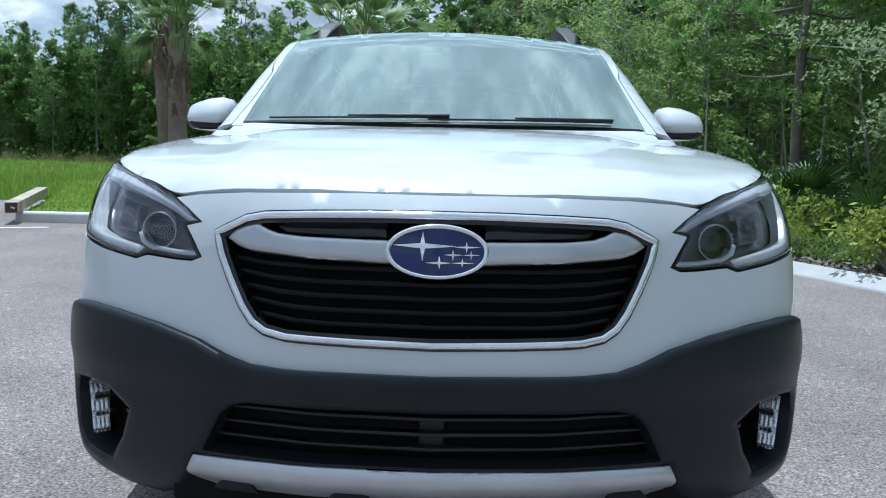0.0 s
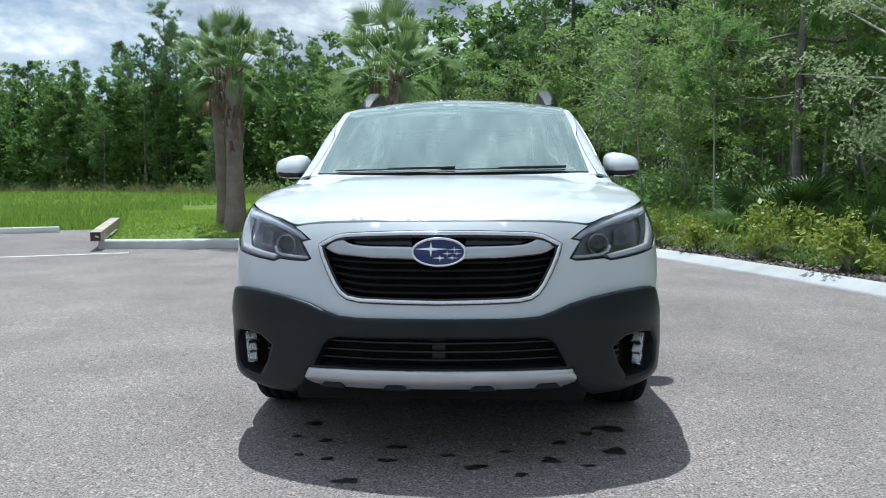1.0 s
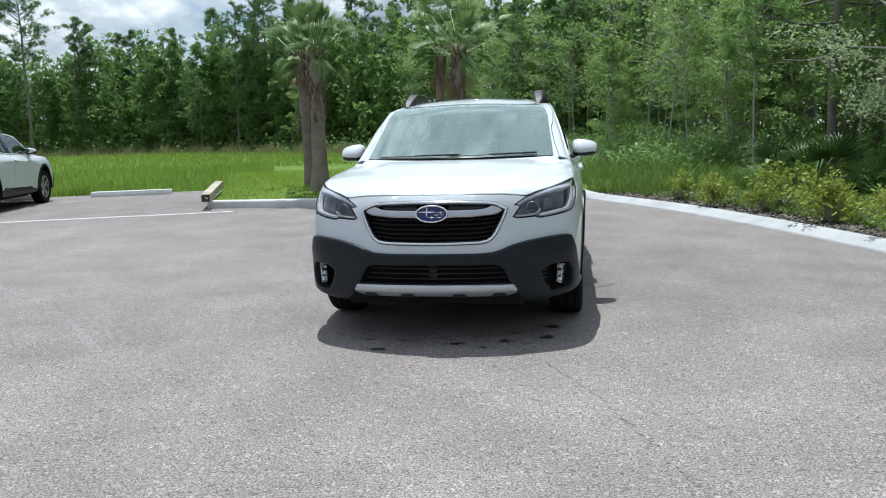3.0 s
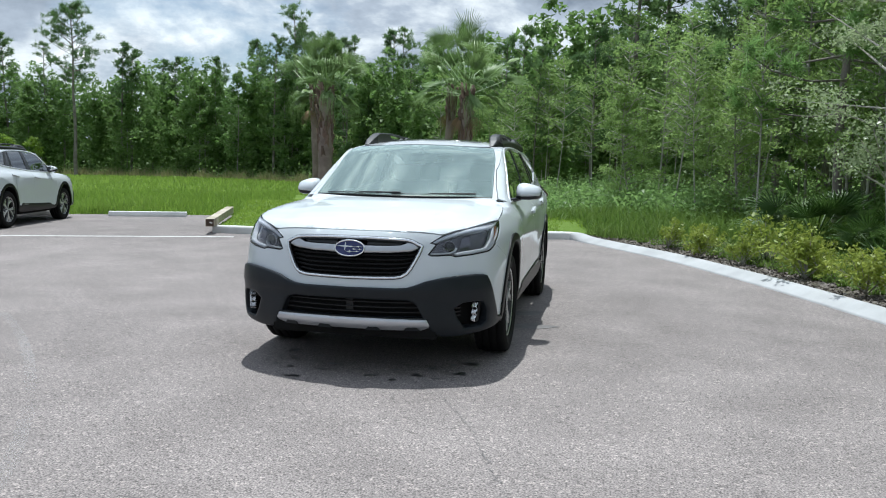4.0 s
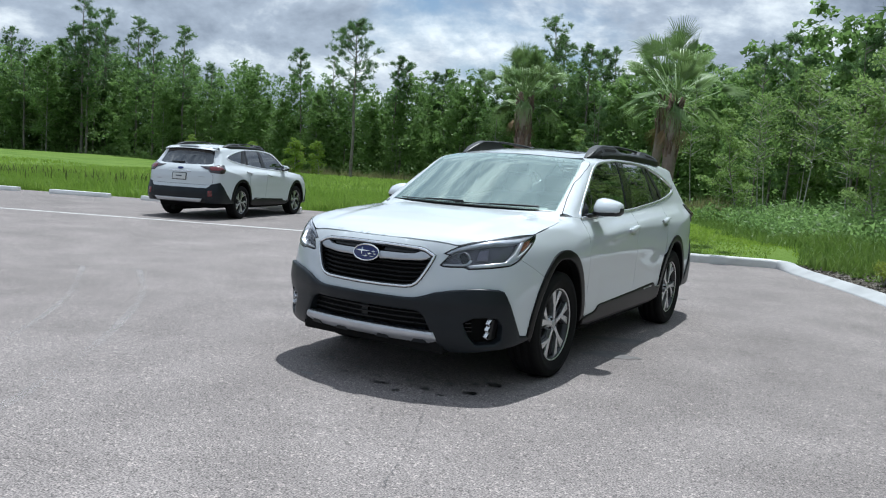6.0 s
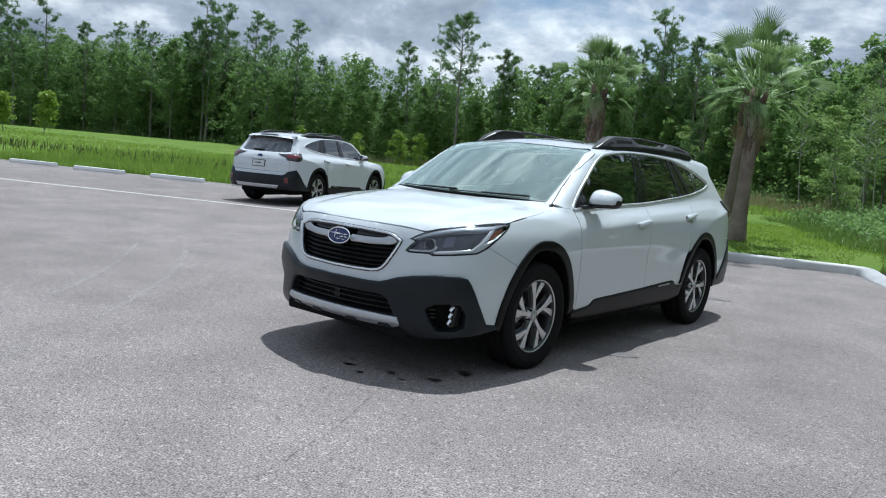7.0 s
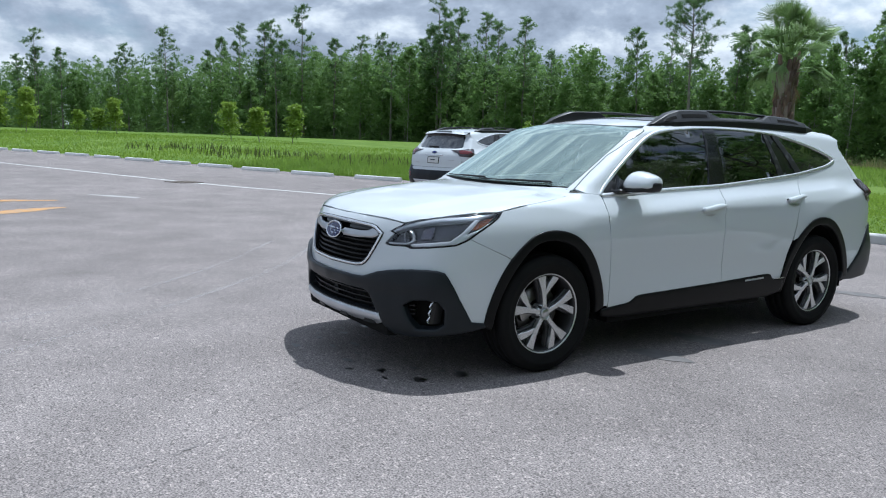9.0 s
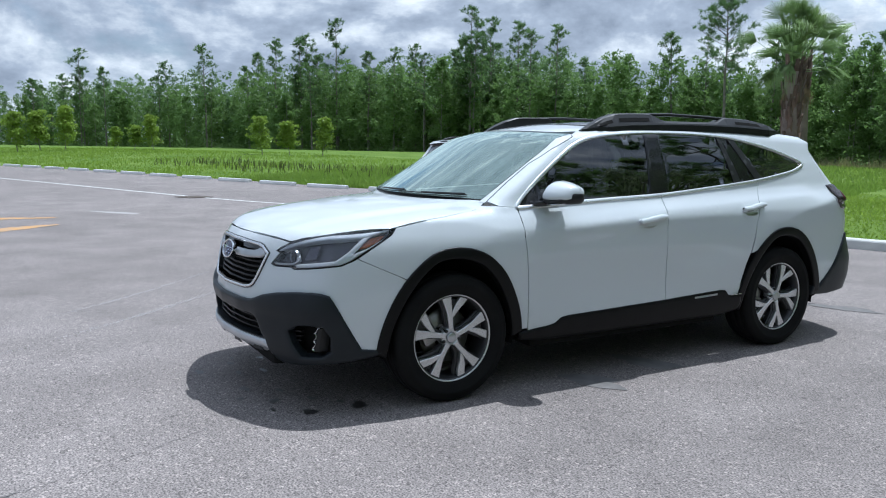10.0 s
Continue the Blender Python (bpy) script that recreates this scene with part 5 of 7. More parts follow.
def from_top(x, y, base=0.7):
    x, y = np.broadcast_arrays(np.asarray(x, float).ravel(), np.asarray(y, float).ravel())
    return cast(np.stack([x, y, np.full(len(x), base)], 1), (0, 0, 1), 1.1, 120)


def normal_at(p, e=0.004):
    p = np.asarray(p, float)
    g = np.stack([body_field(*(p + d).T) - body_field(*(p - d).T) for d in np.eye(3) * e], 1)
    return g / (np.linalg.norm(g, axis=1)[:, None] + 1e-12)


# ---------------------------------------------------------------- panels laid on the form
YF, YR, KS = 0.3, 3.0, 0.9
S1, S2 = KS * math.pi / 2, KS * math.pi / 2 + (YR - YF)


def wrap_of(p):
    """How far round the car's flank a place lies (negative on its right-hand side)."""
    p = np.atleast_2d(np.asarray(p, float))
    ax, y = np.abs(p[:, 0]), p[:, 1]
    s = np.where(y < YF, KS * np.arctan2(ax, np.maximum(YF - y, 1e-9)), np.where(y < YR, S1 + y - YF, S2 + KS * np.arctan2(np.maximum(y - YR, 1e-9), np.maximum(ax, 1e-9))))
    return s * np.where(p[:, 0] < -1e-6, -1, 1)


def from_wrap(s, z):
    s, z = np.broadcast_arrays(np.asarray(s, float).ravel(), np.asarray(z, float).ravel())
    a, sg = np.abs(s), np.sign(s + 1e-12)
    f, r = np.minimum(a, S1) / KS, np.maximum(a - S2, 0) / KS
    y0 = np.clip(YF + a - S1, YF, YR)
    dx = np.where(a < S1, np.sin(f), np.cos(r))
    dy = np.where(a < S1, -np.cos(f), np.sin(r))
    return cast(np.stack([0 * s, y0, z], 1), np.stack([dx * sg, dy, 0 * s], 1), 1.6, 110)


PROJ = {"front": from_front, "side": from_side, "rear": from_rear, "top": from_top, "wrap": from_wrap}


def fs(pts):
    """Outline points (x, z) seen from the front, laid round the flank."""
    p = from_front([q[0] for q in pts], [q[1] for q in pts])
    return list(zip(wrap_of(p), p[:, 2]))


def ss(pts):
    """Outline points (y, z) seen from the side, laid round the flank."""
    p = from_side([q[0] for q in pts], [q[1] for q in pts])
    return list(zip(wrap_of(p), p[:, 2]))


def rs(pts):
    p = from_rear([q[0] for q in pts], [q[1] for q in pts])
    return list(zip(wrap_of(p), p[:, 2]))


def sm(pts, per=5):
    """A smooth run through the points of an outline; both ends stay sharp."""
    return [(p.x, p.y) for p in smooth_line([(a, b, 0) for a, b in pts], per)]


def both(half):
    """An outline closed by its mirror image, from a half that starts and ends on the middle."""
    return list(half) + [(-a, b) for a, b in reversed(half) if abs(a) > 1e-6]


def dense(loop, h):
    out = []
    for i, a in enumerate(loop):
        b = loop[(i + 1) % len(loop)]
        d = math.hypot(b[0] - a[0], b[1] - a[1])
        if d < 1e-6:
            continue
        n = max(1, int(math.ceil(d / h)))
        out += [(a[0] + (b[0] - a[0]) * k / n, a[1] + (b[1] - a[1]) * k / n) for k in range(n)]
    return np.array(out)


def inside_loop(p, loop):
    x, y = p[:, 0], p[:, 1]
    inn = np.zeros(len(p), bool)
    for (ax, ay), (bx, by) in zip(loop, np.roll(loop, -1, 0)):
        if ay != by:
            inn ^= ((ay > y) != (by > y)) & (x < (bx - ax) * (y - ay) / (by - ay) + ax)
    return inn


def edge_dist(p, loops):
    best = np.full(len(p), 9.0)
    for loop in loops:
        for a, b in zip(loop, np.roll(loop, -1, 0)):
            d = b - a
            t = np.clip(((p - a) @ d) / (d @ d + 1e-12), 0, 1)
            best = np.minimum(best, np.linalg.norm(p - a - t[:, None] * d, axis=1))
    return best


def panel(outline, proj, h=0.03, off=0.0, edge=0.0, skirt=0.012, holes=(), flip=False, dish=None, hz=None):
    """A sheet laid on the form inside an outline: off stands it proud, edge rounds its rim, skirt turns its rim inwards."""
    loops = [dense(o, h * 0.8) for o in (outline, *holes)]
    lo, hi = loops[0].min(0), loops[0].max(0)
    hz = hz or h
    gx_, gy_ = np.meshgrid(np.arange(lo[0], hi[0], h), np.arange(lo[1], hi[1], hz))
    gx_ = gx_ + (np.arange(len(gx_)) % 2)[:, None] * h / 2
    pts = np.stack([gx_.ravel(), gy_.ravel()], 1)
    keep = inside_loop(pts, loops[0])
    for q in loops[1:]:
        keep &= ~inside_loop(pts, q)
    pts = pts[keep]
    if len(pts):
        pts = pts[edge_dist(pts, loops) > 0.42 * min(h, hz)]
    if edge:
        ring = []
        for q in loops:
            d = np.roll(q, -1, 0) - np.roll(q, 1, 0)
            nrm = np.stack([-d[:, 1], d[:, 0]], 1) / (np.linalg.norm(d, axis=1)[:, None] + 1e-12)
            for sg in (1, -1):
                for f in (0.35, 1.0):
                    c = q + nrm * edge * f * sg
                    ring.append(c)
        ring = np.concatenate(ring)
        k = inside_loop(ring, loops[0])
        for q in loops[1:]:
            k &= ~inside_loop(ring, q)
        ring = ring[k]
        ring = ring[edge_dist(ring, loops) > 0.3 * edge]
        pts = np.concatenate([pts, ring])
    allp, edges, base = [], [], 0
    for q in loops:
        allp.append(q)
        edges += [(base + i, base + (i + 1) % len(q)) for i in range(len(q))]
        base += len(q)
    allp = np.concatenate(allp + [pts])
    r = delaunay_2d_cdt([Vector(p) for p in allp.tolist()], edges, [], 0, 1e-6)
    v2, tri = np.array([tuple(v) for v in r[0]]), np.array(r[2])
    mid = v2[tri].mean(1)
    keep = inside_loop(mid, loops[0])
    for q in loops[1:]:
        keep &= ~inside_loop(mid, q)
    tri = tri[keep]
    used = np.unique(tri)
    back = np.full(len(v2), -1)
    back[used] = np.arange(len(used))
    v2, tri = v2[used], back[tri]
    P = PROJ[proj](v2[:, 0], v2[:, 1])
    nrm = normal_at(P)
    lift = np.full(len(P), off)
    if edge:
        d = np.clip(edge_dist(v2, loops) / edge, 0, 1)
        lift = lift - 0.7 * edge * (1 - np.sqrt(np.clip(1 - (1 - d) ** 2, 0, 1)))
    if dish:
        lift = lift + dish(v2)
    V = P + nrm * lift[:, None]
    fn = np.cross(V[tri[:, 1]] - V[tri[:, 0]], V[tri[:, 2]] - V[tri[:, 0]])
    wrong = (fn * nrm[tri].mean(1)).sum(1) < 0
    tri[wrong] = tri[wrong][:, ::-1]
    V, F = V.tolist(), [tuple(t) for t in tri.tolist()]
    if skirt:
        count = {}
        for a, b, c in F:
            for e in ((a, b), (b, c), (c, a)):
                count[e] = 1
        n0 = len(V)
        rim = [e for e in count if (e[1], e[0]) not in count]
        ids = {}
        for a, b in rim:
            for i in (a, b):
                if i not in ids:
                    ids[i] = len(V)
                    V.append(V[i])
                    V.append((np.array(V[i]) - nrm[i] * skirt).tolist())
        F += [(ids[b], ids[a], ids[a] + 1, ids[b] + 1) for a, b in rim]
    return V, F


def shell(name, sheet, material, parent, label="", mirror=False, smooth=True):
    """A part from a panel; mirror: the same part on the other side."""
    V, F = sheet
    if mirror:
        V, F = [(-x, y, z) for x, y, z in V], [tuple(reversed(f)) for f in F]
    me = bpy.data.meshes.new(name)
    me.from_pydata([tuple(v) for v in V], [], F)
    if smooth:
        me.polygons.foreach_set("use_smooth", np.ones(len(me.polygons), bool))
    me.update()
    me.materials.append(material)
    return part(name, me, None, parent, label)


def pair(name, sheet, material, parent, label=""):
    return shell(name, sheet, material, parent, label), shell(name, sheet, material, parent, label, True)


def band(loop, width, inward=True):
    """The loop, and the same loop moved inwards by width (counter-clockwise or not)."""
    q = dense(loop, 0.02)
    d = np.roll(q, -1, 0) - np.roll(q, 1, 0)
    nrm = np.stack([-d[:, 1], d[:, 0]], 1) / (np.linalg.norm(d, axis=1)[:, None] + 1e-12)
    area = 0.5 * np.sum(q[:, 0] * np.roll(q[:, 1], -1) - np.roll(q[:, 0], -1) * q[:, 1])
    return [tuple(p) for p in q + nrm * width * (1 if (area > 0) == inward else -1)]


# ---------------------------------------------------------------- car materials
def car_paint():
    m, n, l, p = shader("pearl_white_paint")
    co, fl, du = n.new("ShaderNodeTexCoord"), n.new("ShaderNodeTexNoise"), n.new("ShaderNodeTexNoise")
    fl.inputs["Scale"].default_value, du.inputs["Scale"].default_value = 900, 2.2
    du.inputs["Detail"].default_value = 6
    l.new(co.outputs["Object"], fl.inputs["Vector"])
    l.new(co.outputs["Object"], du.inputs["Vector"])
    mix = n.new("ShaderNodeMix")
    mix.data_type = "RGBA"
    mix.inputs["A"].default_value, mix.inputs["B"].default_value = (0.562, 0.598, 0.628, 1), (0.608, 0.640, 0.665, 1)
    l.new(fl.outputs["Fac"], mix.inputs["Factor"])
    l.new(mix.outputs["Result"], p.inputs["Base Color"])
    rr = n.new("ShaderNodeMapRange")
    rr.inputs["To Min"].default_value, rr.inputs["To Max"].default_value = 0.42, 0.55
    l.new(du.outputs["Fac"], rr.inputs["Value"])
    l.new(rr.outputs["Result"], p.inputs["Roughness"])
    p.inputs["Coat Weight"].default_value, p.inputs["Coat Roughness"].default_value = 1.0, 0.06
    p.inputs["Metallic"].default_value = 0.0
    p.inputs["Specular IOR Level"].default_value = 0.15
    return m


def glass(name, tint, rough=0.0, gloss=1.0, dust_haze=0.0, sheen=(0.95, 0.97, 1.0)):
    """A thin pane: sky mirrored by Fresnel, the rest let through with a tint."""
    m, n, l, p = shader(name)
    n.remove(p)
    tr, gl, ms, fr = n.new("ShaderNodeBsdfTransparent"), n.new("ShaderNodeBsdfGlossy"), n.new("ShaderNodeMixShader"), n.new("ShaderNodeFresnel")
    fr.inputs["IOR"].default_value = 1.52
    mul = n.new("ShaderNodeMath")
    mul.operation, mul.use_clamp = "MULTIPLY", True
    mul.inputs[1].default_value = gloss
    l.new(fr.outputs["Fac"], mul.inputs[0])
    tr.inputs["Color"].default_value = (*tint, 1)
    gl.inputs["Color"].default_value = (*sheen, 1)
    gl.inputs["Roughness"].default_value = rough
    l.new(mul.outputs["Value"], ms.inputs["Fac"])
    l.new(tr.outputs["BSDF"], ms.inputs[1])
    l.new(gl.outputs["BSDF"], ms.inputs[2])
    last = ms
    if dust_haze:
        # a film of dust on the pane, its teal also standing in for reflected sky
        df, dm = n.new("ShaderNodeBsdfDiffuse"), n.new("ShaderNodeMixShader")
        df.inputs["Color"].default_value = (0.42, 0.55, 0.51, 1)
        dm.inputs["Fac"].default_value = dust_haze
        l.new(ms.outputs["Shader"], dm.inputs[1])
        l.new(df.outputs["BSDF"], dm.inputs[2])
        last = dm
    l.new(last.outputs["Shader"], n["Material Output"].inputs["Surface"])
    return m


M_PAINT = car_paint()
M_CLAD = surface("grey_cladding", (0.0112, 0.0142, 0.0178), (0.0160, 0.0194, 0.0234), 0.36, scale=6, fine=700, bump=0.12, depth=0.001, spec=0.24)
M_BLACK = surface("black_trim", (0.012, 0.012, 0.013), (0.018, 0.018, 0.019), 0.38, scale=6, fine=300, bump=0.03, depth=0.001, spec=0.35)
M_ARCH = surface("black_arch_plastic", (0.0045, 0.0045, 0.005), (0.007, 0.007, 0.0075), 0.36, scale=6, fine=600, bump=0.08, depth=0.001, spec=0.16)
M_GLOSS = surface("gloss_black", (0.006, 0.006, 0.007), (0.009, 0.009, 0.01), 0.1, scale=6, fine=300, bump=0, rough_var=0.03)
M_LINER = surface("dark_liner", (0.010, 0.010, 0.010), (0.012, 0.012, 0.012), 0.95, scale=6, fine=90, bump=0.1, spec=0.1)
M_CHROME = surface("chrome", (0.80, 0.81, 0.83), (0.72, 0.73, 0.75), 0.08, 1.0, scale=6, fine=400, bump=0, rough_var=0.03)
M_TRIM = surface("bright_trim", (0.88, 0.89, 0.91), (0.80, 0.81, 0.83), 0.28, 0.85, scale=6, fine=400, bump=0, rough_var=0.03)
M_SATIN = surface("satin_silver", (0.50, 0.51, 0.53), (0.44, 0.45, 0.47), 0.34, 0.85, scale=6, fine=500, bump=0.02, depth=0.001)
M_SKID = surface("skid_silver", (0.58, 0.59, 0.62), (0.50, 0.51, 0.54), 0.38, 0.6, scale=6, fine=400, bump=0.05, depth=0.001)
M_ALLOY = surface("machined_alloy", (0.62, 0.63, 0.64), (0.54, 0.55, 0.56), 0.3, 0.9, scale=9, fine=500, bump=0.03, depth=0.001)
M_WHEEL_DARK = surface("dark_wheel_paint", (0.018, 0.018, 0.02), (0.03, 0.03, 0.032), 0.35, scale=8, fine=200, bump=0)
M_RUBBER = surface("tyre_rubber", (0.006, 0.006, 0.0065), (0.010, 0.010, 0.010), 0.8, scale=7, fine=180, bump=0.15, depth=0.002, spec=0.15)
M_STEEL = surface("brake_steel", (0.36, 0.35, 0.34), (0.26, 0.25, 0.24), 0.4, 0.9, scale=20, fine=300, bump=0.05)
M_BLUE = surface("badge_blue", (0.005, 0.010, 0.085), (0.008, 0.015, 0.11), 0.12, scale=20, fine=300, bump=0, coat=0.3)
M_AMBER = surface("amber_reflector", (0.42, 0.13, 0.05), (0.30, 0.09, 0.04), 0.25, scale=60, fine=400, bump=0.3, depth=0.002)
M_RED = surface("red_lens", (0.14, 0.012, 0.014), (0.09, 0.008, 0.01), 0.12, scale=40, fine=300, bump=0.1, coat=0.6, depth=0.002)
M_SMOKE = surface("smoked_lens", (0.028, 0.014, 0.016), (0.02, 0.011, 0.013), 0.28, scale=40, fine=300, bump=0.1, coat=0.8, depth=0.002)
M_LAMP_DARK = surface("lamp_housing", (0.065, 0.064, 0.074), (0.13, 0.125, 0.145), 0.2, 0.3, scale=20, fine=200, bump=0.05)
M_LAMP_GREY = surface("lamp_bracket", (0.72, 0.74, 0.78), (0.62, 0.64, 0.69), 0.2, 0.3, scale=20, fine=200, bump=0)
M_LAMP_CHROME = surface("lamp_reflector", (0.72, 0.72, 0.76), (0.55, 0.54, 0.58), 0.2, 0.9, scale=60, fine=250, bump=0.3, depth=0.003)
M_SIGNAL = surface("signal_reflector", (0.20, 0.19, 0.22), (0.11, 0.10, 0.13), 0.25, 0.8, scale=60, fine=250, bump=0.3, depth=0.003)
M_FOG = surface("faceted_reflector", (0.95, 0.95, 0.96), (0.85, 0.85, 0.87), 0.10, 0.9, scale=90, fine=260, bump=0.3, depth=0.004)
M_PLATE = surface("plate_white", (0.62, 0.63, 0.62), (0.55, 0.56, 0.55), 0.5, scale=30, fine=200, bump=0)
M_PLATE_INK = surface("plate_ink", (0.05, 0.06, 0.09), (0.04, 0.05, 0.07), 0.5, scale=30, fine=200, bump=0)
M_SEAT = surface("seat_leather", (0.16, 0.15, 0.14), (0.11, 0.105, 0.10), 0.6, scale=8, fine=200, bump=0.15, depth=0.002)
M_CABIN = surface("cabin_plastic", (0.04, 0.04, 0.042), (0.06, 0.06, 0.06), 0.7, scale=8, fine=200, bump=0.1, depth=0.002)
M_HEADLINER = surface("headliner", (0.42, 0.41, 0.39), (0.36, 0.35, 0.33), 0.95, scale=8, fine=200, bump=0.1, depth=0.002)
M_GLASS = glass("windscreen_glass", (0.50, 0.63, 0.59), 0.02, 2.5, 0.20, (0.82, 0.95, 0.91))
M_GLASS_SIDE = glass("tinted_glass", (0.05, 0.064, 0.062), 0.0, 1.9)
M_GLASS_REAR = glass("rear_tinted_glass", (0.05, 0.055, 0.055), 0.03, 2.6)
M_GLASS_DARK = glass("privacy_glass", (0.02, 0.022, 0.022), 0.0, 1.9)
M_LENS = glass("lamp_lens", (0.95, 0.96, 0.98), 0.0, 1.3)


# ---------------------------------------------------------------- outlines of the car (metres; car points to -y)
LAMP = (fs([(0.492, 0.850), (0.525, 0.878), (0.563, 0.899), (0.62, 0.922), (0.685, 0.943), (0.735, 0.955)]) + ss([(-0.52, 0.967), (-0.42, 0.975), (-0.335, 0.980), (-0.365, 0.950),
        (-0.43, 0.912), (-0.508, 0.868), (-0.585, 0.822), (-0.64, 0.798)]) + fs([(0.735, 0.778), (0.645, 0.767), (0.617, 0.777), (0.545, 0.773), (0.505, 0.773), (0.486, 0.780), (0.508, 0.812), (0.528, 0.842)]))
GRILLE = both([(0.0, 0.878), (0.13, 0.877), (0.25, 0.874), (0.345, 0.869), (0.385, 0.861), (0.448, 0.830), (0.434, 0.787), (0.41, 0.735), (0.385, 0.688), (0.362, 0.658), (0.335, 0.641), (0.29, 0.633), (0.15, 0.629), (0.0, 0.628)])
GRILLE_W = fs(GRILLE)
ARCH_OUT = [(-0.47, 0.33), (-0.45, 0.43), (-0.405, 0.55), (-0.345, 0.655), (-0.27, 0.745), (-0.17, 0.825), (-0.08, 0.86), (0.02, 0.868), (0.125, 0.85), (0.22, 0.805), (0.314, 0.72), (0.386, 0.605), (0.436, 0.475), (0.458, 0.36)]
ARCH_IN = [(0.392, 0.33), (0.37, 0.45), (0.325, 0.57), (0.26, 0.675), (0.18, 0.752), (0.10, 0.79), (0.01, 0.808), (-0.09, 0.800), (-0.16, 0.765), (-0.24, 0.69), (-0.31, 0.595), (-0.365, 0.49), (-0.395, 0.40), (-0.41, 0.30)]


def arch(off):
    return sm([(y + off, z) for y, z in ARCH_OUT], 3), sm([(y + off, z) for y, z in ARCH_IN], 3)


car = thing("estate_car", "pearl white estate car with grey cladding, parked on the asphalt", "car")
G2 = 0.0025

# bonnet
hood_half = ([(0.0, -0.903), (0.145, -0.897), (0.261, -0.884), (0.40, -0.858), (0.50, -0.83), (0.565, -0.805), (0.625, -0.758), (0.69, -0.70), (0.755, -0.615), (0.80, -0.52), (0.83, -0.42), (0.842, -0.335), (0.835, -0.12),
              (0.815, 0.05), (0.782, 0.185), (0.742, 0.262), (0.705, 0.283)] + [(x, 0.104 + 0.37 * x * x) for x in (0.55, 0.4, 0.2, 0.0)])
shell("bonnet", panel(both(sm(hood_half, 3)), "top", 0.028, skirt=0.02), M_PAINT, car)
cowl = both([(0.0, 0.108)] + [(x, 0.108 + 0.37 * x * x) for x in (0.2, 0.4, 0.55, 0.63)] + [(x, 0.17 + 0.35 * x * x) for x in (0.63, 0.55, 0.4, 0.2)] + [(0.0, 0.17)])
shell("cowl_panel", panel(cowl, "top", 0.03, off=-0.012), M_BLACK, car, "black plastic cowl below the windscreen")

# white front bumper with the grille opening
bump_half = (fs([(0.0, 0.9165), (0.145, 0.9175), (0.261, 0.9155), (0.40, 0.912), (0.50, 0.905), (0.558, 0.896), (0.52, 0.873), (0.487, 0.849), (0.523, 0.840), (0.503, 0.812), (0.481, 0.779), (0.505, 0.769), (0.545, 0.769), (0.617, 0.773),
                 (0.645, 0.763), (0.735, 0.774)]) + ss([(-0.64, 0.794), (-0.585, 0.818), (-0.560, 0.8305), (-0.45, 0.7795), (-0.33, 0.7245), (-0.285, 0.70), (-0.33, 0.62), (-0.38, 0.52), (-0.42, 0.42), (-0.435, 0.345), (-0.55, 0.345), (-0.64, 0.52), (-0.69, 0.60)])
             + fs([(0.78, 0.63), (0.68, 0.635), (0.568, 0.612), (0.475, 0.592), (0.40, 0.562), (0.137, 0.548), (0.0, 0.548)]))
shell("front_bumper", panel(both(bump_half), "wrap", 0.026, holes=[GRILLE_W], skirt=0.014), M_PAINT, car)

# front wings
gap_top = from_top([0.8445, 0.8385, 0.8185, 0.779, 0.729], [-0.33, -0.12, 0.053, 0.168, 0.249])
fender = (ss([(-0.335, 0.976)]) + list(zip(wrap_of(gap_top), gap_top[:, 2])) + ss([(0.33, 1.075), (0.445, 1.065), (0.452, 1.02), (0.455, 0.90), (0.480, 0.70), (0.490, 0.60), (0.500, 0.365), (0.43, 0.365)])
          + ss([(0.94 * y, 0.385 + 0.94 * (z - 0.385)) for y, z in reversed(ARCH_OUT[4:-1])]) + ss([(-0.28, 0.705), (-0.328, 0.7268), (-0.45, 0.7818), (-0.556, 0.8325), (-0.505, 0.864), (-0.43, 0.907), (-0.362, 0.946)]))
pair("front_wing", panel(fender, "wrap", 0.022, hz=0.011), M_PAINT, car)

# doors
f_door = [(0.460, 1.060), (0.457, 1.02), (0.460, 0.90), (0.485, 0.70), (0.495, 0.60), (0.506, 0.35), (1.606, 0.35), (1.606, 0.454), (1.590, 0.70), (1.578, 0.92), (1.592, 1.05), (1.603, 1.113), (1.266, 1.100), (0.82, 1.081)]
r_door = [(1.608, 1.113), (1.597, 1.05), (1.583, 0.92), (1.595, 0.70), (1.611, 0.454), (1.611, 0.35), (2.29, 0.35), (2.31, 0.50), (2.345, 0.62), (2.385, 0.71), (2.43, 0.90), (2.50, 1.06), (2.59, 1.196), (2.35, 1.176), (2.095, 1.152), (1.85, 1.131)]
def side_fold(v):
    """The shoulder crease that runs through the door handles, and a slight flare over the sills."""
    y, z = v[:, 0], v[:, 1]
    d = np.abs(z - np.interp(y, [0.45, 0.96, 1.33, 1.78, 2.40, 3.19], [0.90, 0.940, 0.979, 1.013, 1.044, 1.09]))
    ridge = 0.011 * np.clip(1 - d / 0.085, 0, 1) * step01(y, 0.50, 0.95) * (1 - step01(y, 3.0, 3.25))
    return ridge + 0.007 * step01(z, 0.73, 0.60) * step01(y, 0.50, 0.75) * (1 - step01(y, 2.1, 2.3))


pair("front_door", panel([p for p in f_door], "side", 0.026, hz=0.013, dish=side_fold), M_PAINT, car)
pair("rear_door", panel([p for p in r_door], "side", 0.026, hz=0.013, dish=side_fold), M_PAINT, car)

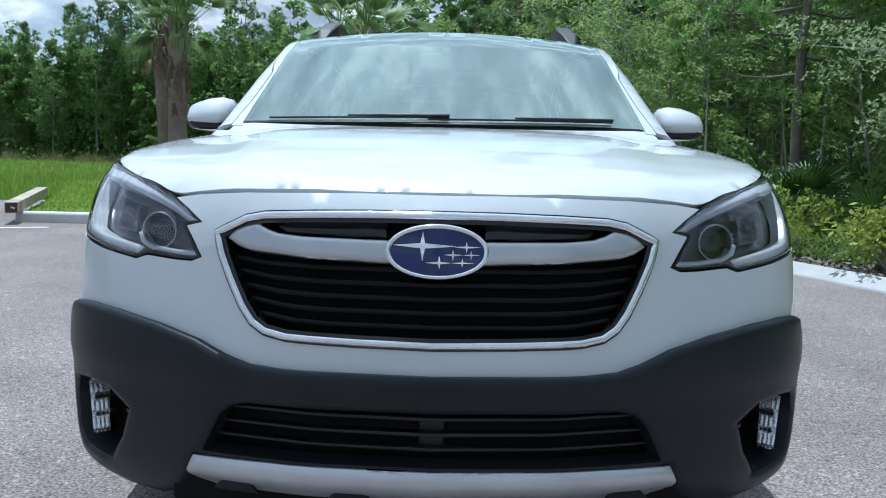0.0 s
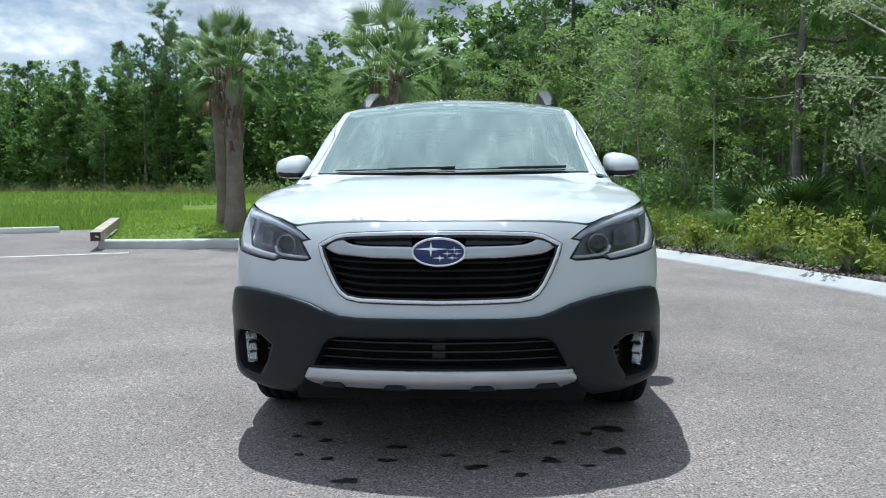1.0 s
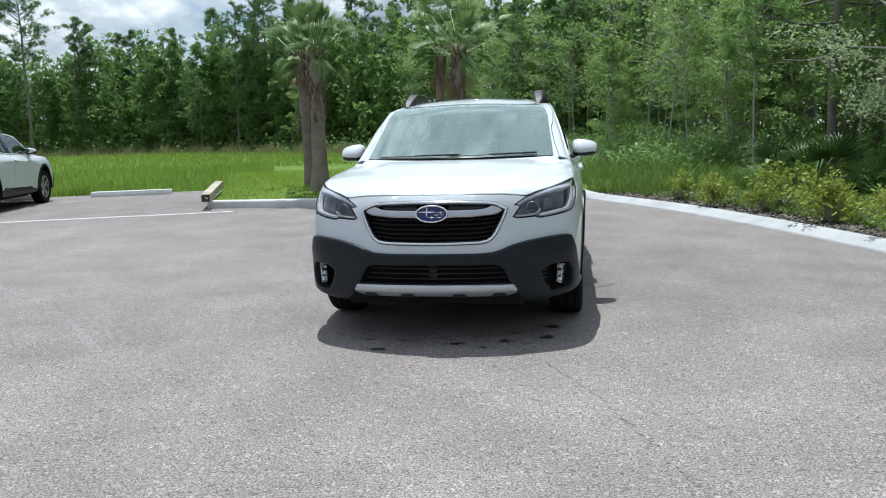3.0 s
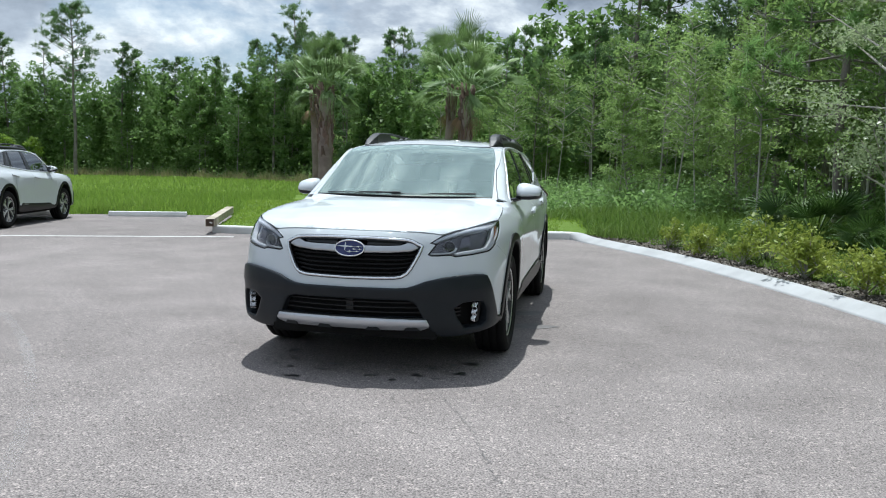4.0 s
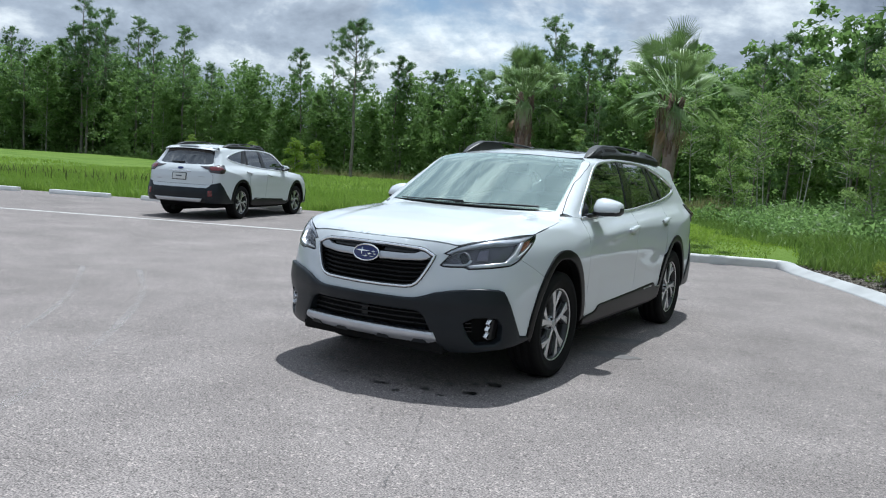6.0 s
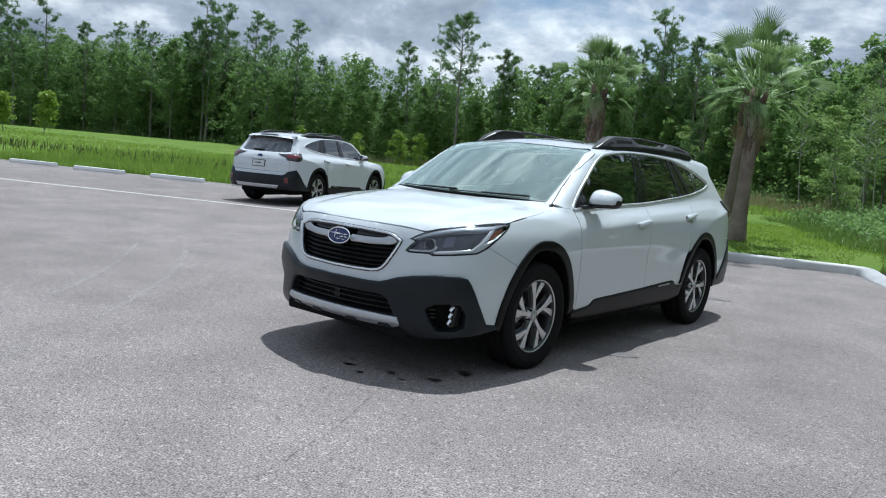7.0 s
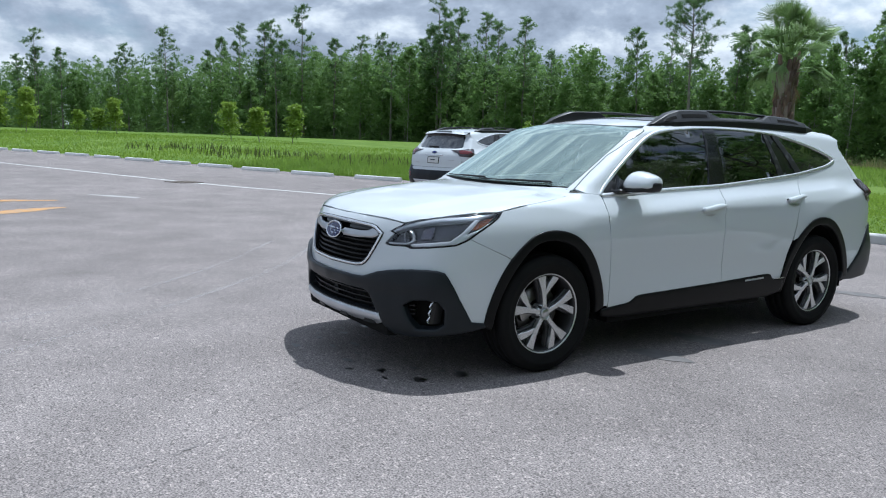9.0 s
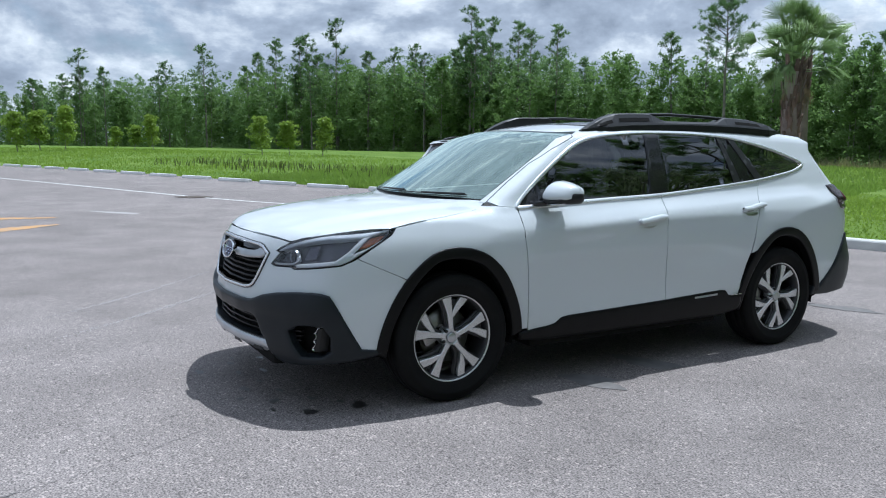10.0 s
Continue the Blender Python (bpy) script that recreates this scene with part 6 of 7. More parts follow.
# body side: windscreen pillar, roof edge and rear quarter in one sheet
edge_y = np.array([1.10, 1.4, 1.8, 2.2, 2.6, 2.9, 3.1, 3.22])
edge_x = np.array([0.545, 0.575, 0.585, 0.588, 0.588, 0.585, 0.58, 0.575])
roof_rim = from_top(edge_x, edge_y, 1.2)
DLO_UP = sm([(0.452, 1.068), (0.535, 1.140), (0.629, 1.212), (0.76, 1.303), (0.88, 1.378), (0.97, 1.425), (1.068, 1.460), (1.17, 1.480), (1.298, 1.495), (1.48, 1.508), (1.656, 1.514), (1.87, 1.514), (2.073, 1.510), (2.371, 1.492), (2.682, 1.442), (2.86, 1.402), (2.99, 1.366), (3.10, 1.328), (3.135, 1.308)], 3)
DLO_LOW = sm([(3.135, 1.308), (3.09, 1.287), (2.951, 1.252), (2.607, 1.203), (2.35, 1.177), (2.095, 1.155), (1.636, 1.119), (1.266, 1.104), (0.812, 1.085), (0.60, 1.074), (0.452, 1.068)], 3)
low_rear = [p for p in DLO_LOW if p[0] > 2.6]
mono = ([(0.30, 1.098), (0.452, 1.197), (0.64, 1.314), (0.80, 1.399), (0.92, 1.452), (1.02, 1.494)] + [(y, z) for y, z in zip(roof_rim[:, 1], roof_rim[:, 2])]
        + [(3.30, 1.475), (3.27, 1.40), (3.30, 1.32), (3.34, 1.22), (3.355, 1.135), (3.36, 1.08), (3.43, 0.985), (3.50, 0.90), (3.515, 0.82), (3.50, 0.70), (3.36, 0.535), (3.18, 0.40), (3.13, 0.42)]
        + [(2.745 + a, b) for a, b in [(0.345, 0.58), (0.275, 0.69), (0.19, 0.775), (0.10, 0.825), (-0.05, 0.835), (-0.16, 0.80), (-0.25, 0.735), (-0.345, 0.70)]] + [(2.435, 0.90), (2.505, 1.06), (2.596, 1.199)]
        + low_rear[::-1][1:] + [p for p in reversed(DLO_UP)][1:] + [(0.447, 1.066), (0.335, 1.077)])
pair("body_side", panel(mono, "side", 0.024, hz=0.013, skirt=0.014, dish=side_fold), M_PAINT, car)

# roof with sunroof and rear spoiler
roof_half = [(0.0, 0.915), (0.2, 0.925), (0.38, 0.962), (0.48, 1.015), (0.525, 1.07), (0.545, 1.10)] + list(zip(edge_x, edge_y))[1:] + [(0.56, 3.33), (0.45, 3.385), (0.25, 3.42), (0.0, 3.43)]
shell("roof", panel(both(roof_half), "top", 0.035, skirt=0.012), M_PAINT, car)
sun_roof = both([(0.0, 1.26), (0.30, 1.27), (0.40, 1.30), (0.42, 1.38), (0.42, 1.80), (0.40, 1.86), (0.0, 1.88)])
shell("sunroof", panel(sun_roof, "top", 0.05, off=0.004, edge=0.008), M_GLOSS, car, "dark glass sunroof")

# glass
pil_y = np.linspace(0.285, 1.02, 40)
pil = from_side(pil_y, np.interp(pil_y, [0.285, 0.30, 0.452, 0.64, 0.80, 0.92, 1.02], [1.090, 1.099, 1.198, 1.315, 1.400, 1.453, 1.494]))
glass_rim = [(0.700, 1.106), (0.684, 1.197), (0.661, 1.314), (0.647, 1.399), (0.628, 1.452), (0.596, 1.494)]
ws_half = [(0.0, 1.512), (0.2, 1.509), (0.36, 1.503)] + glass_rim[::-1] + [(0.55, 1.108), (0.3, 1.108), (0.0, 1.108)]
ws = both(ws_half)
shell("windscreen", panel(ws, "front", 0.04, off=0.003, skirt=0), M_GLASS, car, "laminated windscreen mirroring clouds").visible_shadow = False
pair("windscreen_pillar", panel([(x + 0.003, z) for x, z in glass_rim] + [(p[0] - 0.0025, p[2]) for p in pil[::-1]] + [(0.70, 1.092)], "front", 0.03, off=0.0015, skirt=0.008), M_PAINT, car)
frit = band(ws, 0.009)
shell("windscreen_seal", panel(ws, "front", 0.04, off=-0.003, holes=[frit], skirt=0.01), M_BLACK, car, "black band round the windscreen")
up_at = lambda y: float(np.interp(y, [p[0] for p in DLO_UP], [p[1] for p in DLO_UP]))
low_at = lambda y: float(np.interp(y, [p[0] for p in reversed(DLO_LOW)], [p[1] for p in reversed(DLO_LOW)]))
ins = 0.006


def dlo_piece(a_low, a_up, b_low, b_up, n=14):
    """The stretch of the side glazing between two slanted cuts."""
    low = [(y, low_at(y) + ins) for y in np.linspace(a_low, b_low, n)]
    up = [(y, up_at(y) - ins) for y in np.linspace(b_up, a_up, n)]
    return low + up


win_f = dlo_piece(0.60, 0.62, 1.515, 1.585)
win_r = dlo_piece(1.672, 1.69, 2.33, 2.27)
win_q = dlo_piece(2.615, 2.42, 3.10, 3.08)
for nm, w, mt in (("front_window", win_f, M_GLASS_SIDE), ("rear_window", win_r, M_GLASS_DARK), ("quarter_window", win_q, M_GLASS_DARK)):
    for ob in pair(nm, panel(w, "side", 0.05, off=-0.004, skirt=0), mt, car):
        ob.visible_shadow = False
pair("mirror_sail", panel(dlo_piece(0.475, 0.475, 0.612, 0.632, 6), "side", 0.03, off=-0.002), M_GLOSS, car)
pair("door_pillar", panel(dlo_piece(1.505, 1.575, 1.682, 1.70, 5), "side", 0.03, off=0.002, edge=0.004), M_GLOSS, car)
pair("window_divider", panel(dlo_piece(2.32, 2.26, 2.395, 2.29, 4), "side", 0.03, off=-0.001), M_BLACK, car)
pair("door_frame", panel(dlo_piece(2.55, 2.365, 2.63, 2.43, 4), "side", 0.03, off=0.0), M_BLACK, car)
pair("rear_fixed_glass", panel(dlo_piece(2.40, 2.295, 2.545, 2.36, 4), "side", 0.03, off=-0.004), M_GLOSS, car)
dlo = DLO_UP[:-1] + DLO_LOW[:-1]
pair("window_trim", panel(band(dlo, 0.016, False), "side", 0.02, off=0.007, edge=0.006, holes=[band(dlo, 0.006)], skirt=0.012), M_TRIM, car, "bright chrome strip round the side windows")

# grille
shell("grille_backing", panel(GRILLE_W, "wrap", 0.05, off=-0.055, skirt=0), M_LINER, car)
shell("grille_seal", panel(fs(band(GRILLE, 0.0085, False)), "wrap", 0.012, off=0.003, holes=[fs(band(GRILLE, 0.016))], skirt=0.05), M_GLOSS, car, "black seal round the grille frame")
shell("grille_surround", panel(fs(band(GRILLE, 0.004, False)), "wrap", 0.01, off=0.012, edge=0.005, holes=[fs(band(GRILLE, 0.009))], skirt=0.05), M_CHROME, car, "chrome frame round the grille")
for k in range(5):
    z = 0.660 + 0.028 * k
    wide = 0.36 + 0.0185 * k
    bar_half = [(0.0, z + 0.009), (wide * 0.55, z + 0.009), (wide * 0.8, z + 0.012), (wide, z + 0.022), (wide, z + 0.010), (wide * 0.8, z), (wide * 0.55, z - 0.003), (0.0, z - 0.003)]
    shell("grille_bar", panel(fs(both(bar_half)), "wrap", 0.02, off=-0.022, edge=0.005, skirt=0.03), M_ARCH, car)
for sx in (-1, 1):
    shell("grille_bar", panel(fs([(sx * a, b) for a, b in [(0.10, 0.838), (0.31, 0.841), (0.345, 0.862), (0.10, 0.868)]]), "wrap", 0.02, off=-0.02, edge=0.004, skirt=0.02), M_GLOSS, car)
wing = both([(0.0, 0.829), (0.101, 0.829), (0.257, 0.831), (0.315, 0.835), (0.34, 0.843), (0.358, 0.852), (0.385, 0.847), (0.408, 0.837), (0.424, 0.821), (0.40, 0.806), (0.375, 0.799), (0.257, 0.790), (0.102, 0.785), (0.0, 0.785)])
shell("grille_wing", panel(fs(wing), "wrap", 0.016, off=0.008, edge=0.010, skirt=0.03), M_SATIN, car, "satin silver wing across the grille")
ring = [(0.004 + 0.0975 * math.cos(a), 0.805 + 0.0495 * math.sin(a)) for a in np.linspace(0, 2 * math.pi, 48, endpoint=False)]
ring_in = [(0.004 + 0.0885 * math.cos(a), 0.805 + 0.0420 * math.sin(a)) for a in np.linspace(0, 2 * math.pi, 48, endpoint=False)]
badge = shell("badge", panel(fs(ring_in), "wrap", 0.014, off=0.026, skirt=0.01), M_BLUE, car, "dark blue oval badge with bright star shapes")
shell("badge_ring", panel(fs(ring), "wrap", 0.012, off=0.034, edge=0.007, holes=[fs(ring_in)], skirt=0.04), M_CHROME, badge, "chrome oval ring")


def star(cx, cz, w, e, hgt):
    """A four-pointed star with long side points."""
    t = 0.17
    return [(cx - w, cz), (cx - hgt * t, cz + hgt * t), (cx, cz + hgt), (cx + hgt * t, cz + hgt * t), (cx + e, cz), (cx + hgt * t, cz - hgt * t), (cx, cz - hgt), (cx - hgt * t, cz - hgt * t)]


for cx, cz, w, e, hg in ((-0.022, 0.815, 0.06, 0.06, 0.027), (0.058, 0.8135, 0.025, 0.028, 0.0105), (0.032, 0.800, 0.019, 0.02, 0.0105), (0.067, 0.800, 0.018, 0.018, 0.008), (0.006, 0.786, 0.024, 0.022, 0.0125), (0.050, 0.786, 0.022, 0.022, 0.008)):
    shell("star", panel(fs(star(cx, cz, w, e, hg)), "wrap", 0.012, off=0.030, skirt=0.004), M_CHROME, badge)

# grey lower cladding, lower grille, skid plate, fog lamps
LOW_G = both([(0.0, 0.500), (0.37, 0.497), (0.405, 0.488), (0.428, 0.468), (0.470, 0.385), (0.0, 0.390)])
FOG_R = [(0.648, 0.445), (0.70, 0.478), (0.76, 0.486), (0.812, 0.480), (0.832, 0.43), (0.828, 0.35), (0.80, 0.322), (0.71, 0.314), (0.672, 0.375)]
clad_half = (fs([(0.0, 0.572), (0.137, 0.572), (0.30, 0.572), (0.365, 0.576), (0.413, 0.590), (0.475, 0.615), (0.568, 0.637), (0.68, 0.653), (0.76, 0.658), (0.80, 0.655)]) + ss([(-0.70, 0.645), (-0.68, 0.61), (-0.655, 0.56), (-0.545, 0.362), (-0.46, 0.350), (-0.43, 0.352), (-0.42, 0.325), (-0.60, 0.300)])
             + fs([(0.80, 0.285), (0.661, 0.262), (0.57, 0.262), (0.525, 0.285), (0.50, 0.33), (0.486, 0.378), (0.25, 0.382), (0.0, 0.384)]))
fold = lambda v: 0.014 * step01(v[:, 1], 0.50, 0.56) * (1 - step01(np.abs(v[:, 0]), 0.50, 0.75))
fog_l = fs(FOG_R)
fog_r = [(-a, b) for a, b in fog_l]
shell("bumper_cladding", panel(both(clad_half), "wrap", 0.024, off=0.012, edge=0.012, holes=[fs(LOW_G), fog_l, fog_r], skirt=0.05, dish=fold), M_CLAD, car, "coarse dark grey plastic bumper cladding")
shell("lower_grille_backing", panel(fs(band(LOW_G, 0.02, False)), "wrap", 0.05, off=-0.07, skirt=0), M_LINER, car)
for k, z in enumerate((0.413, 0.445, 0.477)):
    shell("lower_grille_bar", panel(fs(both([(0.0, z + 0.004), (0.46, z + 0.003), (0.46, z - 0.003), (0.0, z - 0.004)])), "wrap", 0.03, off=-0.03, edge=0.002, skirt=0.02), M_BLACK, car)
shell("radar_cover", panel(fs([(-0.028, 0.405), (0.028, 0.405), (0.028, 0.495), (-0.028, 0.495)]), "wrap", 0.03, off=-0.05, skirt=0.02), M_BLACK, car)
skid = both([(0.0, 0.382), (0.25, 0.380), (0.490, 0.374), (0.515, 0.330), (0.545, 0.275), (0.45, 0.288), (0.0, 0.296)])
shell("skid_plate", panel(fs(skid), "wrap", 0.022, off=0.016, edge=0.014, skirt=0.05, dish=lambda v: -0.03 * step01(v[:, 1], 0.345, 0.30)), M_SKID, car, "silver painted skid plate under the bumper")
for cx in (-0.40, -0.16, 0.16, 0.40):
    shell("skid_notch", panel(fs([(cx - 0.05, 0.302), (cx + 0.05, 0.302), (cx + 0.028, 0.326), (cx - 0.028, 0.326)]), "wrap", 0.02, off=0.002, skirt=0.006), M_CLAD, car)
pair("fog_recess", panel(fs(band(FOG_R, 0.06, False)), "wrap", 0.03, off=-0.12, skirt=0), M_LINER, car)
for mirrored in (False, True):
    # three tiers of upright facets, turned a little inwards
    V, F = [], []
    cols, rows = 9, 10
    for r in range(rows):
        f = r / (rows - 1)
        for c in range(cols):
            q = c / (cols - 1)
            xo, xi = 0.781 - 0.014 * f, 0.744 - 0.006 * f
            d = 0.007 * (c % 2) + 0.013 * (2 - r % 3) / 2
            V.append((xo + (xi - xo) * q + 0.5 * d, -0.765 + 0.020 * q + d - 0.014 * f, 0.472 - 0.122 * f))
    F = [(r * cols + c, r * cols + c + 1, (r + 1) * cols + c + 1, (r + 1) * cols + c) for r in range(rows - 1) for c in range(cols - 1)]
    fog = shell("fog_lamp", (V, F), M_FOG, car, "faceted clear LED fog lamp", mirrored, False)
    V2 = [(V[r * cols][0] + dx, V[r * cols][1] + dy, V[r * cols][2]) for r in (0, rows - 1) for dx, dy in ((0.001, 0.001), (0.008, 0.02), (0.010, 0.07))]
    shell("lamp_housing", (V2, [(0, 1, 4, 3), (1, 2, 5, 4)]), M_BLACK, fog, "", mirrored, False)
    for z in (0.393, 0.433):
        b = box(bmesh.new(), (0.046, 0.012, 0.009), ((-1 if mirrored else 1) * 0.758, -0.738, z), (0, 0, (-1 if mirrored else 1) * -40), 0.001)
        part("lamp_divider", b, M_BLACK, fog)
    for z in (0.385, 0.41, 0.435):
        shell("intake_fin", panel(fs([(0.665, z), (0.698, z + 0.004), (0.698, z + 0.012), (0.662, z + 0.008)]), "wrap", 0.02, off=-0.03, skirt=0.03), M_BLACK, car, "", mirrored)

for sx in (-1, 1):
    part("bumper_core", box(bmesh.new(), (0.22, 0.16, 0.26), (sx * 0.69, -0.56, 0.40), bevel=0.01), M_LINER, car)

# headlamps
lamp_in = band(LAMP, 0.010)
for mirrored in (False, True):
    lamp = shell("headlamp", panel(LAMP, "wrap", 0.02, off=-0.045, skirt=0), M_LAMP_DARK, car, "clear headlamp with grey bracket and dark inside", mirrored)
    shell("lamp_seal", panel(LAMP, "wrap", 0.02, off=-0.001, holes=[band(LAMP, 0.0055)], skirt=0.045), M_GLOSS, lamp, "", mirrored)
    brow = (fs([(0.499, 0.849), (0.53, 0.8735), (0.565, 0.893), (0.625, 0.917), (0.69, 0.938), (0.737, 0.9495)]) + ss([(-0.52, 0.961), (-0.43, 0.969), (-0.365, 0.9735), (-0.43, 0.955), (-0.50, 0.938)]) + fs([(0.74, 0.926), (0.68, 0.909), (0.61, 0.888), (0.56, 0.868), (0.532, 0.853)]))
    shell("light_bracket", panel(brow, "wrap", 0.014, off=-0.003, edge=0.008, skirt=0.03), M_LAMP_GREY, lamp, "pale grey curved light bracket", mirrored)
    leg = ss([(-0.515, 0.940), (-0.475, 0.945), (-0.575, 0.858), (-0.50, 0.885), (-0.43, 0.921), (-0.40, 0.936), (-0.432, 0.915), (-0.51, 0.872), (-0.59, 0.823), (-0.635, 0.803)]) + fs([(0.735, 0.784), (0.65, 0.773), (0.635, 0.79), (0.70, 0.801)]) + ss([(-0.665, 0.822), (-0.60, 0.868)])
    shell("light_bracket", panel(leg, "wrap", 0.014, off=-0.005, edge=0.007, skirt=0.03), M_LAMP_GREY, lamp, "", mirrored)
    lip = fs([(0.495, 0.785), (0.508, 0.779), (0.56, 0.781), (0.617, 0.786), (0.645, 0.800), (0.655, 0.820), (0.645, 0.825), (0.632, 0.805), (0.61, 0.796), (0.55, 0.791), (0.508, 0.791)])
    shell("lamp_lip", panel(lip, "wrap", 0.012, off=-0.008, edge=0.004, skirt=0.02), M_LAMP_GREY, lamp, "", mirrored)
    shell("side_reflector", panel(ss([(-0.555, 0.885), (-0.475, 0.938), (-0.43, 0.948), (-0.395, 0.952), (-0.44, 0.920), (-0.51, 0.888)]), "wrap", 0.014, off=-0.016, edge=0.004, skirt=0.02), M_AMBER, lamp, "amber side reflector", mirrored)
    shell("turn_signal", panel(fs([(0.675, 0.885), (0.725, 0.90), (0.735, 0.83), (0.675, 0.822)]), "wrap", 0.014, off=-0.02, edge=0.004, skirt=0.02), M_SIGNAL, lamp, "", mirrored)
    c0 = np.array([0.602, 0.825])
    eye = from_front([c0[0]], [c0[1]])[0]
    nv = normal_at(eye[None])[0]
    facing = Vector((nv[0] * 0.35, -1, 0.02)).normalized()
    q = facing.to_track_quat("Z", "Y").to_matrix()
    def ring_part(nm, r0, r1, depth, at_depth, material):
        V, F, n = [], [], 28
        for r, z in ((r0, 0), (r0, depth), ((r0 + r1) / 2, depth + 0.004), (r1, depth), (r1, 0)):
            for k in range(n):
                a = 2 * math.pi * k / n
                p = Vector(eye) + q @ Vector((r * math.cos(a), r * math.sin(a), z + at_depth))
                V.append(tuple(p))
        for j in range(4):
            F += [(j * n + k, j * n + (k + 1) % n, (j + 1) * n + (k + 1) % n, (j + 1) * n + k) for k in range(n)]
        shell(nm, (V, F), material, lamp, "", mirrored)
    ring_part("projector_ring", 0.040, 0.036, 0.02, -0.040, M_LAMP_CHROME)
    ring_part("projector_bezel", 0.036, 0.003, 0.012, -0.05, M_GLOSS)
    shell("lens", panel(band(LAMP, 0.003), "wrap", 0.02, off=0.002, edge=0.006, skirt=0), M_LENS, lamp, "clear plastic lens", mirrored).visible_shadow = False

# arches, sills
for off, nm in ((0.0, "arch_cladding"), (2.745, "arch_cladding")):
    out, inn = arch(off)
    pair(nm, panel(out + inn, "side", 0.02, off=0.012, edge=0.008, skirt=0.05), M_ARCH, car, "black plastic wheel arch cladding")
sill = [(0.44, 0.345), (0.66, 0.368), (0.70, 0.378), (0.745, 0.408), (0.80, 0.415), (1.143, 0.424), (1.604, 0.438), (2.12, 0.462), (2.165, 0.455), (2.20, 0.42), (2.225, 0.416), (2.31, 0.416), (2.33, 0.36), (2.30, 0.305), (2.15, 0.28), (0.60, 0.28), (0.45, 0.30)]
pair("sill_cladding", panel(sill, "side", 0.026, off=0.014, edge=0.012, skirt=0.06), M_ARCH, car, "black sill cladding under the doors")
pair("sill_mark", panel([(1.87, 0.421), (2.08, 0.429), (2.08, 0.441), (1.87, 0.433)], "side", 0.02, off=0.017, skirt=0.003), M_SATIN, car, "small pale raised lettering bar")
pair("sill_strip", panel([(2.215, 0.4175), (2.315, 0.4205), (2.315, 0.4255), (2.215, 0.4225)], "side", 0.02, off=0.018, skirt=0.003), M_CHROME, car)

# rear: tailgate, rear glass, bumper, lamps, plate
gate_half = [(0.0, 1.488), (0.35, 1.482), (0.50, 1.468), (0.572, 1.43), (0.60, 1.30), (0.645, 1.165), (0.665, 1.13), (0.665, 1.02), (0.68, 0.985), (0.72, 0.90), (0.715, 0.78), (0.68, 0.735), (0.0, 0.735)]
rg = both([(0.0, 1.482), (0.35, 1.476), (0.495, 1.462), (0.556, 1.42), (0.588, 1.29), (0.622, 1.195), (0.605, 1.165), (0.5, 1.148), (0.0, 1.142)])
shell("tailgate", panel(both(gate_half), "rear", 0.035, holes=[rg], skirt=0.015), M_PAINT, car)
shell("rear_glass", panel(rg, "rear", 0.05, off=-0.002, skirt=0.01), M_GLASS_REAR, car, "dark tinted rear window")
for a, b in ((-0.02, 0.30),):
    xs = np.linspace(a, b, 8)
    P = from_rear(xs, np.full(8, 1.178))
    P = P + normal_at(P) * 0.012
    V, F = tube_arrays([tuple(p) for p in P], [0.014, 0.013, 0.012, 0.011, 0.010, 0.009, 0.008, 0.007], 6)
    shell("rear_wiper", (V, F), M_BLACK, car, "black rear wiper")
corner = ss([(3.30, 1.472), (3.272, 1.40), (3.302, 1.32), (3.342, 1.22), (3.357, 1.135), (3.362, 1.08), (3.432, 0.985), (3.502, 0.90), (3.517, 0.82), (3.502, 0.71)]) + rs([(0.684, 0.735), (0.719, 0.78), (0.724, 0.90), (0.684, 0.985), (0.669, 1.02), (0.669, 1.13), (0.649, 1.165), (0.604, 1.30), (0.576, 1.43), (0.565, 1.462)])
pair("rear_corner", panel(corner, "wrap", 0.025, skirt=0.012), M_PAINT, car)
SPX = np.linspace(-0.585, 0.585, 25)
lip_y, lip_z = 3.475 - 0.075 * (SPX / 0.585) ** 4, 1.490 - 0.030 * (SPX / 0.585) ** 2
root = from_top(SPX * 0.97, np.full(25, 3.17), 1.2)
V = []
for r, x, y, z in zip(root, SPX, lip_y, lip_z):
    V += [(r[0], r[1], r[2] - 0.004), (x, (r[1] + y) / 2, (r[2] + z) / 2 + 0.012), (x, y - 0.02, z + 0.003), (x, y, z - 0.006), (x, y - 0.008, z - 0.022), (x * 0.98, y - 0.12, z - 0.042), (r[0], r[1] + 0.05, r[2] - 0.05)]
F = [[(k * 7 + a, k * 7 + a + 1, k * 7 + a + 8, k * 7 + a + 7) for k in range(24) for a in rows] for rows in ((0, 1, 2), (3, 4, 5))]
sp = shell("spoiler", (V, F[0] + [tuple(range(7)), tuple(range(24 * 7 + 6, 24 * 7 - 1, -1))]), M_PAINT, car, "white roof spoiler")
shell("spoiler_underside", (V, F[1]), M_GLOSS, sp, "black underside of the spoiler")
shell("glass_band", panel(both([(0.0, 1.478), (0.35, 1.472), (0.49, 1.458), (0.552, 1.418), (0.566, 1.36), (0.5, 1.385), (0.35, 1.40), (0.0, 1.405)]), "rear", 0.04, off=0.003, skirt=0.003), M_GLOSS, car, "black band along the top of the rear window")
shell("rear_bumper", panel([(-0.70, 0.728), (-0.70, 0.58), (0.70, 0.58), (0.70, 0.728)], "rear", 0.03, skirt=0.01), M_PAINT, car)
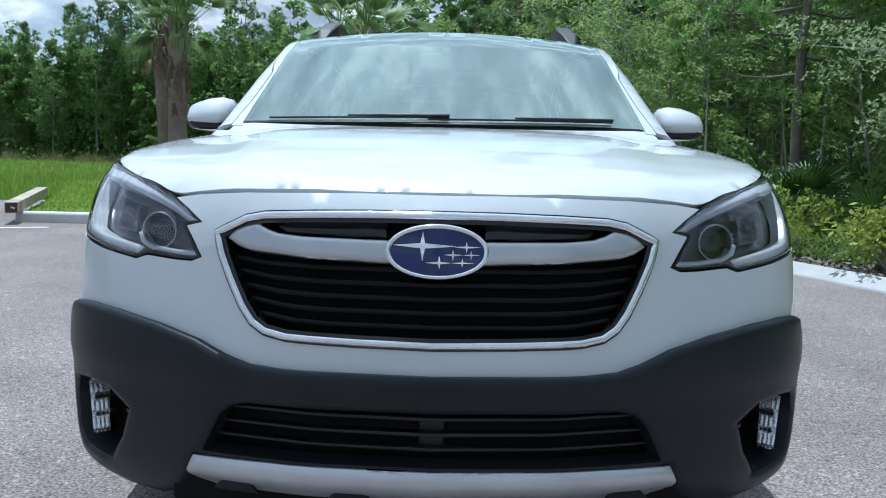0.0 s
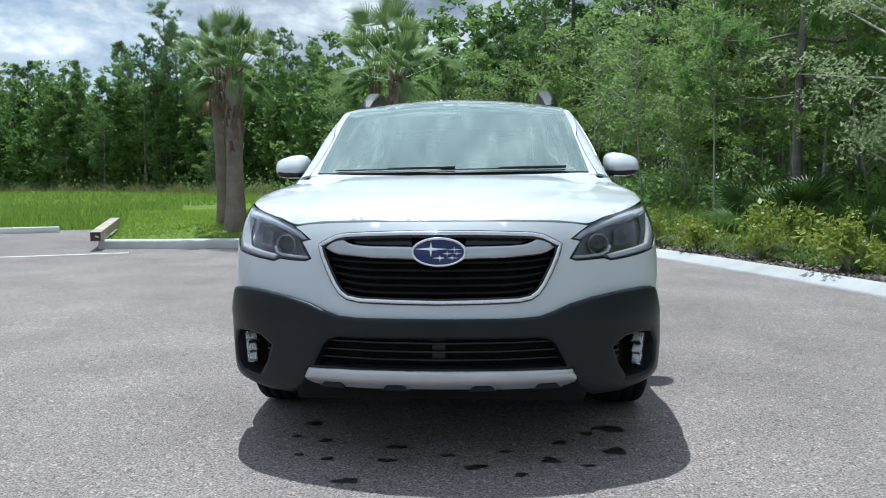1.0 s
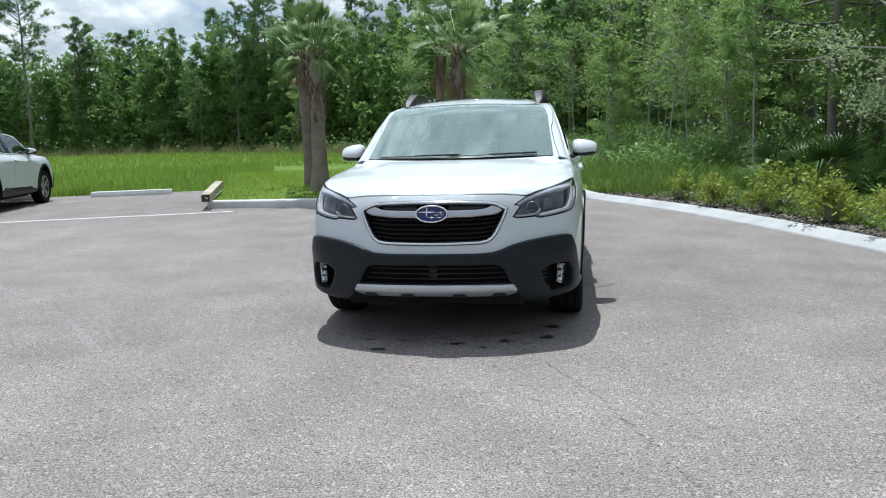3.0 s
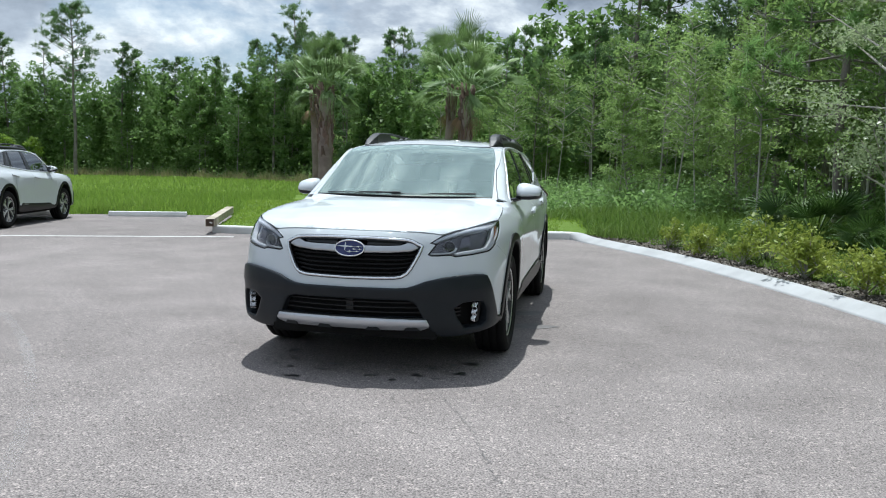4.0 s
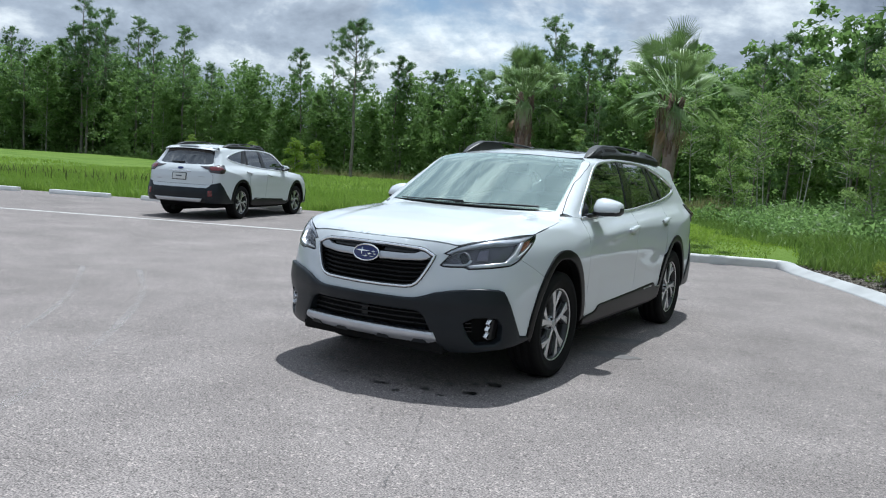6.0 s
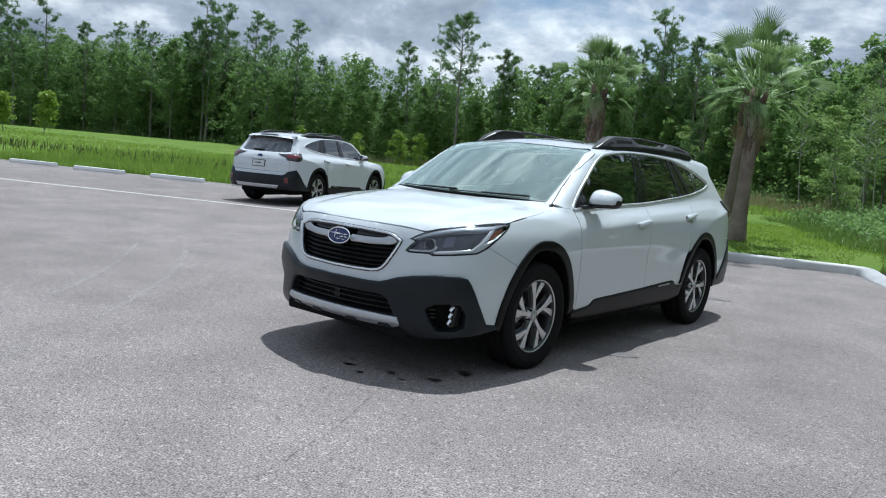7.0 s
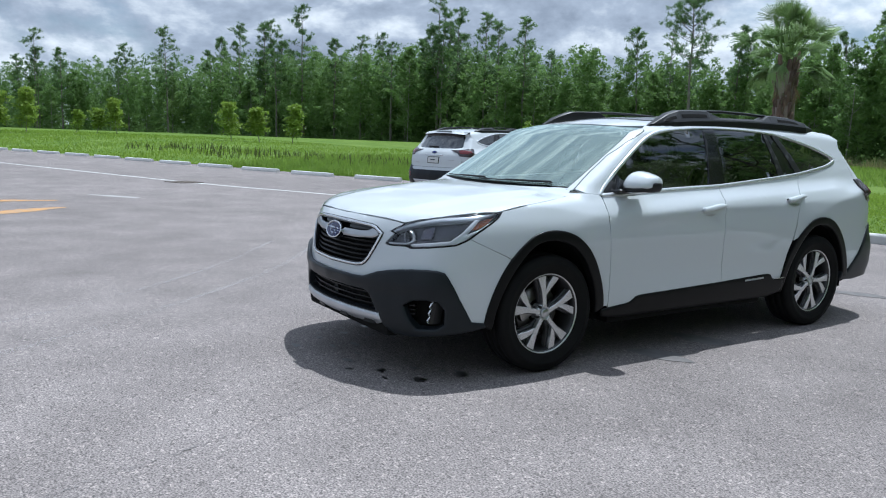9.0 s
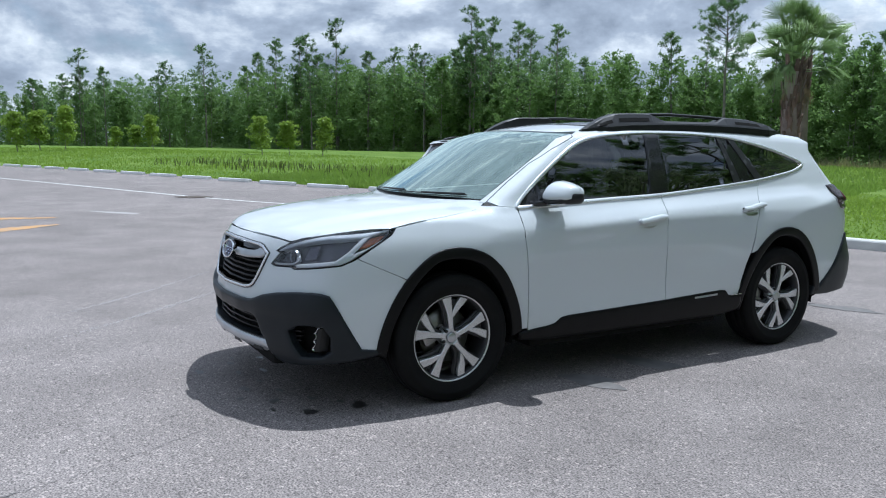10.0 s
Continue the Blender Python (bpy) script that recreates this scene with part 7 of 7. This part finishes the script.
rc_side = rs([(0.60, 0.655), (0.66, 0.69), (0.70, 0.745)]) + ss([(3.56, 0.79), (3.48, 0.70), (3.36, 0.545), (3.20, 0.405), (3.12, 0.41), (3.10, 0.345), (3.3, 0.335), (3.5, 0.345)]) + rs([(0.60, 0.35), (0.60, 0.45)])
pair("rear_cladding", panel(rc_side, "wrap", 0.03, off=0.012, edge=0.010, skirt=0.04), M_CLAD, car, "dark grey rear corner cladding")
shell("rear_cladding", panel([(-0.615, 0.66), (0.615, 0.66), (0.615, 0.42), (-0.615, 0.42)], "rear", 0.04, off=0.014, edge=0.01, skirt=0.03), M_CLAD, car, "dark grey rear bumper cladding")
shell("rear_skid", panel([(-0.55, 0.445), (0.55, 0.445), (0.50, 0.375), (-0.50, 0.375)], "rear", 0.03, off=0.026, edge=0.01, skirt=0.03), M_SKID, car, "silver rear skid strip")
shell("rear_valance", panel([(-0.66, 0.44), (0.66, 0.44), (0.60, 0.345), (-0.60, 0.345)], "rear", 0.05, off=0.0, skirt=0.03), M_BLACK, car)
pair("rear_reflector", panel([(0.66, 0.60), (0.74, 0.62), (0.745, 0.50), (0.67, 0.49)], "rear", 0.03, off=0.016, edge=0.004), M_RED, car)
tl = rs([(0.40, 1.115), (0.55, 1.118), (0.68, 1.135)]) + ss([(3.48, 1.150), (3.42, 1.158), (3.345, 1.152), (3.372, 1.09), (3.41, 1.03), (3.448, 0.985), (3.52, 0.968)]) + rs([(0.66, 0.985), (0.60, 1.045), (0.50, 1.075)])
for mirrored in (False, True):
    t = shell("tail_lamp", panel(tl, "wrap", 0.025, off=0.01, edge=0.01, skirt=0.03), M_SMOKE, car, "dark smoked red tail lamp", mirrored)
    shell("brake_light", panel(rs([(0.60, 1.10), (0.70, 1.11)]) + ss([(3.47, 1.10), (3.46, 1.03)]) + rs([(0.67, 1.03), (0.63, 1.06)]), "wrap", 0.025, off=0.014, edge=0.004, skirt=0.01), M_RED, t, "", mirrored)
plate_f = shell("plate_frame", panel([(-0.17, 0.96), (0.17, 0.96), (0.17, 0.81), (-0.17, 0.81)], "rear", 0.04, off=0.006, edge=0.006, skirt=0.02), M_BLACK, car)
plate = shell("number_plate", panel([(-0.15, 0.945), (0.15, 0.945), (0.15, 0.825), (-0.15, 0.825)], "rear", 0.04, off=0.010, skirt=0.004), M_PLATE, car, "white temporary number plate")
shell("plate_bar", panel([(-0.07, 0.90), (0.07, 0.90), (0.07, 0.88), (-0.07, 0.88)], "rear", 0.03, off=0.013, skirt=0.002), M_PLATE_INK, plate)
oval = [(0.09 * math.cos(a), 1.055 + 0.024 * math.sin(a)) for a in np.linspace(0, 6.28, 24, endpoint=False)]
shell("rear_badge", panel([(0.75 * x, z) for x, z in oval], "rear", 0.02, off=0.012, edge=0.004), M_BLUE, car)
shell("rear_mark", panel([(0.44, 0.83), (0.56, 0.83), (0.56, 0.81), (0.44, 0.81)], "rear", 0.03, off=0.006), M_SATIN, car)
shell("rear_mark", panel([(-0.56, 0.90), (-0.42, 0.90), (-0.42, 0.885), (-0.56, 0.885)], "rear", 0.03, off=0.006), M_SATIN, car)
shell("handle_strip", panel([(-0.25, 1.005), (0.25, 1.005), (0.25, 0.985), (-0.25, 0.985)], "rear", 0.03, off=0.012, edge=0.006), M_CHROME, car)

# dark inner skin so that nothing shows through the joints
inner = ss([(-0.44, 0.70), (-0.30, 0.86), (0.0, 0.97), (0.25, 1.0)]) + [(S1 + y - YF, 1.04) for y in (0.6, 1.6, 2.4, 2.9)] + ss([(3.2, 1.05), (3.3, 0.5), (3.17, 0.42)])
inner += ss([(2.745 + a, b) for a, b in [(0.40, 0.55), (0.32, 0.73), (0.17, 0.86), (0.0, 0.89), (-0.17, 0.87), (-0.32, 0.76), (-0.42, 0.60), (-0.47, 0.40)]]) + ss([(2.2, 0.27), (0.55, 0.27), (0.47, 0.40), (0.42, 0.56), (0.33, 0.72), (0.2, 0.83), (0.05, 0.885), (-0.1, 0.88), (-0.25, 0.80), (-0.38, 0.66)])
pair("inner_skin", panel(inner, "wrap", 0.08, off=-0.03, skirt=0), M_LINER, car)
front_in = both(fs([(0.0, 0.88), (0.40, 0.87), (0.55, 0.86)]) + ss([(-0.60, 0.90), (-0.48, 0.72), (-0.52, 0.34)]) + fs([(0.70, 0.30), (0.0, 0.30)]))
shell("inner_front", panel(front_in, "wrap", 0.07, off=-0.09, skirt=0), M_LINER, car)
for nm, sz, at in (("underbody", (1.30, 4.1, 0.10), (0, 1.42, 0.28)), ("floor_pan", (1.66, 1.6, 0.09), (0, 1.37, 0.27)), ("undertray", (1.1, 0.5, 0.14), (0, -0.66, 0.31)), ("exhaust", (0.10, 1.4, 0.10), (0.25, 2.9, 0.20))):
    part(nm, box(bmesh.new(), sz, at, bevel=0.03), M_LINER, car)

# wheel housings
for yc in (0.0, 2.745):
    for sx in (-1, 1):
        V, F, n = [], [], 22
        for x, r in ((0.50, 0.03), (0.50, 0.425), (0.875, 0.425)):
            for k in range(n + 1):
                a = math.pi * (-0.08 + 1.16 * k / n)
                V.append((sx * x, yc + r * math.cos(a) * 0.98, 0.385 + r * math.sin(a)))
        for j in range(2):
            F += [(j * (n + 1) + k, j * (n + 1) + k + 1, (j + 1) * (n + 1) + k + 1, (j + 1) * (n + 1) + k) for k in range(n)]
        shell("wheel_housing", (V, F), M_LINER, car)


# ---------------------------------------------------------------- wheels
def lathe(profile, n=56):
    """A ring about the x axis from a profile of (x, radius)."""
    V, F, m = [], [], len(profile)
    for k in range(n):
        a = 2 * math.pi * k / n
        V += [(x, r * math.cos(a), r * math.sin(a)) for x, r in profile]
    for k in range(n):
        F += [(k * m + j, ((k + 1) % n) * m + j, ((k + 1) % n) * m + j + 1, k * m + j + 1) for j in range(m - 1)]
    return V, F


def plain_mesh(name, vf, material, smooth=True):
    me = bpy.data.meshes.new(name)
    me.from_pydata(vf[0], [], vf[1])
    me.materials.append(material)
    if smooth:
        me.polygons.foreach_set("use_smooth", np.ones(len(me.polygons), bool))
    me.update()
    return me


def slab(outline, x0, x1, bevel=0.003):
    """A flat piece: an outline in (y, z), from x0 to x1 with a chamfered outer rim."""
    bm = bmesh.new()
    f = bm.faces.new([bm.verts.new((x0, y, z)) for y, z in outline])
    r = bmesh.ops.extrude_face_region(bm, geom=[f])
    vs = [v for v in r["geom"] if isinstance(v, bmesh.types.BMVert)]
    bmesh.ops.translate(bm, vec=(x1 - x0, 0, 0), verts=vs)
    bmesh.ops.recalc_face_normals(bm, faces=bm.faces)
    top = [e for e in bm.edges if all(v in vs for v in e.verts)]
    if bevel:
        bmesh.ops.bevel(bm, geom=top, offset=bevel, segments=1, affect="EDGES")
    bmesh.ops.triangulate(bm, faces=[f for f in bm.faces if len(f.verts) > 4])
    return bm


tyre_prof = [(-0.10, 0.245), (-0.108, 0.262), (-0.114, 0.30), (-0.110, 0.335), (-0.092, 0.355), (-0.06, 0.3595), (-0.056, 0.3535), (-0.048, 0.3535), (-0.044, 0.361), (-0.006, 0.362), (-0.004, 0.355), (0.004, 0.355), (0.006, 0.362), (0.044, 0.361), (0.048, 0.3535),
             (0.056, 0.3535), (0.06, 0.3595), (0.092, 0.355), (0.104, 0.346), (0.110, 0.335), (0.1115, 0.318), (0.1145, 0.315), (0.1145, 0.298), (0.112, 0.295), (0.108, 0.265), (0.100, 0.248), (0.092, 0.243)]
tyre_me = plain_mesh("tyre", lathe(tyre_prof, 72), M_RUBBER)
barrel_me = plain_mesh("wheel", lathe([(0.080, 0.243), (0.090, 0.2455), (0.092, 0.240), (0.082, 0.230), (0.05, 0.222), (-0.02, 0.215), (-0.09, 0.225), (-0.10, 0.245)]), M_WHEEL_DARK)
lip_me = plain_mesh("rim_lip", lathe([(0.084, 0.2475), (0.0945, 0.2465), (0.0955, 0.242), (0.088, 0.2365)]), M_ALLOY)
disc_me = plain_mesh("brake_disc", lathe([(-0.012, 0.07), (-0.012, 0.155), (0.0, 0.155), (0.0, 0.07)]), M_STEEL)
hub_me = plain_mesh("hub", lathe([(0.02, 0.062), (0.066, 0.058), (0.074, 0.05), (0.076, 0.031), (0.070, 0.030)], 40), M_ALLOY)
cap_me = plain_mesh("hub_cap", lathe([(0.068, 0.0301), (0.080, 0.029), (0.083, 0.024), (0.084, 0.0005)], 32), M_SATIN)
well_me = plain_mesh("spoke_backing", lathe([(0.0, 0.06), (0.03, 0.062), (0.032, 0.068)], 40), M_WHEEL_DARK)
nut_me = plain_mesh("lug_nut", lathe([(0.05, 0.0105), (0.078, 0.010), (0.081, 0.007), (0.081, 0.0004)], 6), M_BLACK, False)
cal_bm = box(bmesh.new(), (0.07, 0.10, 0.16), (0.0, -0.12, 0.05), (20, 0, 0), 0.02)
cal_me = bpy.data.meshes.new("caliper")
cal_bm.to_mesh(cal_me)
cal_bm.free()
cal_me.materials.append(M_STEEL)


def polar(pts):
    return [(r * math.sin(radians(a)), r * math.cos(radians(a))) for a, r in pts]


arm = [(-20, 0.040), (-9, 0.085), (-7.5, 0.14), (-10, 0.20), (-11.5, 0.240), (3.5, 0.240), (4.0, 0.20), (6.5, 0.14), (9.5, 0.095), (22, 0.042)]
fork = [(7.5, 0.112), (6.4, 0.145), (12, 0.185), (18.0, 0.225), (19.0, 0.240), (31.0, 0.240), (28.5, 0.205), (21, 0.160), (13, 0.122)]
arm_dark = [(-26, 0.045), (-13, 0.10), (-12, 0.16), (-14, 0.236), (34, 0.236), (27, 0.16), (20, 0.11), (28, 0.045)]
def mesh_of(name, bm, material):
    me = bpy.data.meshes.new(name)
    bm.to_mesh(me)
    bm.free()
    me.materials.append(material)
    return me


spoke_me = mesh_of("spoke", slab(polar(arm), 0.055, 0.082, 0.0025), M_ALLOY)
fork_me = mesh_of("spoke_fork", slab(polar(fork), 0.055, 0.081, 0.0025), M_ALLOY)
back_me = mesh_of("spoke_side", slab(polar(arm_dark), 0.022, 0.052, 0.004), M_WHEEL_DARK)


def wheel(at, side, turn):
    base = part("wheel", barrel_me, None, car, "dark alloy wheel with bright machined spokes")
    base.matrix_local = Matrix.Translation(at) @ Matrix.Rotation(0 if side > 0 else math.pi, 4, "Z") @ Matrix.Rotation(turn, 4, "X")
    part("tyre", tyre_me, None, base, "black all-season tyre")
    part("rim_lip", lip_me, None, base)
    part("brake_disc", disc_me, None, base)
    part("hub", hub_me, None, base)
    part("hub_cap", cap_me, None, base)
    part("caliper", cal_me, None, base)
    for k in range(5):
        for me in (back_me, spoke_me, fork_me):
            part(me.name.split(".")[0], me, None, base).matrix_local = Matrix.Rotation(2 * math.pi * k / 5, 4, "X")
        a = 2 * math.pi * (k + 0.5) / 5
        part("lug_nut", nut_me, None, base).matrix_local = Matrix.Translation((0, 0.05 * math.sin(a), 0.05 * math.cos(a)))
    return base


for yc in (0.0, 2.745):
    for sx in (-1, 1):
        wheel((sx * 0.792, yc, 0.36), sx, radians(5 + 17 * yc))


# ---------------------------------------------------------------- mirrors, handles, wipers, rails
def blob(rings, material, name, parent, label="", mirror=False, n=20, lean=0.0):
    """A rounded body from rings (x, y, z, half-depth, half-height, squareness) along x."""
    V, F = [], []
    for x, y, z, a, b, e in rings:
        for k in range(n):
            t = 2 * math.pi * k / n
            c, s = math.cos(t), math.sin(t)
            dz = b * math.copysign(abs(s) ** e, s)
            V.append((x, y + a * math.copysign(abs(c) ** e, c) + lean * dz * (c < 0.2), z + dz))
    for j in range(len(rings) - 1):
        F += [(j * n + k, j * n + (k + 1) % n, (j + 1) * n + (k + 1) % n, (j + 1) * n + k) for k in range(n)]
    F += [tuple(reversed(range(n))), tuple(range((len(rings) - 1) * n, len(rings) * n))]
    return shell(name, (V, F), material, parent, label, mirror)


for mirrored in (False, True):
    mir = blob([(0.838, 0.712, 1.160, 0.006, 0.006, 1.0), (0.842, 0.708, 1.160, 0.050, 0.034, 0.75), (0.858, 0.700, 1.161, 0.078, 0.050, 0.72), (0.89, 0.694, 1.163, 0.092, 0.056, 0.72), (0.94, 0.698, 1.161, 0.090, 0.053, 0.72), (0.985, 0.710, 1.155, 0.080, 0.047, 0.72), (1.016, 0.722, 1.151, 0.064, 0.040, 0.70), (1.031, 0.732, 1.149, 0.044, 0.030, 0.75), (1.036, 0.736, 1.148, 0.004, 0.004, 1.0)], M_PAINT, "door_mirror", car, "white door mirror with black base", mirrored, lean=0.75)
    blob([(0.842, 0.706, 1.106, 0.078, 0.014, 0.7), (0.88, 0.700, 1.103, 0.096, 0.018, 0.65), (0.95, 0.704, 1.103, 0.096, 0.018, 0.65), (0.992, 0.712, 1.108, 0.088, 0.022, 0.7), (1.014, 0.722, 1.120, 0.070, 0.030, 0.72), (1.032, 0.732, 1.130, 0.046, 0.026, 0.8), (1.038, 0.736, 1.134, 0.020, 0.012, 0.9)], M_BLACK, "mirror_trim", mir, "black lower trim", mirrored)
    blob([(0.86, 0.694, 1.0865, 0.086, 0.0035, 0.8), (0.95, 0.698, 1.0860, 0.088, 0.004, 0.8), (1.005, 0.718, 1.093, 0.066, 0.0035, 0.8)], M_CHROME, "mirror_strip", mir, "thin chrome strip", mirrored)
    blob([(0.78, 0.60, 1.078, 0.055, 0.016, 0.7), (0.83, 0.62, 1.082, 0.058, 0.018, 0.7), (0.88, 0.66, 1.092, 0.055, 0.014, 0.7)], M_GLOSS, "mirror_foot", mir, "", mirrored)
    blob([(0.856, 0.782, 1.158, 0.006, 0.042, 0.7), (0.93, 0.784, 1.158, 0.008, 0.045, 0.7), (0.99, 0.780, 1.150, 0.006, 0.034, 0.7)], M_CHROME, "mirror_glass", mir, "mirror glass", mirrored)
    for y0, y1, z0, z1 in ((1.325, 1.565, 0.953, 0.973), (2.295, 2.535, 0.998, 1.022)):
        ym, zm = (y0 + y1) / 2, (z0 + z1) / 2
        cup = [(ym - 0.03 + 0.075 * math.cos(a), zm - 0.022 + 0.030 * math.sin(a)) for a in np.linspace(0, 6.28, 24, endpoint=False)]
        shell("handle_cup", panel(cup, "side", 0.02, off=0.0030, skirt=0.004, edge=0.002, dish=lambda v: -0.002 * (v[:, 1] > zm - 0.03)), M_SATIN, car, "", mirrored)
        grip = [(y0, z0), (y0 + 0.012, z0 - 0.014), (y0 + 0.09, z0 - 0.010), (y1 - 0.03, z1 - 0.012), (y1, z1 - 0.010), (y1 + 0.004, z1 + 0.008), (y1 - 0.05, z1 + 0.012), (y0 + 0.06, z0 + 0.016), (y0 + 0.008, z0 + 0.012)]
        hd = shell("door_handle", panel(grip, "side", 0.014, off=0.034, edge=0.010, skirt=0.018), M_PAINT, car, "white pull handle", mirrored)

def wiper(x0, x1, lift):
    xs = np.linspace(x0, x1, 12)
    zs = 1.108 + np.linspace(0.004, lift, 12)
    P = from_front(xs, zs) + normal_at(from_front(xs, zs)) * 0.010
    V, F = tube_arrays([tuple(p) for p in P], [0.0038] * 12, 6)
    w = shell("wiper", (V, F), M_BLACK, car, "black wiper blade at rest")
    arm_p = [tuple(p + np.array([0, -0.012, 0.006])) for p in P[[11, 9, 7, 5]]]
    V, F = tube_arrays(arm_p, [0.006, 0.005, 0.0045, 0.0035], 6)
    shell("wiper_arm", (V, F), M_BLACK, w)


wiper(-0.60, 0.02, 0.012)
wiper(-0.05, 0.58, 0.012)

for mirrored in (False, True):
    ks = [1.12, 1.15, 1.22, 1.30, 1.385, 1.41, 1.50, 1.60, 1.69, 1.715, 1.79, 1.82, 2.0, 2.15, 2.30, 2.33, 2.41, 2.44, 2.55, 2.68, 2.74, 2.86, 2.97, 3.05]
    hs = [0.006, 0.020, 0.056, 0.090, 0.110, 0.113, 0.112, 0.110, 0.106, 0.098, 0.052, 0.046, 0.044, 0.044, 0.046, 0.052, 0.088, 0.094, 0.094, 0.092, 0.086, 0.062, 0.034, 0.006]
    rim_y, top_z = np.array(ks), np.array(hs) * 0.82
    base = from_top(np.interp(rim_y, [1.12, 1.5, 2.8, 3.05], [0.560, 0.572, 0.572, 0.558]), rim_y, 1.2)
    V, F = [], []
    for p, h in zip(base, top_z):
        slim = min(1.0, 0.25 + min(p[1] - 1.12, 3.05 - p[1]) / 0.24)
        V += [(p[0] + dx * slim, p[1], p[2] + dz * (slim if dz < 0 else 1)) for dx, dz in ((0.070, -0.030), (0.068, 0.012), (0.062, 0.022 * min(1, h / 0.03)), (0.022 if h > 0.06 else 0.045, h * 0.93), (0.008 if h > 0.06 else 0.035, h), (-0.040, h), (-0.050, h * 0.93), (-0.052, -0.012))]
    m = len(ks)
    for j in range(m - 1):
        F += [(j * 8 + k, j * 8 + k + 1, (j + 1) * 8 + k + 1, (j + 1) * 8 + k) for k in range(7)]
    F += [tuple(range(7, -1, -1)), tuple(range((m - 1) * 8, m * 8))]
    rail = shell("roof_rail", (V, F), M_BLACK, car, "black raised roof rail", mirrored, False)
    bar_y = np.array([1.64, 1.70, 1.9, 2.2, 2.40, 2.47])
    bx, bz = np.interp(bar_y, rim_y, base[:, 0]), np.interp(bar_y, rim_y, base[:, 2])
    bar_z = bz + np.interp(bar_y, [1.64, 1.9, 2.47], [0.080, 0.082, 0.068])
    V, F = tube_arrays([(x, y, z) for x, y, z in zip(bx - 0.012, bar_y, bar_z)], [0.011] * 6, 8)
    shell("stowed_bar", (V, F), M_BLACK, rail, "thin stowed crossbar along the rail", mirrored)
    for ya, yb in ((1.235, 1.345), (1.40, 1.66), (2.50, 2.78)):
        y_s = np.linspace(ya, yb, 8)
        hh = np.interp(y_s, rim_y, top_z)
        xx, zz = np.interp(y_s, rim_y, base[:, 0]), np.interp(y_s, rim_y, base[:, 2])
        V = []
        for f in (0.42, 0.68):
            V += [(x + 0.062 - 0.040 * (f * h - 0.022) / max(h * 0.93 - 0.022, 0.01) + 0.003, y, z + f * h) for x, y, z, h in zip(xx, y_s, zz, hh)]
        F = [(k, k + 1, k + 9, k + 8) for k in range(7)]
        shell("rail_slot", (V, F), M_LINER, rail, "", mirrored)

# ---------------------------------------------------------------- cabin
dash = bmesh.new()
box(dash, (1.36, 0.42, 0.22), (0, 0.66, 0.93), (8, 0, 0), 0.06)
box(dash, (0.30, 0.30, 0.34), (0, 0.92, 0.80), (15, 0, 0), 0.05)
part("dashboard", dash, M_CABIN, car, "dark plastic dashboard")
swv, swf = [], []
for k in range(28):
    a = 2 * math.pi * k / 28
    for j in range(8):
        b = 2 * math.pi * j / 8
        r = 0.18 + 0.016 * math.cos(b)
        p = pose(0.37, 0.93, 0.98, 65, 0, 0) @ Vector((r * math.cos(a), r * math.sin(a), 0.016 * math.sin(b)))
        swv.append(tuple(p))
for k in range(28):
    swf += [(k * 8 + j, ((k + 1) % 28) * 8 + j, ((k + 1) % 28) * 8 + (j + 1) % 8, k * 8 + (j + 1) % 8) for j in range(8)]
shell("steering_wheel", (swv, swf), M_CABIN, car)
for sx in (-0.37, 0.37):
    for y0 in (1.45, 2.35):
        b = bmesh.new()
        box(b, (0.50, 0.50, 0.16), (sx, y0, 0.60), (4, 0, 0), 0.05)
        seat = part("seat", b, M_SEAT, car, "grey leather seat")
        b = bmesh.new()
        box(b, (0.48, 0.14, 0.60), (sx, y0 + 0.30, 0.90), (-16, 0, 0), 0.05)
        part("backrest", b, M_SEAT, seat)
        b = bmesh.new()
        box(b, (0.26, 0.09, 0.17), (sx, y0 + 0.40, 1.275), (-14, 0, 0), 0.04)
        part("headrest", b, M_SEAT, seat)
liner_half = [(0.0, 0.98), (0.3, 1.0), (0.44, 1.08), (0.50, 1.2), (0.50, 3.0), (0.4, 3.2), (0.0, 3.25)]
shell("headliner", panel(both(liner_half), "top", 0.08, off=-0.04, skirt=0), M_HEADLINER, car)
fl = box(bmesh.new(), (1.5, 3.0, 0.05), (0, 1.9, 0.38), bevel=0.01)
part("cabin_floor", fl, M_CABIN, car)
V, F = tube_arrays([(0, 0.90, 1.475), (0, 0.99, 1.44)], [0.02, 0.02], 8)
shell("inside_mirror", joined([(V, F), tube_arrays([(-0.12, 0.985, 1.41), (0, 0.975, 1.41), (0.12, 0.985, 1.41)], [0.035, 0.038, 0.035], 8)]), M_BLACK, car)

# the second car in the parking row, nose to its wheel stop
other = copy_thing(car, Matrix.Translation((-11.55, 9.95, 0.0)) @ Matrix.Rotation(math.pi + radians(17), 4, "Z"))
tagged(other, "white estate car seen from behind, parked nose-in before the meadow", "car")
